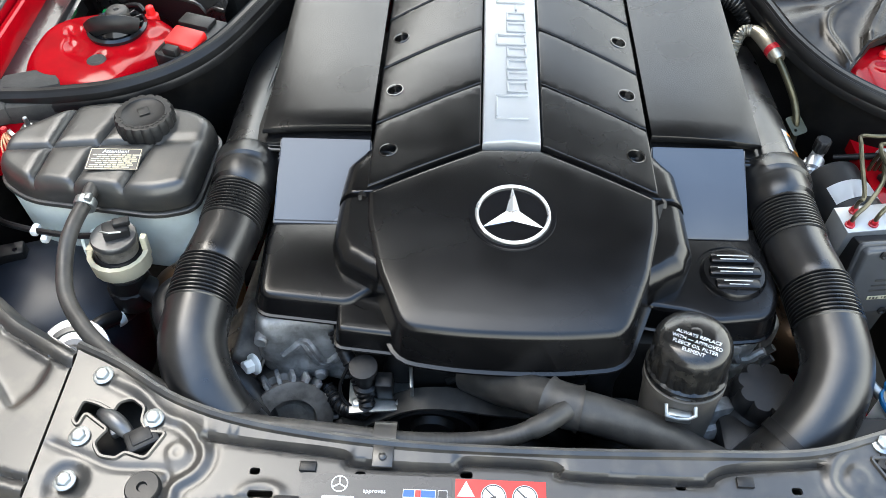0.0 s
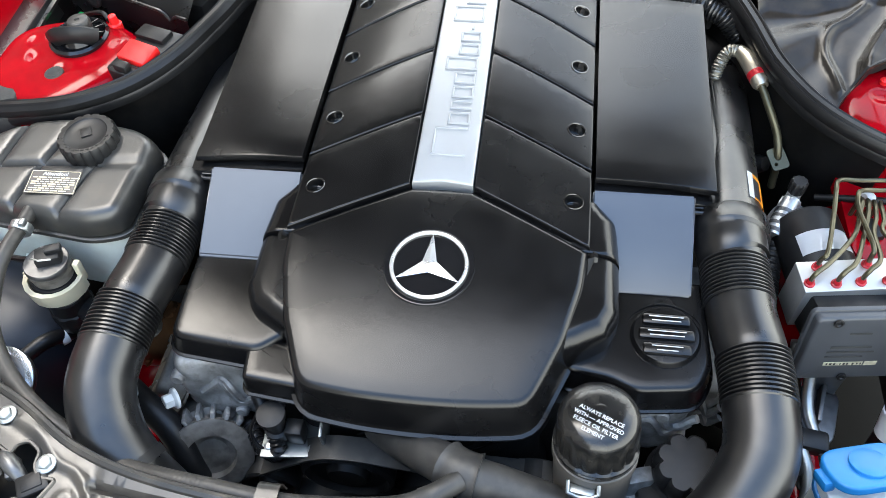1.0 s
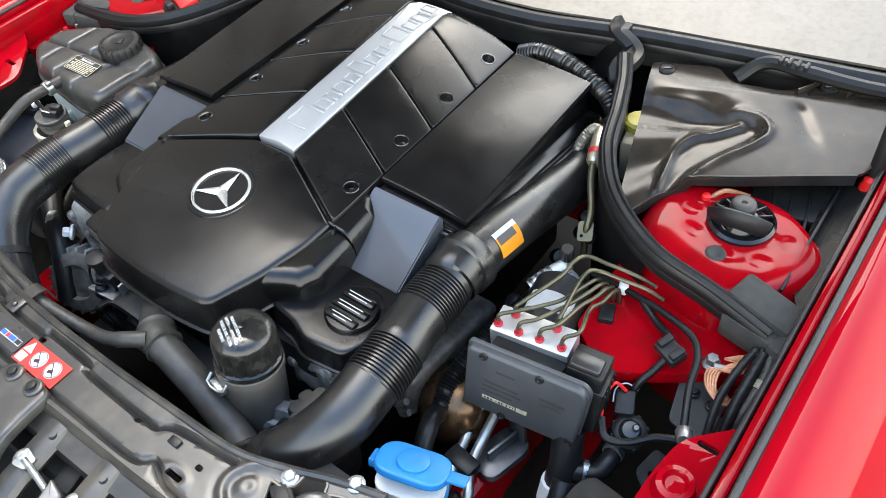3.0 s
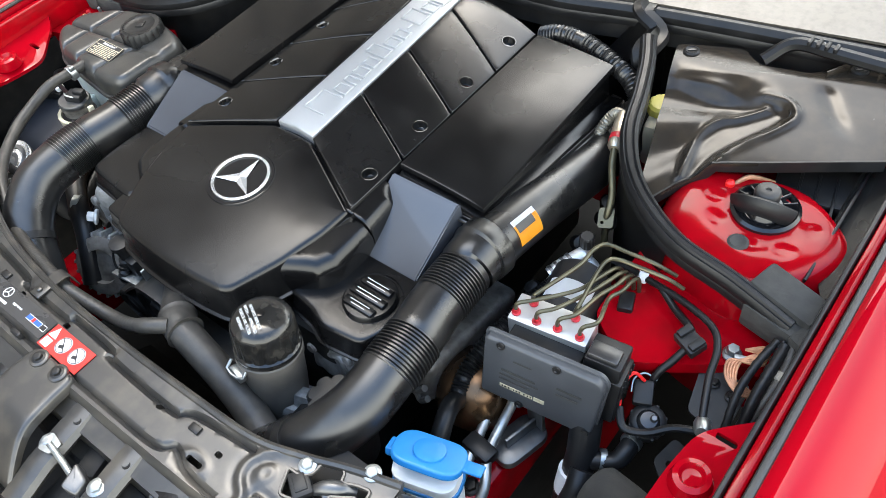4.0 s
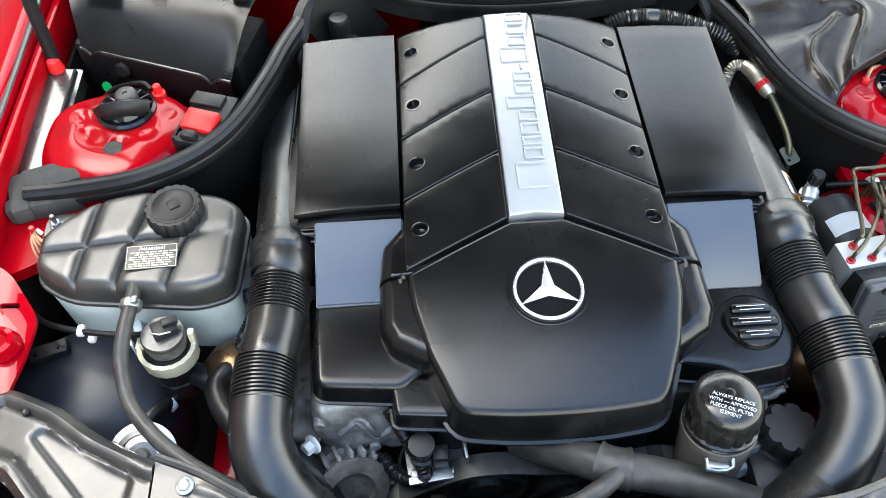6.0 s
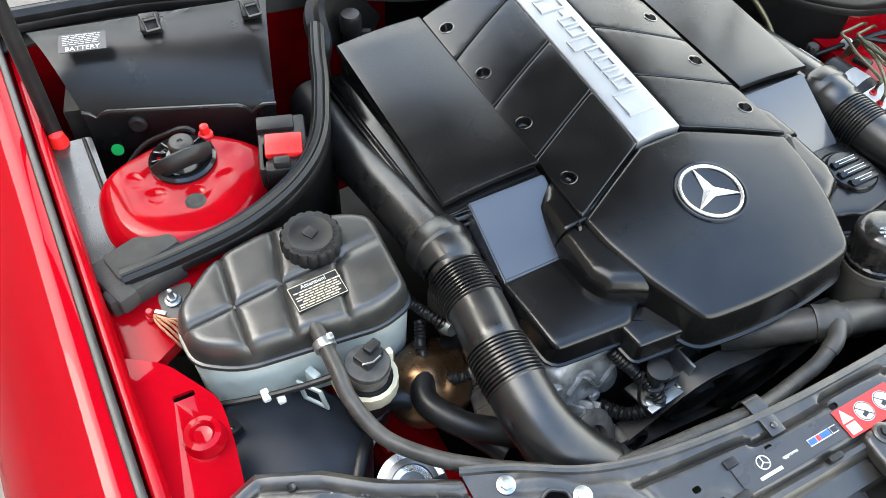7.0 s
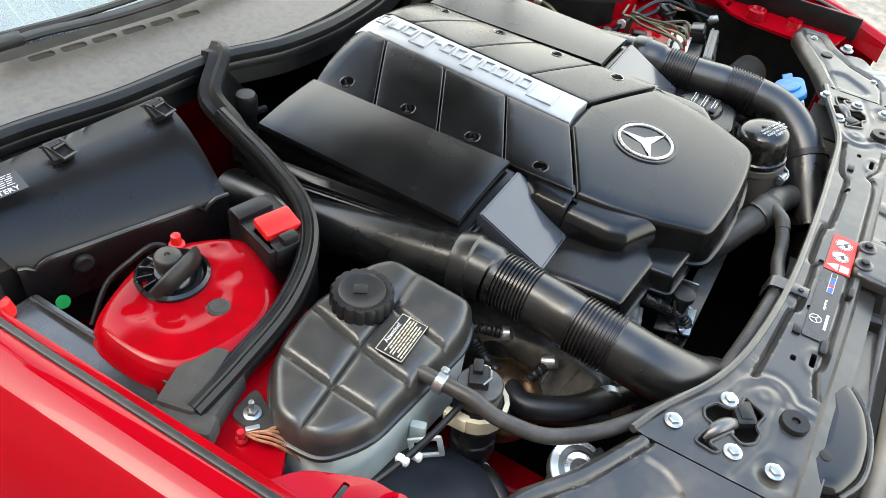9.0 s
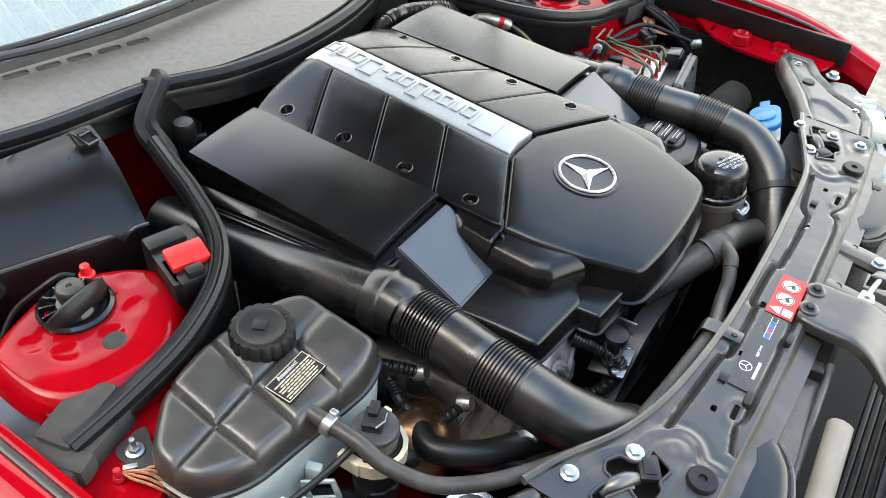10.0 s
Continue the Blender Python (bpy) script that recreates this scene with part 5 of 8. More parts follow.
t2 = bmesh.new()
field(t2, out, [], plate_f, 0.0046, 0.005, rims=(0.002, 0.004, 0.007), lines=[SCOOP_RIM, FLOOR_RIDGE], w=0.0022)
part("cover_panel", t2, MOULDED, cp)
bm = bmesh.new()
LIP = [(p.x, p.y + 0.0015, plate_z(p.x, p.y + 0.004) - 0.0085) for p in spline([(x, y, 0) for x, y in FRONT], 5)]
sweep(bm, LIP, 1.0, up=(0, 0, 1), shape=[(-0.0015, -0.009), (0.0015, -0.009), (0.0015, 0.009), (-0.0015, 0.009)])
part("front_lip", bm, TRIM, cp, "turned-down dark edge")
for x, y in ((0.394, 0.553), (0.612, 0.620)):
    bm = bmesh.new()
    lathe(bm, [(0.012, -0.004), (0.012, 0.001), (0.009, 0.003), (0.007, 0.0015), (0.003, 0.001)], Matrix.Translation((x, y, plate_z(x, y) + 0.0015)), 20)
    pin = part("push_pin", bm, TRIM, cp)
    bm = bmesh.new()
    box(bm, (x, y, plate_z(x, y) + 0.0035), (0.012, 0.0022, 0.002), 0.0006, (0, 0, 35))
    part("slot_bar", bm, LIDBLACK, pin)
for x, y, a in ((0.588, 0.600, 62), (0.642, 0.628, 80)):
    bm = bmesh.new()
    box(bm, (x, y, plate_z(x, y) + 0.005), (0.040, 0.003, 0.012), 0.001, (0, 0, a))
    part("stiffening_rib", bm, MOULDED, cp)
bm = bmesh.new()
box(bm, (0.66, 0.47, 0.755), (0.16, 0.10, 0.05), 0.006, (0, 0, 12))
for k in range(5):
    box(bm, (0.62 + 0.022 * k, 0.425 + 0.005 * k, 0.776), (0.004, 0.08, 0.012), 0.001, (0, 0, 12))
part("module_box", bm, TRIM, cp, "black ribbed module box")
wh = thing("cable_bundle", "black taped cable bundle along the cowl", "cable", "cables")
bm = bmesh.new()
sweep(bm, spline([(0.49, 0.582, 0.842), (0.52, 0.612, 0.862), (0.58, 0.612, 0.866), (0.66, 0.622, 0.862), (0.75, 0.645, 0.860)], 6), 0.010, 8)
part("sheath", bm, RUBBER, wh)
bm = bmesh.new()
for k in range(4):
    box(bm, (0.540 + 0.012 * k, 0.611, 0.874), (0.006, 0.016, 0.008), 0.002)
part("clip", bm, TRIM, wh)

# trims beside the strut towers
for s in (-1, 1):
    th = thing("gutter_trim", "dark plastic trim strip between wing and strut tower", "trim", "gutter trims")
    q = [(0.676, 0.500), (0.678, 0.330), (0.712, 0.262), (0.731, 0.265), (0.731, 0.50)]
    q = rounded([(s * x, y) for x, y in q], 0.006)
    bm = bmesh.new()
    plate(bm, q if area(q) > 0 else q[::-1], [], lambda x, y: 0.789 + (0.08 if s < 0 else 0.5) * (abs(x) - 0.70) + 0.03 * (y - 0.3), 0.005)
    part("strip", bm, TRIMGLOSS, th)
    bm = bmesh.new()
    box(bm, (s * 0.683, 0.385, 0.782), (0.004, 0.22, 0.036), 0.001, (0, s * 12, 0))
    part("edge", bm, TRIM, th)

# ---- coolant tank side ----
rs = thing("coolant_tank", "coolant expansion tank with dark ribbed top and milky base", "coolant tank")
seam = rounded([(-0.392, 0.060), (-0.385, 0.190), (-0.420, 0.215), (-0.520, 0.235), (-0.600, 0.222), (-0.668, 0.165), (-0.664, 0.100), (-0.615, 0.066), (-0.44, 0.045)], [0.02, 0.02, 0.02, 0.03, 0.03, 0.025, 0.02, 0.03, 0.02], 5)
seam = densify(seam, 0.02)
seam = seam if area(seam) > 0 else seam[::-1]
bm = bmesh.new()
slab(bm, seam, 0.774, 0.768, 0.002, 2, draft=0.0, rings=1)
part("seam_flange", bm, RESTOP, rs)


tank_lines = [[(-0.668, 0.129), (-0.595, 0.135), (-0.534, 0.140), (-0.454, 0.143)], [(-0.585, 0.225), (-0.589, 0.194), (-0.595, 0.135), (-0.599, 0.063), (-0.600, 0.04)], [(-0.516, 0.22), (-0.522, 0.185), (-0.534, 0.140), (-0.546, 0.057), (-0.548, 0.03)], [(-0.458, 0.160), (-0.475, 0.082), (-0.484, 0.03)], [(-0.454, 0.143), (-0.385, 0.148)]]
inner = inset(seam, 0.004)


def tank_f(X, Y):
    """Quilted top: pillows between crossing grooves."""
    e = np.clip(near_line(X, Y, inner + inner[:1]) / 0.014, 0, 1)
    g = np.full(X.shape, 9.0)
    for l in tank_lines[:4]:
        g = np.minimum(g, near_line(X, Y, l))
    soft = near_line(X, Y, tank_lines[4])
    body = np.sqrt(1 - (1 - e) ** 2)
    z = 0.777 + 0.030 * body + 0.008 * np.clip((X + 0.62) / 0.24, 0, 1)
    return z - (0.0056 * np.exp(-(g / 0.0028) ** 2) + 0.0026 * np.exp(-(g / 0.0085) ** 2)) * (0.25 + 0.75 * e) - 0.003 * np.exp(-(soft / 0.008) ** 2) * e


def tank_z(x, y):
    return float(tank_f(np.array([x]), np.array([y]))[0])


bm = bmesh.new()
field(bm, inner, [], tank_f, 0.004, 0.006, rims=(0.0012, 0.003, 0.006, 0.010, 0.015, 0.020), lines=tank_lines[:4], w=0.0026)
part("tank_top", bm, RESTOP, rs, "dark quilted plastic tank top")
bm = bmesh.new()
low = inset(seam, 0.004)
slab(bm, low, 0.768, 0.662, 0.003, 2, draft=-0.002, rings=1)
part("tank_base", bm, TANK, rs, "milky translucent tank base")
bm = bmesh.new()
for u, v, w, h in ((0, 0.017, 0.040, 0.007), (0, -0.017, 0.040, 0.007), (-0.017, 0, 0.007, 0.036), (0.017, 0, 0.007, 0.036)):
    box(bm, (u, 0, v), (w, 0.004, h), 0.0015, m=Matrix.Translation((-0.546, 0.034, 0.708)) @ pose(0, 0, 0, 0, -12, -58))
box(bm, (-0.537, 0.052, 0.715), (0.012, 0.020, 0.030), 0.003, (0, 0, 20))
part("lug", bm, TANK, rs)
bm = bmesh.new()
q = rounded([(-0.625, 0.215), (-0.672, 0.215), (-0.672, 0.175), (-0.655, 0.160)], 0.014)
plate(bm, q if area(q) > 0 else q[::-1], [], 0.776, 0.006)
part("ear", bm, RESTOP, rs)
bolt(rs, (-0.656, 0.195, 0.777), 0.0070, 0.008)
bm = bmesh.new()
lathe(bm, [(0.0032, 0.784), (0.0032, 0.798), (0.002, 0.799)], Matrix.Translation((-0.656, 0.195, 0)), 10)
part("stud", bm, ZINC, rs)
KM = Matrix.Translation((-0.478, 0.176, 0.802))
bm = bmesh.new()
lathe(bm, [(0.036, -0.01), (0.036, 0.004), (0.0385, 0.005), (0.0385, 0.024), (0.036, 0.028), (0.028, 0.0285), (0.026, 0.027), (0.012, 0.0272)], KM, 72, 18, 0.0022, 2, 4)
kcap = part("cap", bm, TRIM, rs, "black ribbed screw cap")
bm = bmesh.new()
box(bm, (0, 0.002, 0.0285), (0.014, 0.016, 0.0012), 0.0004, (0, 0, 30), m=KM)
part("symbol", bm, TRIM, kcap)
for k in range(14):
    a = math.radians(200 + 12 * k)
    bm = bmesh.new()
    box(bm, (0.030 * math.cos(a), 0.030 * math.sin(a), 0.0288), (0.004, 0.0025, 0.0006), 0, (0, 0, math.degrees(a) + 90), m=KM)
    part("embossed_mark", bm, TRIM, kcap)
TM = Matrix.Translation((-0.500, 0.105, tank_z(-0.5, 0.105) + 0.0022)) @ pose(0, 0, 0, 4, 2, 3)
bm = bmesh.new()
box(bm, (0, 0, 0), (0.066, 0.036, 0.0012), 0, m=TM)
lab = part("label", bm, INK, rs, "black label with pale print")
lettering("word", "Attention!", 0.008, TM @ Matrix.Translation((0, 0.0125, 0.0008)), PAPER, lab, 0.0002)
random.seed(8)
for i in range(7):
    x = -0.028 + 0.006 * (i % 3 == 1)
    while x < 0.024 - 0.010 * (i == 6):
        w_ = random.uniform(0.004, 0.011)
        bm = bmesh.new()
        box(bm, (x + w_ / 2, 0.0068 - 0.0034 * i, 0.0008), (w_, 0.0016, 0.0003), 0, m=TM)
        part("print_bar", bm, CREAM, lab)
        x += w_ + 0.0016
for dx, dy, wx, wy in ((0, 0.0168, 0.063, 0.0006), (0, -0.0168, 0.063, 0.0006), (0.0315, 0, 0.0006, 0.034), (-0.0315, 0, 0.0006, 0.034)):
    bm = bmesh.new()
    box(bm, (dx, dy, 0.0008), (wx, wy, 0.0003), 0, m=TM)
    part("border_line", bm, CREAM, lab)

# hose from the tank forward to the front panel
hs = thing("overflow_hose", "dark grey rubber hose with a clip from the coolant tank", "hose", "hoses")
bm = bmesh.new()
sweep(bm, spline([(-0.520, 0.070, 0.800), (-0.520, 0.045, 0.801), (-0.521, 0.0, 0.803), (-0.521, -0.035, 0.794), (-0.506, -0.086, 0.785), (-0.470, -0.131, 0.785), (-0.428, -0.166, 0.788), (-0.39, -0.190, 0.787), (-0.34, -0.215, 0.775), (-0.30, -0.25, 0.76)], 8), 0.0093, 14)
part("tube", bm, DUSTRUB, hs)
bm = bmesh.new()
lathe(bm, [(0.0125, -0.006), (0.0135, -0.005), (0.0135, 0.005), (0.0125, 0.006)], Matrix.Translation((-0.520, 0.040, 0.800)) @ pose(0, 0, 0, 95, 0, 0), 18)
box(bm, (-0.512, 0.040, 0.812), (0.008, 0.010, 0.008), 0.002)
part("hose_clip", bm, ZINC, hs, "worm-drive hose clip")
ln = thing("cable_line", "thin black cable along the tank flank", "cable", "cables")
bm = bmesh.new()
sweep(bm, spline([(-0.70, 0.10, 0.70), (-0.655, 0.060, 0.735), (-0.60, 0.035, 0.752), (-0.54, 0.020, 0.762), (-0.50, 0.012, 0.775), (-0.478, 0.010, 0.786)], 6), 0.0042, 8)
part("sheath", bm, RUBBER, ln)
for x, y, z in ((-0.60, 0.036, 0.752), (-0.585, 0.028, 0.748)):
    bm = bmesh.new()
    box(bm, (x, y, z), (0.010, 0.016, 0.010), 0.003)
    part("clip", bm, WHITE, ln, "white plastic cable clip")

# electric coolant pump
pu = thing("coolant_pump", "electric coolant pump with grey body in a cream holder", "pump")
PM = Matrix.Translation((-0.487, 0.000, 0.68)) @ pose(0, 0, 0, -4, 3, 0)
bm = bmesh.new()
lathe(bm, [(0.024, 0.035), (0.025, 0.05), (0.025, 0.085), (0.027, 0.087), (0.027, 0.098), (0.022, 0.10), (0.01, 0.102)], PM, 26)
part("motor", bm, GRIMY, pu)
bm = bmesh.new()
lathe(bm, [(0.018, -0.03), (0.026, -0.02), (0.029, 0.0), (0.029, 0.012), (0.026, 0.014), (0.026, 0.036), (0.02, 0.04)], PM, 26, 10, 0.003, 2, 3)
part("pump_head", bm, TRIM, pu)
bm = bmesh.new()
lathe(bm, [(0.0285, 0.060), (0.030, 0.062), (0.030, 0.074), (0.0285, 0.076)], PM, 26)
part("rubber_band", bm, RUBBER, pu)
bm = bmesh.new()
box(bm, (0.003, 0.004, 0.106), (0.030, 0.024, 0.014), 0.003, (0, 0, 25), m=PM)
plug = part("connector", bm, TRIM, pu)
bm = bmesh.new()
box(bm, (0.010, 0.009, 0.1155), (0.020, 0.012, 0.008), 0.002, (0, 0, 25), m=PM)
part("lock_tab", bm, TRIM, plug)
bm = bmesh.new()
sweep(bm, [PM @ Vector(p) for p in ((-0.010, -0.008, 0.114), (0.002, -0.012, 0.117), (0.014, -0.006, 0.114))], 0.0012, 6)
part("wire_clip", bm, ZINC, plug, "bright spring wire")
bm = bmesh.new()
lathe(bm, [(0.0262, 0.092), (0.0275, 0.094), (0.0275, 0.100), (0.0262, 0.102)], PM, 30)
part("collar", bm, DULLSTEEL, pu, "dull steel clamp collar")
bm = bmesh.new()
sweep(bm, [PM @ Vector((0.034 * math.cos(a), 0.034 * math.sin(a), 0.064)) for a in [math.radians(150 + 20 * k) for k in range(12)]], 1.0, up=(0, 0, 1), shape=[(-0.003, -0.011), (0.003, -0.011), (0.003, 0.011), (-0.003, 0.011)])
box(bm, (0.032, 0.008, 0.078), (0.008, 0.010, 0.034), 0.002, m=PM)
box(bm, (-0.034, 0.010, 0.066), (0.012, 0.03, 0.020), 0.002, m=PM)
part("holder", bm, CREAM, pu, "yellowed plastic holder")
bm = bmesh.new()
sweep(bm, spline([(-0.487, -0.004, 0.655), (-0.500, -0.020, 0.650), (-0.520, -0.050, 0.668), (-0.560, -0.100, 0.655), (-0.600, -0.125, 0.62), (-0.63, -0.14, 0.56)], 6), 0.0105, 14)
part("outlet_hose", bm, RUBBER, pu)
bm = bmesh.new()
lathe(bm, [(0.0140, -0.006), (0.0145, 0.0), (0.0140, 0.006)], Matrix.Translation((-0.505, -0.028, 0.653)) @ pose(0, 0, 0, 80, 0, -35) @ Matrix.Scale(0.82, 4), 18)
part("hose_clip", bm, WHITE, pu, "white spring clip")
bm = bmesh.new()
sweep(bm, spline([(-0.475, 0.0, 0.69), (-0.45, -0.01, 0.69), (-0.42, -0.03, 0.685), (-0.39, -0.08, 0.68), (-0.36, -0.13, 0.675)], 6), 0.016, 14)
part("side_hose", bm, RUBBER, pu)
hs = thing("radiator_hose", "thick black rubber coolant hose", "hose", "hoses")
bm = bmesh.new()
sweep(bm, spline([(-0.33, 0.05, 0.66), (-0.40, 0.0, 0.70), (-0.425, -0.035, 0.706), (-0.40, -0.085, 0.708), (-0.35, -0.12, 0.70), (-0.30, -0.15, 0.68), (-0.27, -0.19, 0.62)], 8), 0.017, 16)
part("tube", bm, RUBBER, hs)
bm = bmesh.new()
lathe(bm, [(0.018, -0.006), (0.0192, -0.005), (0.0192, 0.005), (0.018, 0.006)], Matrix.Translation((-0.350, -0.12, 0.70)) @ pose(0, 0, 0, 80, 0, -60), 20)
part("hose_clip", bm, ZINC, hs, "worm-drive hose clip")

# horn
hn = thing("horn", "round steel horn with a bright rim behind the headlamp bracket", "horn")
bm = bmesh.new()
HM = Matrix.Translation((-0.496, -0.136, 0.738)) @ pose(0, 0, 0, 22, 4, 0) @ Matrix.Scale(0.86, 4)
lathe(bm, [(0.045, -0.012), (0.047, -0.004), (0.047, 0.0), (0.043, 0.004), (0.030, 0.008), (0.028, 0.005), (0.012, 0.006), (0.008, 0.012), (0.003, 0.012)], HM, 36)
part("disc", bm, DULLSTEEL, hn)
bm = bmesh.new()
lathe(bm, [(0.0445, 0.0), (0.0478, 0.001), (0.0478, 0.004), (0.0445, 0.0055)], HM, 36)
part("rim", bm, CHROME, hn, "bright rolled rim")
bm = bmesh.new()
box(bm, (0.028, -0.008, 0.010), (0.034, 0.016, 0.012), 0.002, m=HM)
part("plug", bm, TRIM, hn)
bm = bmesh.new()
box(bm, (0, 0.0, -0.03), (0.05, 0.05, 0.04), 0.006, m=HM)
part("bracket", bm, TRIM, hn)

# smooth dark housing behind the headlamp
SHELL = mat("slate_black_housing", (0.018, 0.021, 0.028), 0.35, var=0.12, scale=20, grain=800, bump=0.1, spec=0.25)
hb = thing("headlamp_housing", "smooth black plastic housing behind the headlamp", "housing")
bm = bmesh.new()
lathe(bm, [(0.105, 0.50), (0.116, 0.58), (0.118, 0.630), (0.112, 0.662), (0.096, 0.680), (0.06, 0.692), (0.02, 0.696)], Matrix.Translation((-0.612, -0.005, 0.0)) @ Matrix.Diagonal((1.0, 0.9, 1, 1)), 56)
part("shell", bm, SHELL, hb)
bm = bmesh.new()
box(bm, (-0.663, 0.038, 0.694), (0.050, 0.022, 0.024), 0.002, (0, 0, 18))
block = part("block", bm, RUBBER, hb, "black rubber block")
for dx in (-0.016, 0.016):
    bm = bmesh.new()
    lathe(bm, [(0.003, 0), (0.003, 0.0012), (0.001, 0.0014)], Matrix.Translation((-0.663 + dx * 0.95, 0.034 + dx * 0.31, 0.706)), 10)
    part("stud", bm, GLOSSY, block)

# earth cables on the ledge studs
for s, x, y, z in ((-1, -0.686, 0.185, 0.772), (1, 0.655, 0.165, 0.750)):
    ec = thing("earth_strap", "copper earth wires on a ring terminal and stud", "earth strap", "earth straps")
    bolt(ec, (x, y, z), 0.0046 if s < 0 else 0.0080, 0.016 if s < 0 else 0.015, NUTRED if s < 0 else ZINC, label="painted stud" if s < 0 else "zinc nut")
    for k in range(5):
        bm = bmesh.new()
        a = 0.003 * (k - 2)
        if s < 0:
            pts = [(x + 0.004, y - 0.004, z + 0.010), (x + 0.010 + a, y - 0.018, z + 0.018 - abs(a)), (x + 0.022 + a * 1.5, y - 0.034 + a, z + 0.006), (x + 0.034 + a, y - 0.060, z - 0.03), (x + 0.038, y - 0.07, z - 0.08)]
        else:
            pts = [(x + 0.012, y + 0.006, z + 0.014), (x + 0.030, y + 0.012 + a, z + 0.018), (x + 0.038, y + 0.002 + a, z + 0.017), (x + 0.022, y - 0.004 + a, z + 0.015), (x + 0.008 + a, y - 0.016, z + 0.012), (x + 0.014 + a, y - 0.036, z + 0.008), (x + 0.030, y - 0.040 + a, z + 0.002), (x + 0.050, y - 0.030, z - 0.01)]
        sweep(bm, spline(pts, 5), 0.0017, 6)
        part("wire", bm, COPPER, ec)
    bm = bmesh.new()
    box(bm, (x + 0.012, y - 0.006, z + 0.012), (0.015, 0.006, 0.004), 0.001, (0, 0, -40 if s < 0 else 20))
    part("terminal", bm, ZINC, ec)
# valve stud on the dome
vs_ = thing("valve_stud", "small red capped stud beside the strut tower", "stud")
bm = bmesh.new()
lathe(bm, [(0.010, 0.0), (0.010, 0.010), (0.007, 0.012), (0.006, 0.024), (0.003, 0.026)], Matrix.Translation((-0.536, 0.412, 0.806)), 14)
part("stud", bm, REDCAP, vs_)
bm = bmesh.new()
sweep(bm, spline([(-0.548, 0.418, 0.818), (-0.56, 0.428, 0.822), (-0.585, 0.436, 0.814), (-0.62, 0.446, 0.795), (-0.66, 0.435, 0.765)], 5), 0.0035, 8)
part("lead", bm, RUBBER, vs_)


# ---- front of the engine ----
eng = thing("engine_block", "dirty cast aluminium engine block, darkened to the shade under the cover", "engine")
# block coloured near-black for the shade below the cover
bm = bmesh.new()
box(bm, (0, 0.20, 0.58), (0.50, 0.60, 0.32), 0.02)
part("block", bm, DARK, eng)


def casting(cx, cy, cz, w, d, h, seed, turn=0):
    """A rounded casting with flowing ribs and a few bosses."""
    bm = bmesh.new()
    random.seed(seed)
    q = densify(rounded([(-w / 2, -h / 2), (w / 2, -h / 2), (w * 0.42, h * 0.1), (w / 2, h / 2), (-w * 0.45, h / 2), (-w / 2, h * 0.1)], h * 0.3, 5), 0.008)
    lump = lambda x, y: 0.5 * d + 0.010 * noise.noise((x * 22 + seed, y * 22, 0.5)) + 0.004 * noise.noise((x * 60, y * 60, seed))
    slab(bm, q, lump, -0.5 * d, 0.018, 5, rings=8)
    for k in range(2):
        x0, y0 = random.uniform(-0.3, 0.0) * w, random.uniform(-0.3, 0.2) * h
        sweep(bm, [(p.x, p.y, lump(p.x, p.y)) for p in spline([(x0, y0, 0), (x0 + 0.2 * w, y0 + 0.15 * h, 0), (x0 + 0.35 * w, y0 - 0.12 * h, 0), (x0 + 0.55 * w, y0 + 0.05 * h, 0)], 6)], 0.005, 8)
    for k in range(2):
        x0, y0 = random.uniform(-0.4, 0.4) * w, random.uniform(-0.35, 0.35) * h
        lathe(bm, [(0.009, 0), (0.008, 0.010), (0.006, 0.012), (0.003, 0.012)], Matrix.Translation((x0, y0, lump(x0, y0) - 0.004)), 14)
    bm.transform(pose(cx, cy, cz, -12, 0, turn) @ pose(0, 0, 0, 90, 0, 0))
    return bm


part("cylinder_head", casting(-0.235, -0.078, 0.705, 0.13, 0.06, 0.11, 3), ALU, eng, "grey cast aluminium cylinder head")
part("cylinder_head", casting(0.235, -0.070, 0.700, 0.13, 0.06, 0.10, 5), ALU, eng, "grey cast aluminium cylinder head")
# timing case also takes the shade colour, unlike the grey heads
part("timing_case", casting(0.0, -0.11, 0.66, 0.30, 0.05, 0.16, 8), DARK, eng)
part("cylinder_head_side", casting(-0.300, 0.03, 0.650, 0.07, 0.20, 0.09, 11), GRIMY, eng)
# side cover plate with rounded corners and two bolts, leaning outwards
SC = Matrix.Translation((-0.335, -0.062, 0.672)) @ pose(0, 0, 0, 0, -58, 0) @ pose(0, 0, 0, 0, 0, 78)
bm = bmesh.new()
q = rounded([(-0.042, -0.036), (0.040, -0.040), (0.046, 0.010), (0.024, 0.038), (-0.030, 0.040), (-0.046, 0.012)], 0.012)
slab(bm, q if area(q) > 0 else q[::-1], lambda x, y: 0.010 - 0.05 * abs(x) + 0.002 * noise.noise((x * 40, y * 40, 1)), -0.03, 0.005, 4, draft=0.003, lip=0.003, rings=4, m=SC)
for k in range(3):
    sweep(bm, [SC @ Vector((-0.030 + 0.028 * k, -0.030, 0.008)), SC @ Vector((-0.026 + 0.026 * k, 0.030, 0.008))], 0.0026, 6)
part("side_cover", bm, GRIMY, eng, "grimy cast alloy side cover")
bolt(eng, (-0.313, -0.098, 0.640), 0.0090, 0.012, ZINC, (-0.6, -0.5, 0.6))
for px, py in ((-0.034, 0.026), (0.034, 0.016)):
    p_ = SC @ Vector((px, py, 0.006))
    bolt(eng, p_, 0.0055, 0.006, DULLSTEEL, (-0.8, 0, 0.55), label="dull steel bolt")
part("cylinder_head_side", casting(0.310, 0.05, 0.64, 0.07, 0.20, 0.08, 12), GRIMY, eng)
bolt(eng, (-0.318, -0.100, 0.655), 0.011, 0.012, ZINC, (-0.4, -0.5, 0.7))
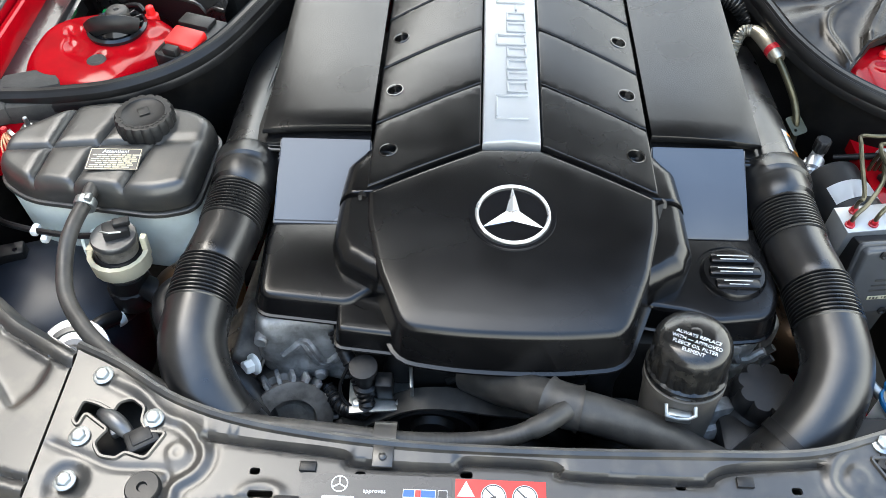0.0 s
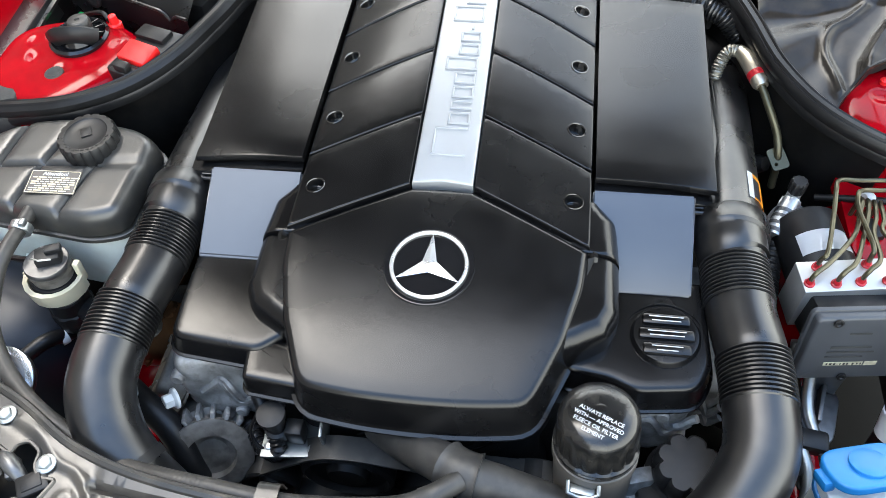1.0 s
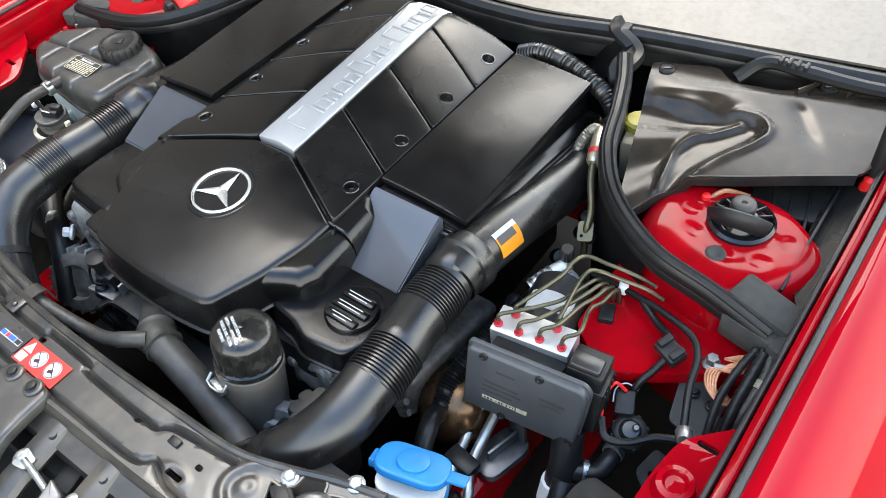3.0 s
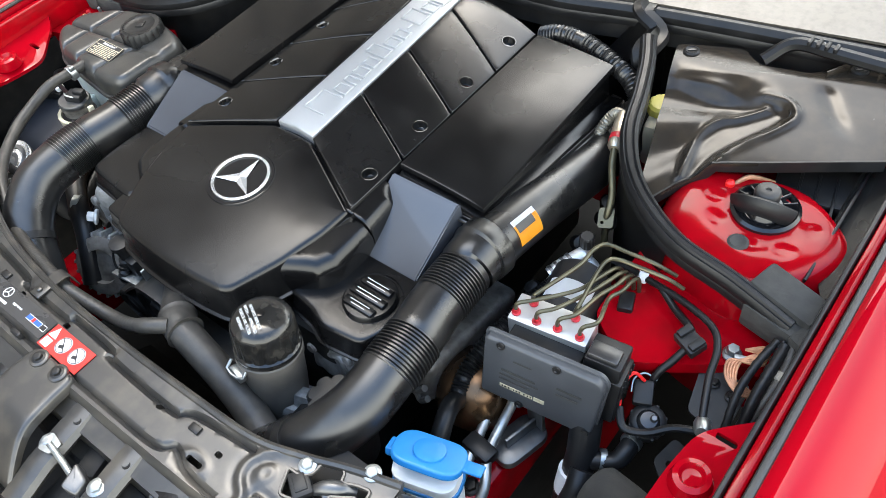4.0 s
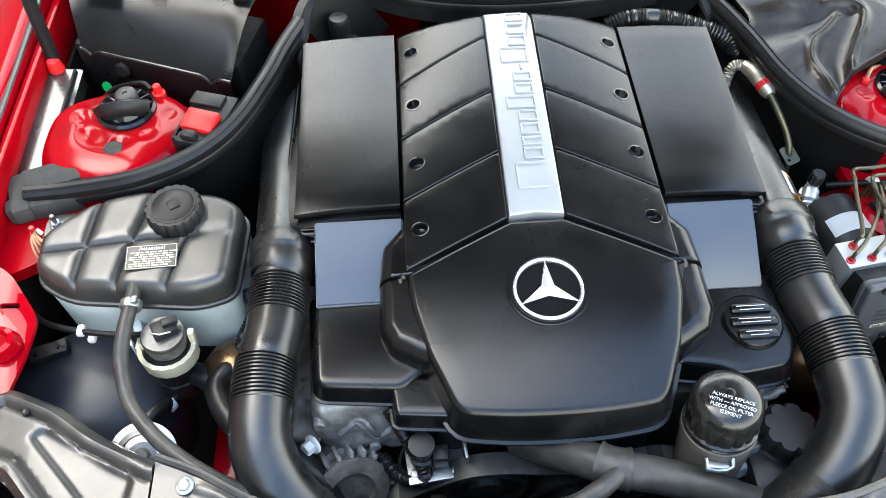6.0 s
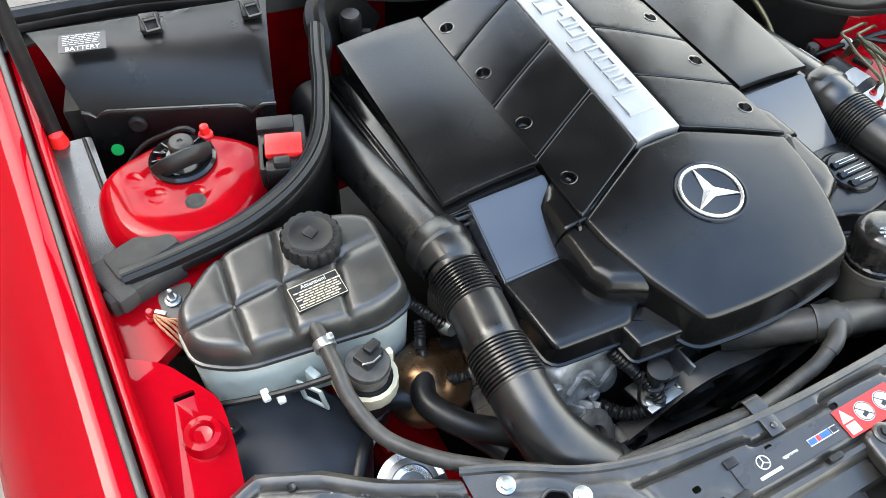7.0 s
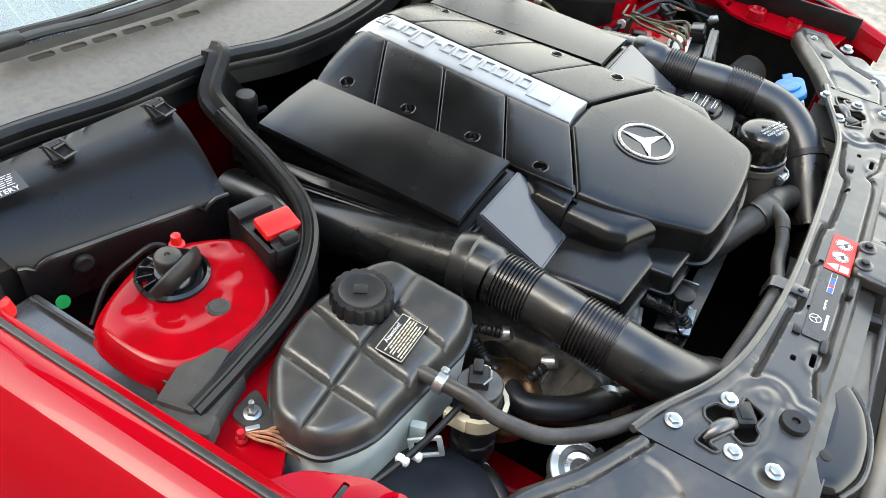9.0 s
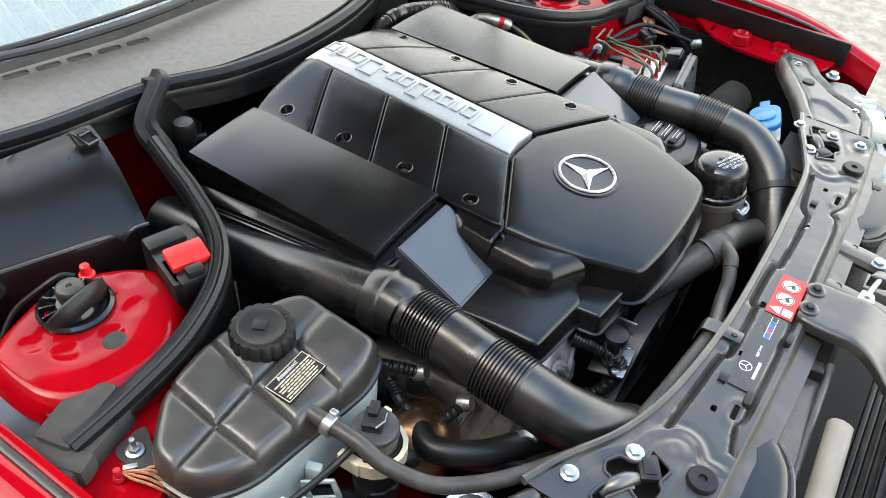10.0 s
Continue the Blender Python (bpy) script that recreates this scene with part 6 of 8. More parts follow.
bolt(eng, (-0.298, -0.118, 0.70), 0.009, 0.016, WHITE, (-0.6, -0.6, 0.3), label="white plug")

# heat-tinted manifold below the duct
for s in (-1, 1):
    mf = thing("exhaust_manifold", "heat-tinted bronze exhaust manifold shield", "manifold", "exhaust manifolds")
    bm = bmesh.new()
    lathe(bm, [(0.012, 0.055), (0.035, 0.045), (0.052, 0.02), (0.058, -0.012), (0.060, -0.03), (0.050, -0.032)], Matrix.Translation((s * (0.405 if s < 0 else 0.385), 0.0, 0.665 if s < 0 else 0.635)) @ pose(0, 0, 0, 25, s * 35, 0), 30)
    part("shield", bm, HEATED, mf)
    for dy in (-0.045, 0.045):
        bolt(mf, (s * 0.380, dy, 0.640), 0.006, 0.008, HEATED, (s * 0.6, 0, 0.8))
    bm = bmesh.new()
    sweep(bm, spline([(s * 0.40, 0.0, 0.65), (s * 0.41, 0.05, 0.62), (s * 0.40, 0.14, 0.60), (s * 0.37, 0.25, 0.58)], 6), 0.026, 16)
    part("runner", bm, HEATED, mf)

# belt drive
bd = thing("belt_drive", "black ribbed drive belt running round pulleys", "belt drive")
for x, z, r, y in ((-0.085, 0.655, 0.055, -0.165), (0.03, 0.60, 0.06, -0.165), (-0.19, 0.60, 0.035, -0.165), (0.13, 0.66, 0.04, -0.16)):
    bm = bmesh.new()
    lathe(bm, [(r * 0.96, -0.014), (r, -0.013), (r, 0.010), (r * 0.9, 0.013), (r * 0.82, 0.006), (r * 0.5, 0.004), (r * 0.42, 0.012), (r * 0.2, 0.013)], pose(x, y, z, 90, 0, 0), 34)
    part("pulley", bm, TRIM, bd)
bm = bmesh.new()
loop = spline([(-0.225, -0.163, 0.60), (-0.19, -0.163, 0.637), (-0.12, -0.163, 0.70), (-0.07, -0.163, 0.712), (0.0, -0.163, 0.70), (0.10, -0.162, 0.695), (0.150, -0.162, 0.695), (0.172, -0.162, 0.66), (0.15, -0.162, 0.62), (0.07, -0.163, 0.55), (0.0, -0.163, 0.545), (-0.12, -0.163, 0.57), (-0.20, -0.163, 0.565)], 6, True)
sweep(bm, loop + [loop[0]], 1.0, up=(0, 1, 0), shape=[(-0.002, -0.014), (0.002, -0.014), (0.002, 0.014), (-0.002, 0.014)], caps=False)
part("belt", bm, DUSTRUB, bd)
al = thing("alternator", "grey aluminium alternator with cooling slots", "alternator")
AM = pose(-0.268, -0.135, 0.630, 58, 0, 24)
bm = bmesh.new()
lathe(bm, [(0.046, -0.045), (0.050, -0.03), (0.050, 0.012), (0.043, 0.016), (0.041, 0.030), (0.030, 0.032), (0.02, 0.036), (0.01, 0.038)], AM, 40)
part("case", bm, GRIMY, al)
for k in range(20):
    bm = bmesh.new()
    a = 2 * math.pi * k / 20
    box(bm, (0.0475, 0, 0.024), (0.020, 0.0055, 0.030), 0.0016, m=AM @ Matrix.Rotation(a, 4, "Z"))
    part("fin", bm, ALU, al)
bm = bmesh.new()
lathe(bm, [(0.044, 0.034), (0.0500, 0.035), (0.0505, 0.041), (0.044, 0.044), (0.030, 0.045), (0.028, 0.036), (0.012, 0.036)], AM, 40)
part("end_ring", bm, GRIMY, al)
# vent valve and steel plate
vv = thing("vent_valve", "black electric valve on a bright steel bracket", "valve")
bm = bmesh.new()
lathe(bm, [(0.013, 0.0), (0.015, 0.004), (0.015, 0.018), (0.011, 0.02), (0.012, 0.042), (0.016, 0.044), (0.016, 0.052), (0.008, 0.054)], Matrix.Translation((-0.162, -0.148, 0.700)), 20)
box(bm, (-0.140, -0.150, 0.715), (0.02, 0.02, 0.03), 0.003)
part("body", bm, TRIM, vv)
bm = bmesh.new()
box(bm, (-0.145, -0.150, 0.692), (0.075, 0.05, 0.004), 0.001, (-12, 0, 6))
box(bm, (-0.110, -0.140, 0.71), (0.004, 0.04, 0.04), 0.001, (0, 0, 6))
part("bracket", bm, ZINC, vv, "bright steel bracket")
for x, y in ((-0.172, -0.163), (-0.122, -0.162)):
    bolt(vv, (x, y, 0.693), 0.006, 0.006)
bm = bmesh.new()
sweep(bm, spline([(-0.178, -0.14, 0.745), (-0.19, -0.155, 0.72), (-0.185, -0.165, 0.70), (-0.165, -0.17, 0.69)], 5), 0.0022, 6)
part("wire", bm, RUBBER, vv)
ct = thing("convoluted_tube", "black ribbed wiring tube by the cylinder head", "wiring tube", "wiring tubes")


part("tube", ribbed([(-0.215, -0.125, 0.66), (-0.19, -0.155, 0.665), (-0.16, -0.165, 0.70), (-0.20, -0.10, 0.75)], 0.009), RUBBER, ct)
for pts in ([(-0.385, 0.06, 0.725), (-0.40, 0.02, 0.712), (-0.385, -0.02, 0.705), (-0.352, -0.035, 0.715)], [(-0.39, 0.09, 0.74), (-0.375, 0.05, 0.745), (-0.36, 0.03, 0.735)]):
    ct2 = thing("convoluted_tube", "black ribbed wiring tube by the cylinder head", "wiring tube", "wiring tubes")
    part("tube", ribbed(pts, 0.0075), RUBBER, ct2)
    bm = bmesh.new()
    lathe(bm, [(0.010, -0.008), (0.011, 0.0), (0.009, 0.01)], Matrix.Translation(pts[-1]) @ pose(0, 0, 0, 60, 30, 0), 14)
    part("clip", bm, ZINC, ct2)

# coolant hoses in front
hs = thing("radiator_hose", "thick grey-black coolant hose with a plastic tee", "hose", "hoses")
bm = bmesh.new()
sweep(bm, spline([(-0.045, -0.135, 0.725), (-0.01, -0.160, 0.742), (0.03, -0.185, 0.765), (0.060, -0.200, 0.772), (0.10, -0.206, 0.763), (0.15, -0.212, 0.742), (0.20, -0.222, 0.715), (0.25, -0.238, 0.695), (0.30, -0.27, 0.66)], 8), 0.0215, 22)
part("tube", bm, DUSTRUB, hs)
bm = bmesh.new()
ax = [(0.040, -0.190, 0.768), (0.056, -0.198, 0.7715), (0.072, -0.2015, 0.771)]
sweep(bm, spline(ax, 4), lambda t: 0.0240 + (0.002 if t < 0.12 or t > 0.88 else 0), 24)
sweep(bm, spline([(0.056, -0.210, 0.785), (0.035, -0.226, 0.787), (0.02, -0.232, 0.782)], 4), 0.011, 12)
part("tee", bm, DUSTRUB, hs, "dark plastic hose tee")
vh = thing("vent_hose", "slim dark grey hose clipped to the front panel", "hose", "hoses")
part("tube", ribbed([(0.03, -0.228, 0.785), (0.0, -0.238, 0.777), (-0.04, -0.243, 0.772), (-0.09, -0.250, 0.782), (-0.125, -0.2525, 0.790), (-0.19, -0.246, 0.789), (-0.25, -0.238, 0.782), (-0.33, -0.222, 0.765), (-0.36, -0.2, 0.74)], 0.0098, 0.005, 12, 0.02), DUSTRUB, vh)
bm = bmesh.new()
sweep(bm, spline([(-0.125, -0.236, 0.780), (-0.125, -0.240, 0.802), (-0.125, -0.254, 0.806), (-0.125, -0.268, 0.806)], 5), 1.0, up=(1, 0, 0), shape=[(-0.001, -0.011), (0.001, -0.011), (0.001, 0.011), (-0.001, 0.011)])
box(bm, (-0.125, -0.276, 0.806), (0.020, 0.026, 0.003), 0.001)
lathe(bm, [(0.004, 0.806), (0.004, 0.810), (0.002, 0.811)], Matrix.Translation((-0.125, -0.279, 0)), 10)
part("clip", bm, PANEL, vh, "dark sheet steel hose clip")

# oil filter
GLOSSDUST = mat("dusty_glossy_black_cap", (0.010, 0.010, 0.010), 0.16, var=0.3, scale=30, bump=0.05, dirt=(0.10, 0.09, 0.075), dirt_amt=0.25)
FILTERBODY = mat("dusty_grey_black_plastic", (0.095, 0.086, 0.074), 0.5, var=0.3, scale=25, grain=600, bump=0.15, dirt=(0.14, 0.125, 0.10), dirt_amt=0.4)
of = thing("oil_filter_housing", "black oil filter housing with screw cap and white print", "oil filter", at=(0.188, -0.172, 0.68))
ax = (Vector((0.185, -0.146, 0.846)) - Vector((0.188, -0.171, 0.69))).normalized()
OM = Matrix.Translation((0.188, -0.171, 0.68)) @ Vector((0, 0, 1)).rotation_difference(ax).to_matrix().to_4x4()
bm = bmesh.new()
lathe(bm, [(0.034, -0.03), (0.038, 0.0), (0.0405, 0.04), (0.0415, 0.085), (0.0435, 0.087), (0.0435, 0.098), (0.040, 0.10)], OM, 44)
part("body", bm, FILTERBODY, of)
bm = bmesh.new()
lathe(bm, [(0.0415, 0.099), (0.043, 0.101), (0.043, 0.108), (0.041, 0.110), (0.0408, 0.138), (0.0398, 0.146), (0.037, 0.1525), (0.030, 0.157), (0.018, 0.159), (0.008, 0.1595)], OM, 64, 16, 0.0018, 3, 4)
fcap = part("cap", bm, GLOSSDUST, of, "domed black screw cap")
bm = bmesh.new()
lathe(bm, [(0.006, 0.157), (0.006, 0.161), (0.004, 0.1615)], OM, 12)
part("centre_nub", bm, COVER, fcap)
TXT = OM @ Matrix.Translation((-0.003, -0.016, 0.1580)) @ pose(0, 0, 0, 8, 0, -26)
for i, line in enumerate(("ALWAYS REPLACE", "WITH — APPROVED", "FLEECE OIL FILTER", "ELEMENT")):
    lettering("print", line, 0.0056, TXT @ Matrix.Translation((0, 0.0095 - 0.0066 * i, 0.0016 - 0.0000 * i)) @ pose(0, 0, 0, 3 + 7 * i * 0.5, 0, 0), FADED, fcap, 0.0003)
bm = bmesh.new()
box(bm, (-0.012, -0.045, 0.080), (0.026, 0.010, 0.012), 0.002, (0, 0, -10), m=OM)
sweep(bm, [OM @ Vector(p) for p in ((-0.026, -0.040, 0.094), (-0.026, -0.049, 0.086), (-0.016, -0.052, 0.084), (-0.004, -0.052, 0.084), (0.004, -0.049, 0.086), (0.004, -0.040, 0.094))], 0.0022, 8)
part("clip", bm, ZINC, of, "small wire clip")
bm = bmesh.new()
box(bm, (0.215, -0.168, 0.688), (0.06, 0.05, 0.02), 0.005, (-15, 10, 20))
box(bm, (0.245, -0.160, 0.70), (0.05, 0.02, 0.03), 0.004, (-15, 10, 20))
part("base", bm, ALU, of, "bare aluminium base")
ps = thing("power_steering_reservoir", "black steering fluid reservoir with lobed cap", "reservoir", at=(0.285, -0.152, 0.66))
bm = bmesh.new()
lathe(bm, [(0.036, 0.60), (0.040, 0.64), (0.040, 0.705), (0.03, 0.715), (0.02, 0.72)], Matrix.Translation((0.284, -0.152, 0)), 26)
part("tank", bm, TRIM, ps)
bm = bmesh.new()
lathe(bm, [(0.034, 0.718), (0.035, 0.724), (0.035, 0.738), (0.031, 0.744), (0.012, 0.745)], Matrix.Translation((0.284, -0.152, 0)), 48, 8, 0.006, 1, 3)
part("cap", bm, TRIM, ps)
bm = bmesh.new()
box(bm, (0.27, -0.19, 0.66), (0.07, 0.05, 0.10), 0.008)
part("bracket", bm, TRIM, ps)

# ---- brake unit side ----
ab = thing("brake_unit", "aluminium brake hydraulic unit with black control module", "brake unit", at=(0.46, 0.07, 0.66))
BM_ = Matrix.Translation((0.461, 0.074, 0.744)) @ pose(0, 0, 0, 0, 0, 8.5)
bm = bmesh.new()
box(bm, (0, 0, 0), (0.104, 0.042, 0.072), 0.0015, m=BM_)
part("valve_block", bm, mat("machined_aluminium", (0.50, 0.50, 0.49), 0.45, metal=0.7, var=0.1, scale=30, grain=1200, bump=0.1), ab, "machined silver aluminium block")
MODULE = mat("dark_grey_module_plastic", (0.048, 0.051, 0.056), 0.42, var=0.15, scale=20, grain=900, bump=0.1)
U = Vector((0.155, 0.024, -0.008)).normalized()
W = Vector((0.0, 0.020, 0.100))
W = (W - U * W.dot(U)).normalized()
Nn = W.cross(U)          # towards the rear
if Nn.y < 0:
    Nn = -Nn
Mx = Matrix((U, Nn, W)).transposed().to_4x4()
EMx = Matrix.Translation(Vector((0.489, 0.0000, 0.748)) + Nn * 0.016) @ Mx
bm = bmesh.new()
q = rounded([(-0.076, -0.052), (0.073, -0.052), (0.077, 0.040), (0.068, 0.050), (-0.073, 0.050), (-0.077, 0.046)], 0.006)
slab(bm, q, 0.016, -0.001, 0.004, 3, rings=1, m=EMx @ pose(0, 0, 0, 90, 0, 0))
q2 = rounded([(-0.079, -0.054), (0.076, -0.054), (0.080, 0.042), (0.070, 0.053), (-0.076, 0.053), (-0.080, 0.048)], 0.006)
slab(bm, q2, 0.006, 0.001, 0.002, 2, rings=1, m=EMx @ pose(0, 0, 0, 90, 0, 0))
mod = part("control_module", bm, MODULE, ab, "black plastic control module")
for px, pz in ((-0.054, 0.044), (0.018, 0.044), (-0.022, -0.047), (0.066, -0.044)):
    bm = bmesh.new()
    lathe(bm, [(0.0055, 0), (0.0055, 0.002), (0.0032, 0.0025), (0.002, 0.001)], EMx @ Matrix.Translation((px, -0.0165, pz)) @ pose(0, 0, 0, 90, 0, 0), 12)
    part("screw", bm, TRIM, mod)
random.seed(9)
for row, (pz, x0, x1, hh) in enumerate(((0.004, -0.05, -0.005, 0.003), (-0.004, -0.052, 0.0, 0.002), (-0.012, -0.052, -0.01, 0.002), (0.012, 0.022, 0.054, 0.003), (0.002, 0.022, 0.050, 0.003), (0.026, -0.036, -0.012, 0.002))):
    bm = bmesh.new()
    box(bm, ((x0 + x1) / 2, -0.0168, pz), (x1 - x0, 0.0006, hh), 0, m=EMx)
    part("print_bar", bm, FOAM, mod)
for x, w, hh in ((-0.028, 0.044, 0.0052), (0.003, 0.014, 0.0062)):
    bm = bmesh.new()
    box(bm, (x, -0.0168, -0.024), (w, 0.0006, hh), 0, m=EMx)
    part("print_bar", bm, YELLOWED, mod, "yellowed printed label")
for k in range(9):
    bm = bmesh.new()
    box(bm, (-0.046 + 0.0048 * k + random.uniform(-0.001, 0.001), -0.0172, -0.024), (random.uniform(0.0012, 0.003), 0.0004, 0.003), 0, m=EMx)
    part("ink_mark", bm, FOAM, mod)
bm = bmesh.new()
box(bm, (0.062, 0.034, 0.034), (0.046, 0.046, 0.036), 0.003, m=EMx)
plug = part("plug", bm, TRIM, ab, "black cable plug")
bm = bmesh.new()
box(bm, (0.060, 0.026, 0.054), (0.038, 0.026, 0.010), 0.003, m=EMx)
part("lock_bar", bm, LIDBLACK, plug)
bm = bmesh.new()
box(bm, (0.080, 0.034, -0.006), (0.020, 0.050, 0.070), 0.003, m=EMx)
part("side_plug", bm, TRIM, ab, "black cable plug")
bm = bmesh.new()
box(bm, (-0.012, 0.030, 0.002), (0.096, 0.044, 0.060), 0.004, m=EMx)
part("coil_cover", bm, TRIM, ab, "dull black coil cover")
for k in range(5):
    bm = bmesh.new()
    box(bm, (0.0905, 0.014 + 0.010 * k, -0.006), (0.003, 0.003, 0.064), 0.001, m=EMx)
    part("plug_rib", bm, TRIM, ab)
bm = bmesh.new()
lathe(bm, [(0.036, -0.045), (0.041, -0.040), (0.041, 0.035), (0.036, 0.045), (0.02, 0.047)], Matrix.Translation((0.448, 0.138, 0.732)) @ pose(0, 0, 0, 90, 0, 10), 34)
mot = part("pump_motor", bm, TRIM, ab, "black pump motor")
bm = bmesh.new()
rows = []
for j in range(2):
    rows.append([bm.verts.new(Matrix.Translation((0.448, 0.138, 0.732)) @ pose(0, 0, 0, 90, 0, 10) @ Vector((0.0416 * math.cos(a), 0.0416 * math.sin(a), -0.006 + 0.030 * j))) for a in [math.radians(45 + 9 * k) for k in range(11)]])
for k in range(10):
    bm.faces.new((rows[0][k], rows[0][k + 1], rows[1][k + 1], rows[1][k]))
bmesh.ops.solidify(bm, geom=bm.faces[:], thickness=-0.0006)
part("motor_label", bm, PAPER, mot, "white type label")
# brake pipes
for i, (fx, fy) in enumerate([(0.418, 0.058), (0.447, 0.060), (0.474, 0.065), (0.503, 0.069), (0.429, 0.081), (0.484, 0.090)]):
    p = Vector((fx, fy, 0.780))
    bm = bmesh.new()
    lathe(bm, [(0.0060, -0.001), (0.0060, 0.002), (0.0046, 0.0028), (0.0044, 0.006), (0.0034, 0.008)], Matrix.Translation(p), 14)
    part("pipe_nut", bm, NUTRED, ab, "red marked pipe nut")
    k = i if i < 4 else i - 4
    if i == 4:          # rear pair runs on along the seal
        pts = [p, p + Vector((0, 0, 0.016)), p + Vector((0.006, 0.006, 0.024)), (0.452, 0.150, 0.800), (0.456, 0.176, 0.806), (0.464, 0.196, 0.802), (0.490, 0.202, 0.797), (0.525, 0.206, 0.795), (0.555, 0.214, 0.780)]
    elif i == 5:
        pts = [p, p + Vector((0, 0, 0.016)), p + Vector((0.001, 0.010, 0.024)), (0.478, 0.150, 0.804), (0.480, 0.172, 0.806), (0.490, 0.184, 0.800), (0.512, 0.190, 0.795), (0.548, 0.198, 0.788), (0.57, 0.204, 0.775)]
    else:
        pts = [p, p + Vector((0, 0, 0.013)), p + Vector((0.004, 0.003, 0.020 + 0.001 * k)), p + Vector((0.020 - 0.002 * k, 0.018, 0.021 + 0.001 * k)), (0.470 + 0.012 * k, 0.118 + 0.004 * k, 0.797 - 0.002 * k), (0.482 + 0.010 * k, 0.152, 0.796 - 0.003 * k), (0.490 + 0.008 * k, 0.176, 0.792 - 0.003 * k), (0.493 + 0.008 * k, 0.188, 0.770), (0.493 + 0.008 * k, 0.192, 0.70)]
    bm = bmesh.new()
    sweep(bm, spline(pts, 7), 0.0028, 8)
    part("brake_pipe", bm, OLIVE, ab, "olive steel brake pipe")
bm = bmesh.new()
box(bm, (0.513, 0.165, 0.745), (0.02, 0.03, 0.02), 0.003, (0, 0, 20))
part("pipe_holder", bm, TRIM, ab)

# refrigerant line
BRIGHTALU = mat("bright_aluminium", (0.62, 0.63, 0.63), 0.38, metal=0.75, var=0.15, scale=60, grain=500, bump=0.2)
ac = thing("refrigerant_line", "aluminium refrigerant line with black capped service port", "pipe", "pipes")
BRAID = mat("braided_steel", (0.30, 0.28, 0.23), 0.42, metal=0.75, var=0.3, scale=150, grain=900, bump=0.3)
BRPTS = [(0.335, 0.365, 0.74), (0.338, 0.395, 0.785), (0.350, 0.412, 0.808), (0.366, 0.406, 0.815)]
part("braided_hose", ribbed(BRPTS, 0.0085, 0.0042, 12, 0.09), BRAID, ac, "braided metal hose")
bm = bmesh.new()
sweep(bm, [(0.364, 0.408, 0.814), (0.372, 0.392, 0.815), (0.386, 0.350, 0.811), (0.388, 0.344, 0.810)], [0.009, 0.0115, 0.0115, 0.008], 14)
part("crimp", bm, mat("anodised_fitting", (0.55, 0.50, 0.40), 0.35, metal=0.9, var=0.15, scale=50), ac, "crimped metal sleeve")
bm = bmesh.new()
sweep(bm, [(0.3805, 0.3665, 0.8126), (0.3835, 0.3575, 0.8118)], 0.0119, 16)
part("red_band", bm, NUTRED, ac)
bm = bmesh.new()
sweep(bm, spline([(0.387, 0.346, 0.810), (0.396, 0.325, 0.798), (0.412, 0.300, 0.770), (0.417, 0.279, 0.745), (0.42, 0.270, 0.70)], 6), 0.0052, 10)
part("pipe", bm, OLIVE, ac)
bm = bmesh.new()
q = rounded([(-0.011, -0.015), (0.011, -0.015), (0.011, 0.015), (-0.011, 0.015)], 0.005)
plate(bm, q, [disc2d(0.005, 0.007, 0.003, 8), disc2d(-0.005, -0.007, 0.0025, 8)], 0, 0.003, Matrix.Translation((0.417, 0.277, 0.748)) @ pose(0, 0, 0, 25, -10, 20))
part("bracket", bm, OLIVE, ac, "perforated steel bracket")
bm = bmesh.new()
sweep(bm, spline([(0.395, 0.150, 0.665), (0.400, 0.172, 0.700), (0.412, 0.195, 0.722), (0.428, 0.208, 0.728), (0.445, 0.205, 0.715), (0.455, 0.19, 0.69)], 6), 0.011, 12)
lathe(bm, [(0.012, 0), (0.012, 0.012), (0.009, 0.014), (0.008, 0.022)], Matrix.Translation((0.424, 0.209, 0.728)), 6)
sweep(bm, spline([(0.398, 0.165, 0.690), (0.404, 0.180, 0.708)], 4), 0.0145, 14)
sweep(bm, spline([(0.402, 0.158, 0.735), (0.410, 0.175, 0.742), (0.420, 0.194, 0.746), (0.426, 0.205, 0.748)], 6), 0.0115, 16)
lathe(bm, [(0.0095, 0), (0.0095, 0.016), (0.008, 0.018)], Matrix.Translation((0.427, 0.210, 0.745)), 6)
fit_ = part("fitting", bm, BRIGHTALU, ac)
for k in range(4):
    p, q = Vector((0.403 + 0.004 * k, 0.160 + 0.0085 * k, 0.736 + 0.0026 * k)), Vector((0.405 + 0.004 * k, 0.1642 + 0.0085 * k, 0.7373 + 0.0026 * k))
    bm = bmesh.new()
    sweep(bm, [p, q], 0.0128, 16)
    part("crimp_ring", bm, DULLSTEEL, fit_)
bm = bmesh.new()
lathe(bm, [(0.009, 0), (0.0105, 0.002), (0.0105, 0.018), (0.008, 0.020)], Matrix.Translation((0.427, 0.210, 0.762)), 30, 10, 0.002, 1, 2)
part("service_cap", bm, TRIM, ac, "black service port cap")
ac2 = thing("braided_hose", "black braided hose beside the brake unit", "hose", "hoses")
part("tube", ribbed([(0.408, 0.165, 0.715), (0.396, 0.11, 0.715), (0.386, 0.05, 0.708), (0.378, 0.0, 0.690), (0.385, -0.04, 0.672)], 0.0125, 0.005, 12), RUBBER, ac2)
bm = bmesh.new()
sweep(bm, spline([(0.385, -0.035, 0.668), (0.392, -0.06, 0.690), (0.400, -0.085, 0.690), (0.41, -0.12, 0.665)], 6), 0.013, 12)
part("elbow", bm, RUBBER, ac2)
cn = thing("plug_connectors", "row of dark plug connectors beside the cylinder head", "connectors")
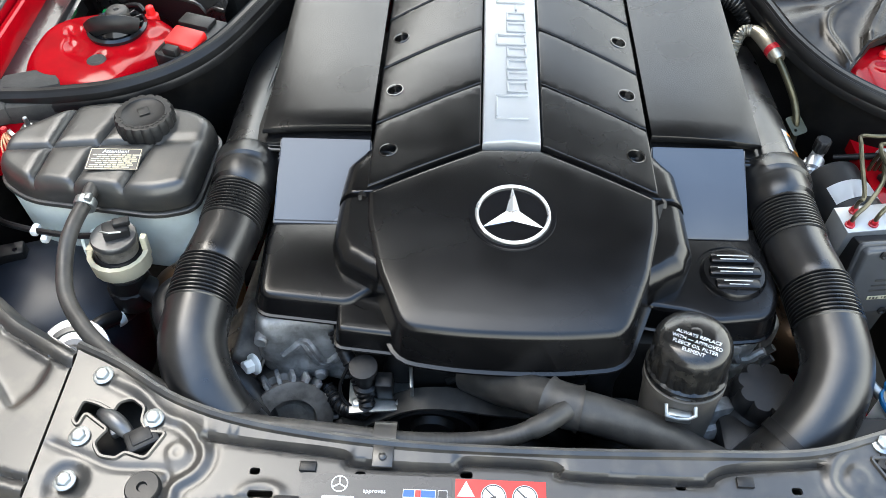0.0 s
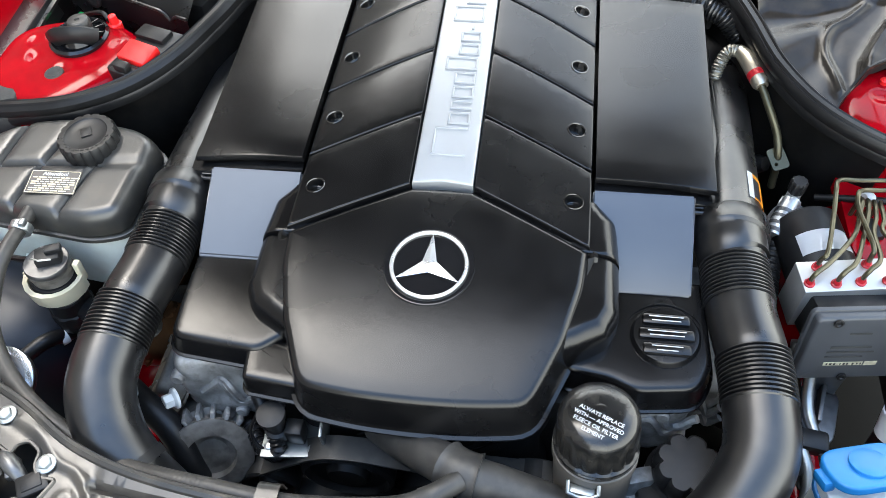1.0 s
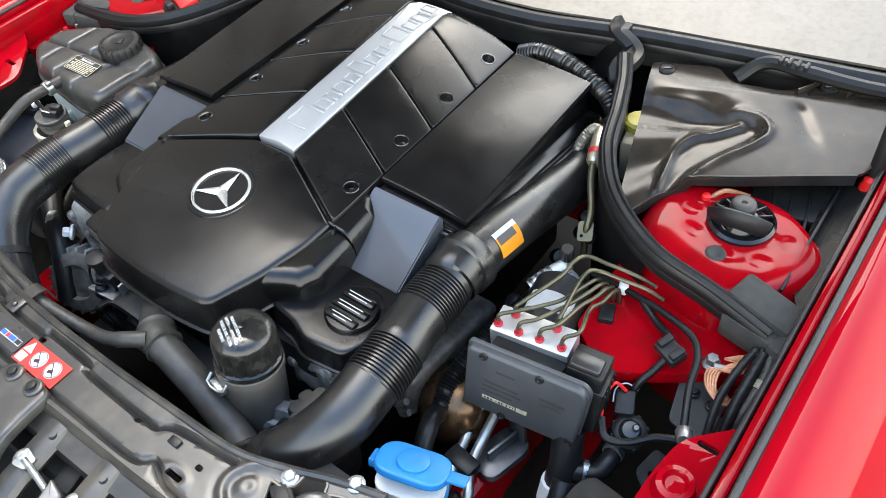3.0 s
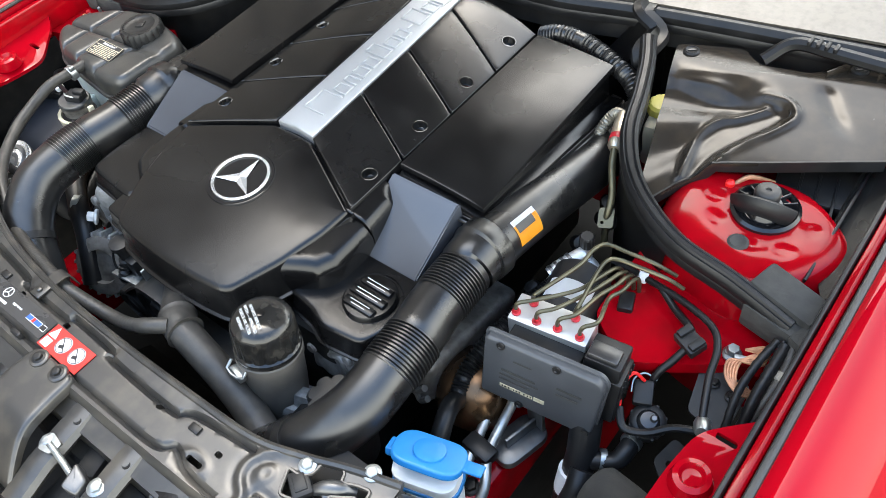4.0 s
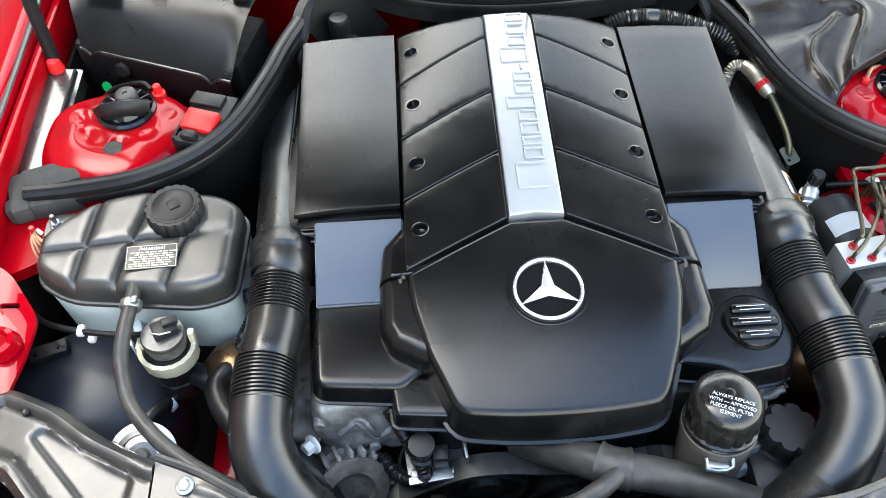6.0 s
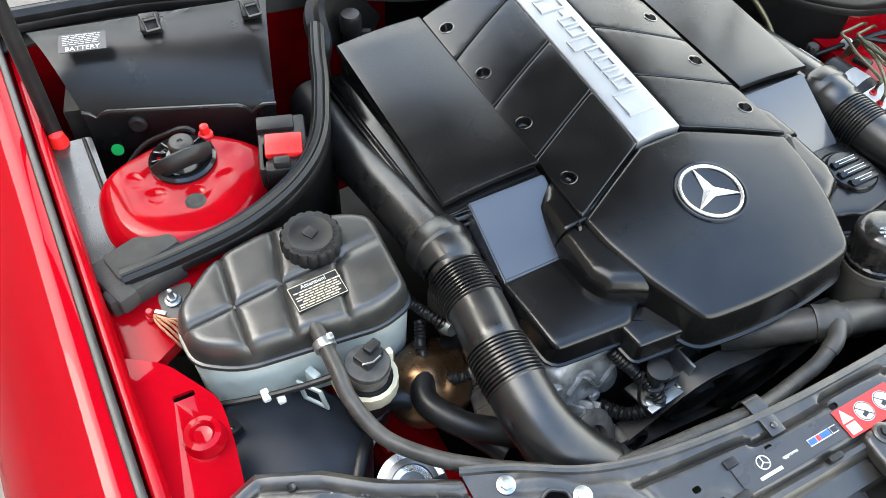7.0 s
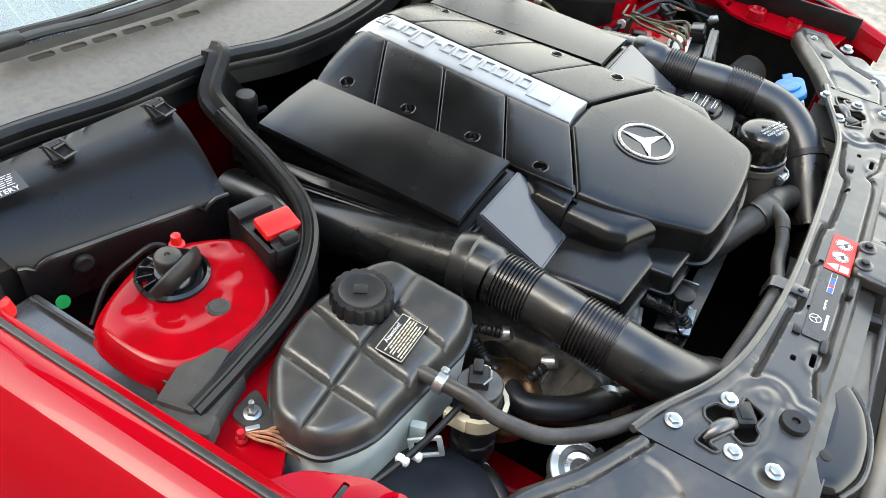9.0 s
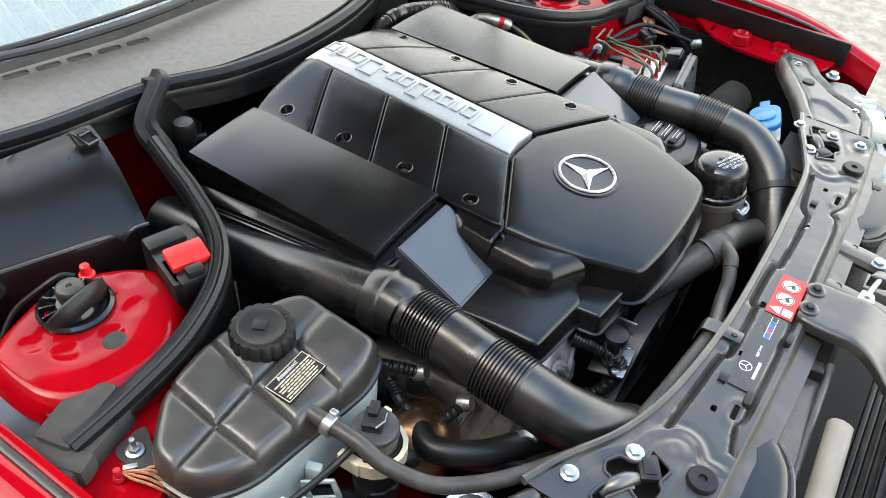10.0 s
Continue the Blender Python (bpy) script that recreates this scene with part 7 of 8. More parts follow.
for x, y, z, a in ((0.395, 0.22, 0.68, 10), (0.385, 0.26, 0.69, 30), (0.40, 0.31, 0.70, 50), (0.375, 0.16, 0.68, 0), (0.38, 0.35, 0.69, 20)):
    bm = bmesh.new()
    lathe(bm, [(0.012, -0.02), (0.013, 0.01), (0.010, 0.02), (0.004, 0.022)], Matrix.Translation((x, y, z)) @ pose(0, 0, 0, 30, a, 0), 12)
    part("connector", bm, TRIM, cn)
# warning sticker on the duct
st = thing("warning_sticker", "orange and white warning sticker on the intake pipe", "sticker")
DMx = Matrix.Translation((0.336, 0.163, 0.786)) @ pose(0, 0, 0, -9, 0, -3)
for nm, a0, a1, mt in (("orange_half", 10, 54, ORANGE), ("white_half", 54, 66, PAPER)):
    bm = bmesh.new()
    rows = []
    for j in range(2):
        rows.append([bm.verts.new(DMx @ Vector((0.0385 * math.cos(math.radians(a)), -0.024 + 0.046 * j, 0.0385 * math.sin(math.radians(a))))) for a in [a0 + (a1 - a0) * k / 6 for k in range(7)]])
    for k in range(6):
        bm.faces.new((rows[0][k], rows[0][k + 1], rows[1][k + 1], rows[1][k]))
    bmesh.ops.solidify(bm, geom=bm.faces[:], thickness=-0.0005)
    part(nm, bm, mt, st)
bm = bmesh.new()
rows = []
for j in range(2):
    rows.append([bm.verts.new(DMx @ Vector((0.0391 * math.cos(math.radians(a)), -0.021 + 0.034 * j, 0.0391 * math.sin(math.radians(a))))) for a in [38 + 17 * k / 6 for k in range(7)]])
for k in range(6):
    bm.faces.new((rows[0][k], rows[0][k + 1], rows[1][k + 1], rows[1][k]))
part("dark_print", bm, INK, st)

# black brake and fuel lines
for nm, pts, r in (("vacuum_line", [(0.46, 0.225, 0.735), (0.511, 0.207, 0.757), (0.57, 0.190, 0.772), (0.622, 0.170, 0.779), (0.642, 0.145, 0.778), (0.650, 0.11, 0.772), (0.662, 0.075, 0.764), (0.670, 0.055, 0.757)], 0.0046), ("vacuum_line", [(0.545, 0.197, 0.765), (0.575, 0.178, 0.762), (0.602, 0.160, 0.768), (0.610, 0.142, 0.766), (0.602, 0.12, 0.750), (0.592, 0.100, 0.735), (0.590, 0.085, 0.70)], 0.0050)):
    ln = thing(nm, "black pipe running along the red inner wing", "pipe", "pipes")
    bm = bmesh.new()
    sweep(bm, spline(pts, 6), r, 10)
    part("tube", bm, RUBBER, ln)
    if pts[0][0] < 0.5:
        bm = bmesh.new()
        lathe(bm, [(0.008, -0.006), (0.0095, -0.004), (0.0095, 0.004), (0.008, 0.006)], Matrix.Translation((0.513, 0.207, 0.758)) @ pose(0, 0, 0, 80, 0, -70), 14)
        part("joint", bm, PAPER, ln)
        bm = bmesh.new()
        lathe(bm, [(0.008, -0.010), (0.010, -0.004), (0.009, 0.008), (0.007, 0.012)], Matrix.Translation((0.670, 0.056, 0.758)) @ pose(0, 0, 0, 65, 0, 20), 14)
        part("end_fitting", bm, ZINC, ln)
    else:
        bm = bmesh.new()
        box(bm, (0.610, 0.143, 0.768), (0.034, 0.024, 0.014), 0.002, (10, 0, -25))
        clip = part("clip_block", bm, TRIM, ln)
        for dx, dy in ((-0.010, 0.005), (0.010, -0.005)):
            bm = bmesh.new()
            box(bm, (0.610 + dx, 0.143 + dy, 0.777), (0.010, 0.020, 0.008), 0.002, (10, 0, -25))
            part("jaw", bm, TRIM, clip)
# purge valve with wires
pv = thing("purge_valve", "black purge valve with a red and black cable", "valve")
PVM = Matrix.Translation((0.606, 0.058, 0.690)) @ pose(0, 0, 0, 15, 10, 0)
bm = bmesh.new()
lathe(bm, [(0.020, -0.02), (0.022, 0.004), (0.022, 0.018), (0.019, 0.021), (0.014, 0.022), (0.012, 0.019)], PVM, 30)
part("body", bm, TRIM, pv)
bm = bmesh.new()
lathe(bm, [(0.013, 0.016), (0.013, 0.026), (0.010, 0.030), (0.004, 0.031)], PVM, 24)
part("top_cap", bm, LIDBLACK, pv)
bm = bmesh.new()
lathe(bm, [(0.0045, 0.030), (0.0045, 0.036), (0.003, 0.038)], PVM @ Matrix.Translation((0.004, 0.004, 0)), 12)
part("nozzle", bm, DULLSTEEL, pv, "grey nozzle")
for k in range(8):
    bm = bmesh.new()
    a = 2 * math.pi * k / 8
    box(bm, (0.0215, 0, 0.0115), (0.004, 0.004, 0.014), 0.001, m=PVM @ Matrix.Rotation(a, 4, "Z"))
    part("rib", bm, TRIM, pv)
bm = bmesh.new()
box(bm, (0.588, 0.078, 0.718), (0.024, 0.030, 0.024), 0.003, (20, 0, 24))
plug = part("plug", bm, TRIM, pv, "black cable plug")
bm = bmesh.new()
sweep(bm, spline([(0.576, 0.070, 0.722), (0.572, 0.084, 0.730), (0.580, 0.096, 0.733), (0.596, 0.096, 0.731)], 5), 0.0013, 6)
part("spring_clip", bm, ZINC, plug, "bright spring wire")
bm = bmesh.new()
q = rounded([(0.640, 0.070), (0.690, 0.062), (0.686, 0.022), (0.652, 0.012), (0.632, 0.028)], 0.008)
plate(bm, q if area(q) > 0 else q[::-1], [disc2d(0.650, 0.036, 0.0042, 12), disc2d(0.662, 0.040, 0.0042, 12), disc2d(0.672, 0.032, 0.003, 10)], lambda x, y: 0.672 - 0.25 * (x - 0.64), 0.004)
part("bracket", bm, TRIM, pv, "black perforated bracket plate")
bm = bmesh.new()
q = rounded([(0.628, 0.150), (0.690, 0.150), (0.690, 0.082), (0.640, 0.090)], 0.008)
plate(bm, q if area(q) > 0 else q[::-1], [], lambda x, y: 0.730 - 0.3 * (0.15 - y), 0.004)
part("upper_bracket", bm, TRIM, pv, "dark grey bracket plate")
for x, y in ((0.652, 0.132), (0.676, 0.126)):
    bolt(pv, (x, y, 0.727), 0.0050, 0.006, TRIM, label="dark hex bolt")
for pts, m_, r in (([(0.585, 0.085, 0.735), (0.572, 0.080, 0.748), (0.568, 0.062, 0.738), (0.574, 0.045, 0.72)], REDCAP, 0.0022), ([(0.574, 0.045, 0.72), (0.59, 0.028, 0.712), (0.615, 0.035, 0.715), (0.64, 0.055, 0.722), (0.67, 0.068, 0.724)], RUBBER, 0.005)):
    bm = bmesh.new()
    sweep(bm, spline(pts, 6), r, 8)
    part("wire", bm, m_, pv)
bm = bmesh.new()
sweep(bm, spline([(0.600, 0.040, 0.675), (0.600, 0.020, 0.672), (0.594, 0.005, 0.664), (0.575, -0.004, 0.660), (0.558, -0.012, 0.655)], 6), 0.012, 12)
part("elbow", bm, RUBBER, pv)
bm = bmesh.new()
for p in ((0.600, 0.034, 0.675), (0.580, 0.0, 0.661)):
    lathe(bm, [(0.0135, -0.004), (0.014, 0), (0.0135, 0.004)], Matrix.Translation(p) @ pose(0, 0, 0, 80, 0, 0 if p[0] > 0.59 else -60), 16)
part("hose_clip", bm, ZINC, pv)
fc = thing("foam_sleeve", "thick dark foam sleeve over a pipe", "foam sleeve")
bm = bmesh.new()
lathe(bm, [(0.016, 0.040), (0.032, 0.040), (0.036, 0.035), (0.037, 0.0), (0.036, -0.035), (0.032, -0.040), (0.016, -0.040), (0.016, -0.03)], Matrix.Translation((0.632, -0.050, 0.674)) @ pose(0, 0, 0, 0, 80, -12), 34)
part("sleeve", bm, mat("dark_foam", (0.028, 0.026, 0.022), 0.95, var=0.3, scale=60, grain=320, bump=0.9), fc)
hz = thing("labelled_hose", "black hose with a white paper label", "hose", "hoses")
bm = bmesh.new()
sweep(bm, spline([(0.545, 0.02, 0.70), (0.556, -0.01, 0.655), (0.555, -0.035, 0.60), (0.55, -0.05, 0.50)], 6), 0.020, 16)
sweep(bm, spline([(0.57, -0.03, 0.67), (0.575, -0.055, 0.655), (0.568, -0.085, 0.62)], 6), 0.016, 14)
part("tube", bm, RUBBER, hz)
bm = bmesh.new()
sweep(bm, [(0.5555, -0.022, 0.640), (0.5552, -0.034, 0.606)], 0.0212, 18)
part("label", bm, PAPER, hz)
# wiring trunk by the wing
wt = thing("wiring_trunk", "taped black wiring trunk beside the wing", "wiring", "cables")
TRUNK = [((0.694, 0.186), (0.687, 0.150), (0.684, 0.112), (0.690, 0.075), 0.0050), ((0.704, 0.185), (0.703, 0.150), (0.702, 0.118), (0.704, 0.085), 0.0068), ((0.712, 0.188), (0.716, 0.160), (0.713, 0.125), (0.708, 0.095), 0.0062), ((0.720, 0.188), (0.722, 0.160), (0.7195, 0.120), (0.714, 0.09), 0.0034), ((0.700, 0.190), (0.709, 0.152), (0.7205, 0.130), (0.719, 0.10), 0.0026), ((0.697, 0.182), (0.712, 0.166), (0.7215, 0.142), (0.7205, 0.11), 0.0024)]
for i, (a, b, c, d, r) in enumerate(TRUNK):
    bm = bmesh.new()
    path = spline([(*a, 0.786), (*b, 0.778 - 0.001 * i), (*c, 0.762), (*d, 0.728)], 9)
    sweep(bm, path, [r * (1 + 0.07 * math.sin(k * 2.3 + i) + 0.04 * math.sin(k * 5.1)) for k in range(len(path))], 12)
    part("strand", bm, RUBBER if i % 2 else DUSTRUB if i == 2 else TRIM, wt)
bm = bmesh.new()
sweep(bm, [(0.7162, 0.156, 0.7755), (0.7155, 0.146, 0.7715)], 0.0074, 14)
part("tape", bm, DUSTYTUBE, wt, "pale tape wrap")

# washer filler
WZ = -0.014
wf = thing("washer_filler", "white washer filler neck with blue flip cap", "washer filler", at=(0.446, -0.16, 0.70))
bm = bmesh.new()
q = [(x * 1.0, y) for x, y in rounded([(-0.040, -0.024), (0.040, -0.024), (0.040, 0.024), (-0.040, 0.024)], 0.022, 6)]
WMx = Matrix.Translation((0.447, -0.162, WZ)) @ pose(0, 0, 0, 0, 0, 16)
slab(bm, q, 0.776, 0.66, 0.003, 2, rings=1, draft=-0.006, m=WMx)
part("neck", bm, WHITE, wf)
bm = bmesh.new()
slab(bm, inset(q, -0.002), 0.758, 0.752, 0.002, 2, rings=1, m=WMx)
part("ring", bm, BLUE, wf)
bm = bmesh.new()
CMx = WMx @ Matrix.Translation((0.002, 0.010, 0.793)) @ pose(0, 0, 0, -24, 3, 0)
slab(bm, inset(q, -0.003), 0.004, -0.005, 0.003, 3, rings=2, m=CMx)
box(bm, (0.050, 0.000, 0.000), (0.028, 0.018, 0.004), 0.0015, m=CMx)
box(bm, (-0.044, 0.0, -0.008), (0.012, 0.022, 0.012), 0.003, m=CMx)
part("flip_cap", bm, BLUE, wf)
bm = bmesh.new()
slab(bm, disc2d(0, 0, 0.019, 22), 0.0072, 0.004, 0.001, 2, rings=1, m=CMx)
part("symbol", bm, BLUE, wf)
# pipes and mounting by the rail
sp = thing("coolant_pipes", "pair of bare metal pipes with a rubber clamp", "pipe", "pipes")
for dx in (0, 0.022):
    bm = bmesh.new()
    sweep(bm, spline([(0.425 + dx, 0.03, 0.70), (0.424 + dx, 0.0, 0.665), (0.424 + dx, -0.03, 0.645), (0.432 + dx, -0.07, 0.64), (0.44 + dx * 1.6, -0.11, 0.63), (0.43 + dx * 2, -0.16, 0.60), (0.42 + dx * 2, -0.2, 0.55)], 6), 0.0072, 10)
    part("pipe", bm, ZINC, sp)
bm = bmesh.new()
box(bm, (0.441, -0.068, 0.640), (0.046, 0.026, 0.022), 0.005, (0, 0, -8))
part("clamp", bm, RUBBER, sp)
mt_ = thing("unit_mount", "grey metal mounting foot below the brake unit", "bracket")
bm = bmesh.new()
q = rounded([(-0.024, -0.05), (0.024, -0.05), (0.024, 0.03), (-0.024, 0.03)], 0.02, 5)
slab(bm, q, 0.618, 0.605, 0.003, 2, rings=1, m=Matrix.Translation((0.468, -0.01, 0)) @ pose(0, 0, 0, 0, 0, -15))
box(bm, (0.468, -0.01, 0.628), (0.005, 0.06, 0.02), 0.001, (0, 0, -15))
box(bm, (0.474, 0.012, 0.650), (0.03, 0.006, 0.06), 0.001, (0, 0, -15))
part("foot", bm, DULLSTEEL, mt_)
for s in (-1, 1):
    rl = thing("chassis_rail", "red painted chassis rail low in the bay", "chassis rail", "chassis rails")
    bm = bmesh.new()
    box(bm, (s * (0.430 if s < 0 else 0.448), 0.15, 0.475 if s < 0 else 0.545), (0.09 if s < 0 else 0.045, 0.85, 0.11), 0.012)
    part("rail_box", bm, REDIN, rl)
    bolt(rl, (s * (0.430 if s < 0 else 0.448), -0.105, 0.531 if s < 0 else 0.601), 0.009, 0.01, TRIM, label="dark bolt")
# convoluted breather at the rear of the cover
br = thing("breather_hose", "black ribbed breather hose behind the filter housing", "hose", "hoses")
part("tube", ribbed([(0.165, 0.500, 0.825), (0.20, 0.503, 0.838), (0.25, 0.500, 0.838), (0.31, 0.485, 0.828), (0.345, 0.468, 0.822), (0.37, 0.45, 0.80)], 0.0135, 0.0055, 18), DUCT, br)
vt = thing("vent_bottle", "black cylindrical vent bottle behind the filter housing", "vent")
bm = bmesh.new()
lathe(bm, [(0.014, 0.80), (0.014, 0.84), (0.017, 0.842), (0.017, 0.868), (0.014, 0.874), (0.005, 0.875)], Matrix.Translation((-0.262, 0.535, -0.03)), 20)
sweep(bm, [(-0.262, 0.535, 0.808), (-0.235, 0.52, 0.810)], 0.006, 8)
part("cap", bm, TRIM, vt)
bf = thing("brake_fluid_reservoir", "yellowish fluid reservoir with pale cap", "reservoir")
bm = bmesh.new()
box(bm, (0.402, 0.470, 0.745), (0.05, 0.07, 0.08), 0.010, (0, 0, 10))
part("tank", bm, CREAM, bf)
bm = bmesh.new()
lathe(bm, [(0.020, 0.802), (0.022, 0.806), (0.022, 0.818), (0.018, 0.822), (0.006, 0.823)], Matrix.Translation((0.392, 0.478, -0.022)), 40, 14, 0.002, 1, 3)
part("cap", bm, mat("yellow_cap", (0.62, 0.55, 0.10), 0.45, var=0.1), bf, "yellow screw cap")

# ---- front panel fittings ----
for s in (-1, 1):
    lt = thing("bonnet_catch", "dark steel bonnet catch in the panel opening", "latch", "bonnet catches")
    bm = bmesh.new()
    C_ = lambda x, y: (s * x, y)
    box(bm, (*C_(0.362, -0.266), 0.799), (0.032, 0.024, 0.012), 0.003, (0, 0, -s * 32))
    box(bm, (*C_(0.362, -0.266), 0.8055), (0.020, 0.014, 0.002), 0.0008, (0, 0, -s * 32))
    part("buffer", bm, TRIM, lt)
    bm = bmesh.new()
    sweep(bm, spline([(s * 0.414, -0.236, 0.792), (s * 0.402, -0.244, 0.800), (s * 0.388, -0.253, 0.801), (s * 0.376, -0.262, 0.796)], 5), [0.006 + 0.003 * math.sin(k / 15 * math.pi) for k in range(16)], 10)
    box(bm, (*C_(0.392, -0.252), 0.796), (0.016, 0.020, 0.010), 0.002, (0, 0, -s * 32))
    part("hook", bm, DULLSTEEL, lt)
    bm = bmesh.new()
    for q in (latch_hole(s),):
        q = q if area(q) > 0 else q[::-1]
        pth = [(x, y, 0.8035) for x, y in q] + [(q[0][0], q[0][1], 0.8035)]
        sweep(bm, pth, 0.0022, 6, caps=False)
    part("rolled_edge", bm, PANEL, lt)
    # flat sheet under the opening, its dark colour stands for shade
    bm = bmesh.new()
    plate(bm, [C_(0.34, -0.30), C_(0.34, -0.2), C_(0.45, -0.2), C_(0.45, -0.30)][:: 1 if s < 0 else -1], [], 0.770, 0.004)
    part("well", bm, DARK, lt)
    bp = thing("rubber_buffer", "round grey rubber buffer on the front panel", "buffer", "rubber buffers")
    bm = bmesh.new()
    lathe(bm, [(0.0165, 0.800), (0.0165, 0.808), (0.015, 0.810), (0.005, 0.810), (0.004, 0.807)], Matrix.Translation((s * 0.345, -0.318, 0)), 26)
    part("pad", bm, RUBBER, bp)
for x, y, w in ((-0.195, -0.290, 0.016), (0.215, -0.290, 0.016)):
    bm = bmesh.new()
    box(bm, (x, y, 0.8045), (w, 0.010, 0.004), 0.001)
    part("foam_pad", bm, RUBBER, slam)
bm = bmesh.new()
slab(bm, slot2d(-0.21, -0.325, 0.026, 0.010), 0.810, 0.80, 0.003, 2, rings=1)
part("clip_nut", bm, TRIM, slam)
bm = bmesh.new()
slab(bm, slot2d(-0.09, -0.338, 0.020, 0.008), 0.811, 0.80, 0.003, 2, rings=1)
part("clip_nut", bm, TRIM, slam)

# stickers on the front panel
sk = thing("service_label", "dark service label with pale emblem and blue mark", "sticker")
bm = bmesh.new()
plate(bm, rounded([(-0.200, -0.326), (-0.058, -0.326), (-0.058, -0.296), (-0.200, -0.296)], 0.003), [], 0.8048, 0.0006)
part("label_sheet", bm, mat("grey_label", (0.035, 0.034, 0.034), 0.3, var=0.1), sk)
bm = bmesh.new()
q = disc2d(-0.163, -0.306, 0.0080, 24)
plate(bm, q, [disc2d(-0.163, -0.306, 0.0070, 24)], 0.8054, 0.0004)
for k in range(3):
    a = math.pi / 2 + k * 2 * math.pi / 3
    box(bm, (-0.163 + 0.0035 * math.cos(a), -0.306 + 0.0035 * math.sin(a), 0.8053), (0.0070, 0.0012, 0.0004), 0, (0, 0, math.degrees(a)))
part("round_mark", bm, PAPER, sk)
bm = bmesh.new()
box(bm, (-0.163, -0.3195, 0.8053), (0.030, 0.0035, 0.0004), 0)
part("print_bar", bm, PAPER, sk)
lettering("word", "approves", 0.0058, Matrix.Translation((-0.130, -0.312, 0.8052)), PAPER, sk, 0.0002)
for x, w, m_ in ((-0.098, 0.010, BLUEINK), (-0.0895, 0.005, LABELRED), (-0.080, 0.013, BLUEINK), (-0.0665, 0.008, PAPER)):
    bm = bmesh.new()
    box(bm, (x, -0.313, 0.8052), (w + 0.0008, 0.0082, 0.0003), 0)
    part("mark_edge", bm, PAPER, sk)
    bm = bmesh.new()
    box(bm, (x, -0.313, 0.8056), (w, 0.0066, 0.0004), 0)
    part("mark", bm, m_ if m_ is not PAPER else INK, sk)
wl = thing("warning_label", "red warning label with three white symbols", "sticker")
bm = bmesh.new()
plate(bm, [(-0.055, -0.331), (0.029, -0.331), (0.029, -0.297), (-0.055, -0.297)], [], 0.8049, 0.0007)
part("label_sheet", bm, LABELRED, wl)
bm = bmesh.new()
plate(bm, [(-0.053, -0.314), (-0.037, -0.314), (-0.045, -0.299)], [], 0.8056, 0.0004)
part("triangle", bm, PAPER, wl)
bm = bmesh.new()
box(bm, (-0.045, -0.3225, 0.8055), (0.014, 0.012, 0.0004), 0)
part("square", bm, PAPER, wl)
for x in (-0.0195, 0.0095):
    bm = bmesh.new()
    plate(bm, disc2d(x, -0.313, 0.0118, 26), [], 0.8056, 0.0004)
    dsk = part("disc", bm, PAPER, wl)
    bm = bmesh.new()
    plate(bm, disc2d(x, -0.313, 0.0112, 26), [disc2d(x, -0.313, 0.0102, 26)], 0.8060, 0.0003)
    box(bm, (x, -0.313, 0.8059), (0.021, 0.0013, 0.0003), 0, (0, 0, -45))
    box(bm, (x - 0.001, -0.316, 0.8058), (0.008, 0.005, 0.0003), 0, (0, 0, 20))
    part("symbol", bm, INK, dsk)

# centre support in front of the panel
cs = thing("centre_support", "dark steel support bracket ahead of the front panel", "bracket")
bm = bmesh.new()
q = rounded([(-0.047, -0.333), (-0.050, -0.375), (-0.046, -0.420), (-0.054, -0.470), (0.064, -0.470), (0.046, -0.420), (0.040, -0.375), (0.038, -0.333)], 0.012)
field(bm, q if area(q) > 0 else q[::-1], [], lambda X, Y: 0.8105 - 0.045 * np.clip((-0.40 - Y) / 0.07, 0, 1) ** 1.6 - 0.004 * np.clip(1 - near_line(X, Y, q + q[:1]) / 0.005, 0, 1) ** 2, 0.006, 0.012, rims=(0.001, 0.003, 0.006))
part("plate", bm, PANEL, cs)
for x, y in ((-0.024, -0.343), (0.016, -0.342)):
    bm = bmesh.new()
    lathe(bm, [(0.0125, 0.808), (0.0125, 0.8125), (0.0110, 0.8135)], Matrix.Translation((x, y, 0)), 24)
    part("spot_ring", bm, PANEL, cs)
    bolt(cs, (x, y, 0.8125), 0.0062, 0.006, TRIM, label="dark hex bolt")
for x in (0.070, 0.168):
    rb = thing("stay_bar", "dark steel stay bar with a zinc bolt ahead of the panel", "stay bar", "stay bars")
    bm = bmesh.new()
    sweep(bm, [(x - 0.004, -0.345, 0.787), (x - 0.002, -0.380, 0.784), (x, -0.425, 0.778), (x + 0.004, -0.475, 0.765)], 1.0, up=(0, 0, 1), shape=[(-0.017, -0.010), (0.017, -0.010), (0.019, -0.004), (0.014, 0.003), (0.004, 0.0045), (-0.004, 0.0045), (-0.014, 0.003), (-0.019, -0.004)])
    part("bar", bm, PANEL, rb)
    bolt(rb, (x - 0.006, -0.403, 0.784), 0.0080, 0.007)
    bm = bmesh.new()
    lathe(bm, [(0.0052, 0.7895), (0.0050, 0.7905), (0.002, 0.7900)], Matrix.Translation((x + 0.004, -0.366, -0.001)), 12)
    part("rivet", bm, DARK, rb)
lk = thing("safety_catch", "pale steel catch rod between the stay bars", "latch")
bm = bmesh.new()
sweep(bm, [(0.072, -0.404, 0.789), (0.090, -0.406, 0.789), (0.128, -0.412, 0.785)], 0.0042, 10)
part("rod", bm, ZINC, lk)
bm = bmesh.new()
q = rounded([(0.120, -0.398), (0.146, -0.405), (0.150, -0.424), (0.128, -0.428)], 0.005)
slab(bm, q if area(q) > 0 else q[::-1], lambda x, y: 0.792 - 0.2 * (x - 0.12), 0.772, 0.003, 3, rings=1)
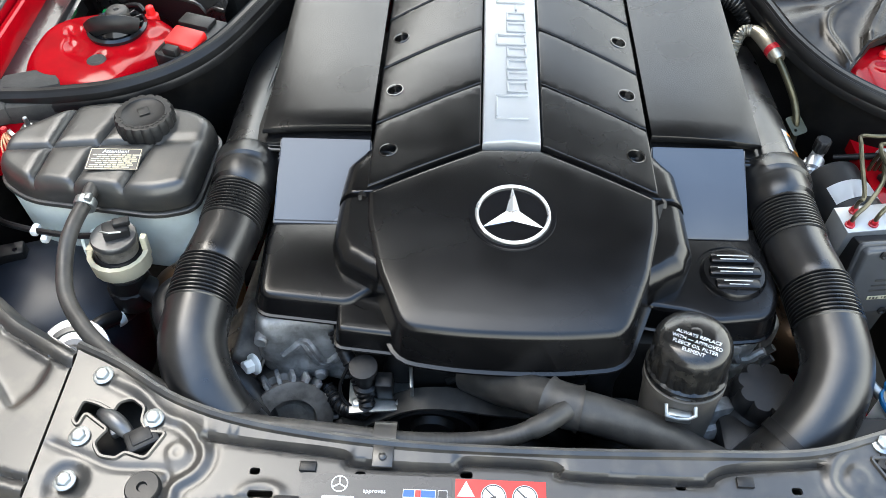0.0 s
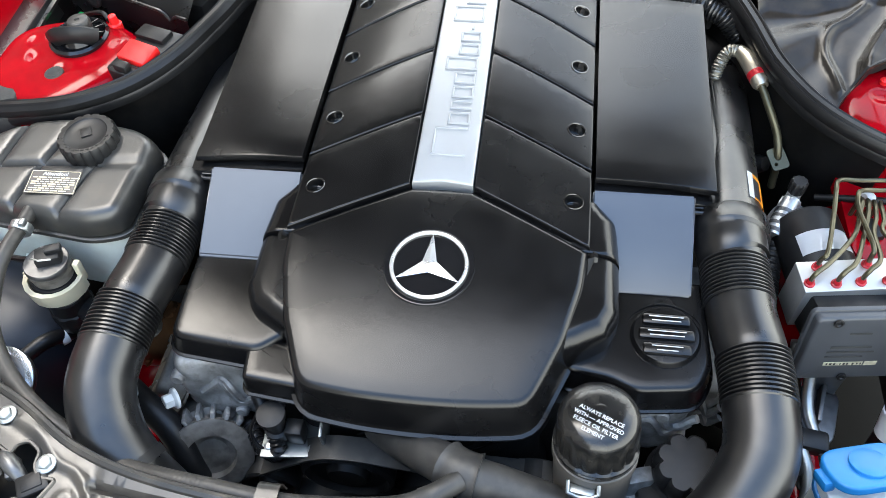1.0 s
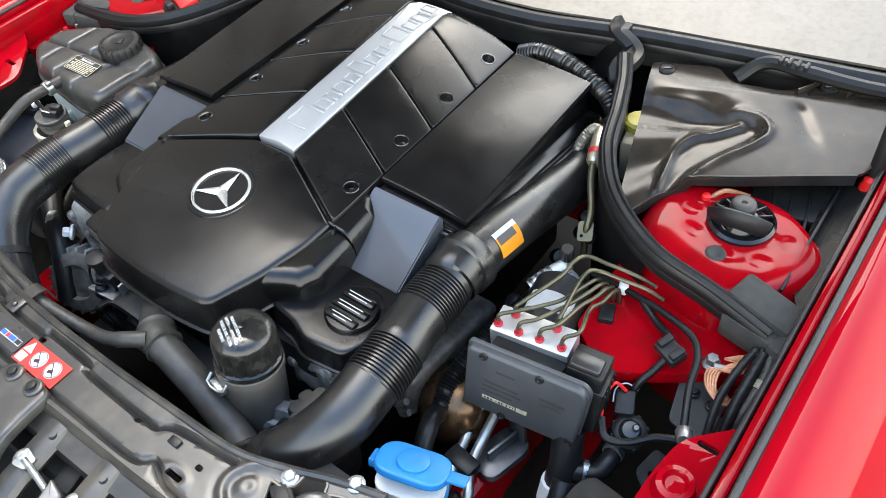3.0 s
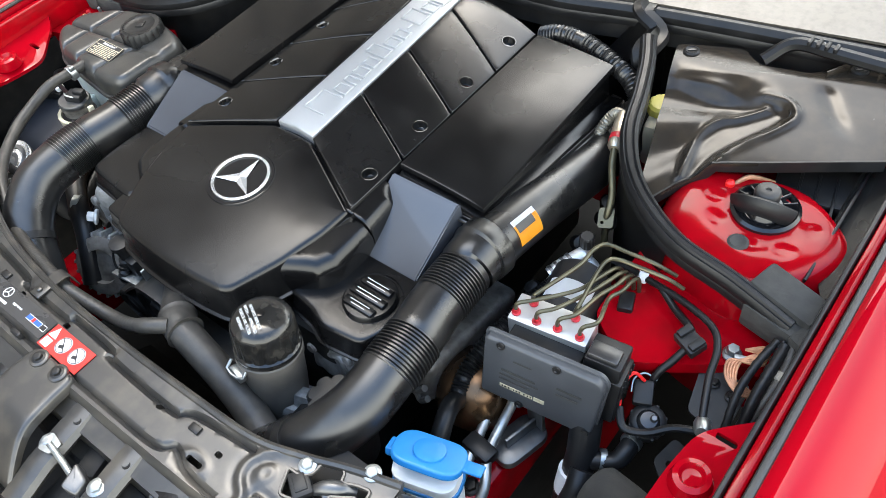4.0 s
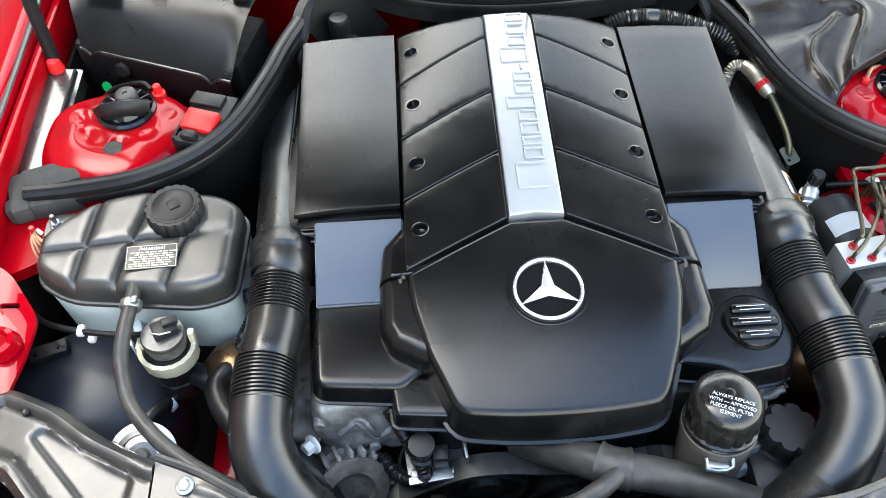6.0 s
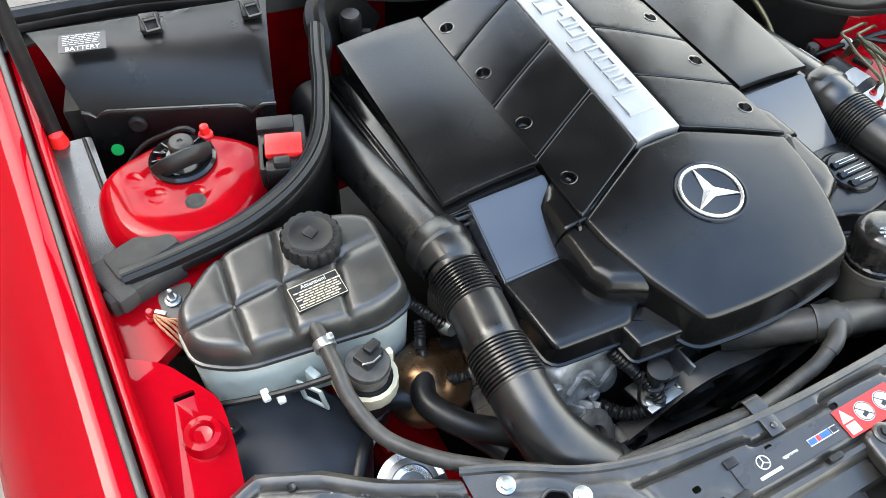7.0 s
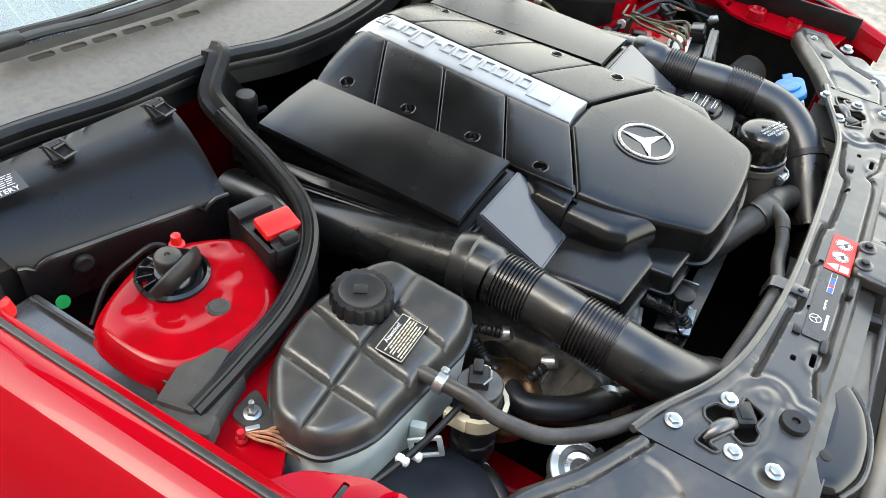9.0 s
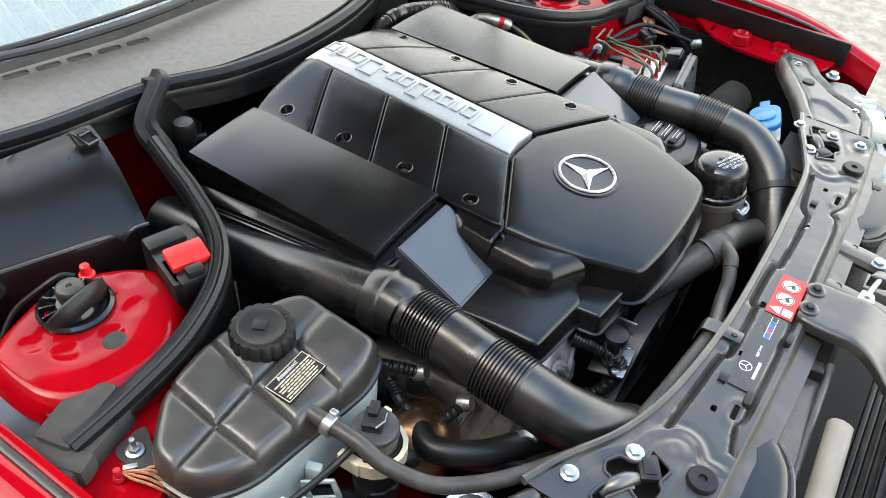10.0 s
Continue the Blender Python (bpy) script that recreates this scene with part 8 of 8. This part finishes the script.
part("head", bm, DULLSTEEL, lk, "cast steel catch head")
bm = bmesh.new()
q = rounded([(0.062, -0.392), (0.086, -0.396), (0.084, -0.412), (0.064, -0.416)], 0.004)
plate(bm, q if area(q) > 0 else q[::-1], [], 0.7905, 0.003)
part("shoe", bm, ZINC, lk)
bm = bmesh.new()
box(bm, (0.118, -0.405, 0.715), (0.075, 0.10, 0.06), 0.006)
box(bm, (0.108, -0.385, 0.748), (0.03, 0.04, 0.02), 0.004, (0, 0, 15))
part("latch_case", bm, DARK, lk, "dark latch case")
rt = thing("radiator", "radiator with a dusty brown-grey top rail", "radiator")
bm = bmesh.new()
q = rounded([(-0.235, -0.352), (-0.060, -0.352), (-0.062, -0.392), (-0.232, -0.400)], 0.004)
plate(bm, q if area(q) > 0 else q[::-1], [], lambda x, y: 0.768 + 0.25 * (y + 0.37), 0.02)
part("rail", bm, DUSTY, rt)
bm = bmesh.new()
sweep(bm, [(-0.26, -0.404, 0.752), (-0.060, -0.396, 0.770)], 0.0052, 10)
part("pipe", bm, DUSTY, rt, "thin dusty pipe along the radiator")
bm = bmesh.new()
box(bm, (-0.085, -0.375, 0.772), (0.020, 0.030, 0.020), 0.003, (0, 0, 12))
part("clip", bm, TRIM, rt)

gr = thing("grille_frame", "black plastic grille surround ahead of the radiator", "grille")
bm = bmesh.new()
sweep(bm, spline([(-0.62, -0.36, 0.735), (-0.45, -0.47, 0.755), (-0.25, -0.525, 0.765), (0.0, -0.545, 0.768), (0.25, -0.525, 0.765), (0.45, -0.47, 0.755), (0.62, -0.36, 0.735)], 8), 1.0, up=(0, 0, 1), shape=[(-0.035, -0.06), (-0.03, 0.0), (-0.015, 0.012), (0.02, 0.010), (0.035, -0.01), (0.035, -0.06)])
part("surround", bm, GLOSSY, gr)
for k in range(5):
    bm = bmesh.new()
    box(bm, (0, -0.50, 0.72 - 0.05 * k), (0.80, 0.01, 0.012), 0.002)
    part("bar", bm, TRIM, gr)
rd = thing("condenser", "dark finned condenser below the front panel", "radiator")
bm = bmesh.new()
box(bm, (0, -0.385, 0.52), (0.80, 0.02, 0.46), 0.003)
part("core", bm, DARK, rd)
for k in range(40):
    bm = bmesh.new()
    box(bm, (0, -0.397, 0.31 + 0.0112 * k), (0.78, 0.006, 0.004), 0)
    part("fin", bm, TRIM, rd)
for s in (-1, 1):
    ag = thing("air_guide", "curved glossy black air guide beside the radiator", "air guide", "air guides")
    lip = [(0.212, -0.349), (0.219, -0.376), (0.246, -0.398), (0.292, -0.411), (0.345, -0.409), (0.385, -0.390)]
    q = [(s * x, y) for x, y in rounded(lip + [(0.400, -0.349)], [0.001, 0.014, 0.016, 0.02, 0.02, 0.014, 0.001], 5)]
    bm = bmesh.new()
    slab(bm, densify(q if area(q) > 0 else q[::-1], 0.012), lambda x, y: 0.785 + 0.25 * (abs(x) - 0.30) * (0.30 - abs(x)) + 0.10 * (y + 0.37), 0.66, 0.016, 6, rings=6)
    part("guide", bm, GLOSSY, ag)
    bm = bmesh.new()
    sweep(bm, [(s * p.x, p.y, 0.772 + 0.10 * (p.y + 0.37)) for p in spline([(x, y, 0) for x, y in inset(lip, 0.0)], 6)], 0.0034, 8)
    part("rim", bm, DUSTY, ag)
    bm = bmesh.new()
    lathe(bm, [(0.007, 0), (0.007, 0.003), (0.003, 0.0035)], Matrix.Translation((s * 0.350, -0.362, 0.783)), 14)
    part("push_pin", bm, TRIM, ag)
    dt = thing("receiver_tube", "pale grey tube standing ahead of the condenser", "tube", "receiver tubes") if s < 0 else None
    if dt:
        bm = bmesh.new()
        sweep(bm, [(-0.150, -0.428, 0.775), (-0.153, -0.428, 0.774), (-0.26, -0.438, 0.745), (-0.34, -0.44, 0.71)], [0.012, 0.015, 0.015, 0.015], 18)
        part("tube", bm, DUSTYTUBE, dt)


LENS = mat("smoky_lamp_lens", (0.22, 0.23, 0.23), 0.12, var=0.1, coat=1.0)


def headlamp(s):
    """Top of a headlamp: grey housing with ribs, clear lens at the front."""
    th = thing("headlamp", "headlamp with grey plastic housing and clear lens", "headlamp", "headlamps")
    bm = bmesh.new()
    q = rounded([(0.475, -0.335), (0.58, -0.245), (0.655, -0.205), (0.70, -0.25), (0.66, -0.36), (0.55, -0.40)], 0.02)
    q = [(s * x, y) for x, y in q]
    slab(bm, densify(q, 0.03), lambda x, y: 0.785 - 0.10 * max(0, (-0.2 - y) / 0.2) ** 1.5, 0.56, 0.012, 4, rings=3)
    body = part("housing", bm, mat("grey_lamp_plastic", (0.20, 0.20, 0.19), 0.5, var=0.25, scale=25, dirt=(0.3, 0.26, 0.18), dirt_amt=0.3), th)
    for k in range(4):
        bm = bmesh.new()
        box(bm, (s * (0.575 + 0.028 * k), -0.285 + 0.004 * k, 0.772 - 0.004 * k), (0.004, 0.07, 0.012), 0.001, (0, 0, s * 28))
        part("rib", bm, TANK, body)
    bm = bmesh.new()
    box(bm, (s * 0.585, -0.315, 0.760), (0.08, 0.05, 0.03), 0.010, (0, 0, s * 25))
    part("lamp_cover", bm, TANK, th)
    bm = bmesh.new()
    q = [(0.47, -0.345), (0.55, -0.405), (0.665, -0.365), (0.71, -0.25), (0.735, -0.26), (0.69, -0.40), (0.56, -0.455), (0.45, -0.38)]
    q = [(s * x, y) for x, y in q]
    slab(bm, densify(rounded(q, 0.012), 0.03), lambda x, y: 0.745 - 0.2 * max(0, -0.30 - y), 0.52, 0.010, 3, rings=0)
    part("lens", bm, LENS, th, "smoky clear lens")
    bolt(th, (s * 0.655, -0.215, 0.792), 0.009, 0.010)


for s in (-1, 1):
    headlamp(s)
# bonnet struts
for s in (-1, 1):
    gs = thing("bonnet_strut", "black gas strut rising from the wing gutter", "gas strut", "bonnet struts")
    bm = bmesh.new()
    sweep(bm, [(s * 0.718, 0.505, 0.80), (s * 0.712, 0.535, 1.05), (s * 0.700, 0.57, 1.36)], 0.0105, 14)
    part("cylinder", bm, TRIM, gs)
    bm = bmesh.new()
    lathe(bm, [(0.012, 0.785), (0.013, 0.80), (0.010, 0.815), (0.004, 0.82)], Matrix.Translation((s * 0.717, 0.50, 0)), 14)
    part("ball_joint", bm, REDCAP, gs)

# bleed nipple by the far strut tower
bl = thing("bleed_nipple", "small red nipple with a tan wire beside the strut tower", "stud")
bm = bmesh.new()
lathe(bm, [(0.011, 0.0), (0.010, 0.012), (0.007, 0.016), (0.006, 0.030), (0.003, 0.032)], Matrix.Translation((0.546, 0.372, 0.776)), 14)
part("stud", bm, REDCAP, bl)
bm = bmesh.new()
sweep(bm, spline([(0.549, 0.375, 0.797), (0.556, 0.386, 0.803), (0.566, 0.398, 0.803), (0.590, 0.415, 0.790)], 5), 0.0035, 8)
part("wire", bm, COPPER, bl)

# fan shroud behind the radiator
fs = thing("fan_shroud", "black plastic fan shroud behind the radiator", "fan shroud")
bm = bmesh.new()
plate(bm, rounded([(-0.46, -0.36), (0.46, -0.36), (0.46, 0.17), (-0.46, 0.17)], 0.03), [disc2d(-0.02, -0.02, 0.185, 48)], 0, 0.012, Matrix.Translation((0, -0.292, 0.555)) @ pose(0, 0, 0, 90, 0, 0))
part("frame", bm, DARK, fs)
bm = bmesh.new()
sweep(bm, [(-0.02 + 0.187 * math.cos(a), -0.280, 0.535 + 0.187 * math.sin(a)) for a in [2 * math.pi * k / 48 for k in range(49)]], 1.0, up=(0, 1, 0), shape=[(-0.004, -0.016), (0.004, -0.016), (0.004, 0.016), (-0.004, 0.016)], caps=False)
part("ring", bm, DARK, fs)
for k in range(7):
    a = 2 * math.pi * k / 7
    bm = bmesh.new()
    box(bm, (0.115, 0, 0), (0.15, 0.046, 0.004), 0.0015, (28, 0, 0), m=Matrix.Translation((-0.02, -0.290, 0.535)) @ pose(0, 0, 0, 90, 0, 0) @ Matrix.Rotation(a, 4, "Z"))
    part("blade", bm, DARK, fs)
bm = bmesh.new()
lathe(bm, [(0.055, -0.01), (0.055, 0.02), (0.048, 0.03), (0.02, 0.034)], Matrix.Translation((-0.02, -0.290, 0.535)) @ pose(0, 0, 0, 90, 0, 0) @ pose(0, 0, 0, 180, 0, 0), 30)
part("hub", bm, DARK, fs)
bm = bmesh.new()
sw = [(-0.44, -0.285, 0.30), (0.44, -0.285, 0.30), (0.44, -0.14, 0.22), (-0.44, -0.14, 0.22)]
bm.faces.new([bm.verts.new(p) for p in sw])
bmesh.ops.solidify(bm, geom=bm.faces[:], thickness=0.006)
part("lower_guide", bm, DARK, fs)
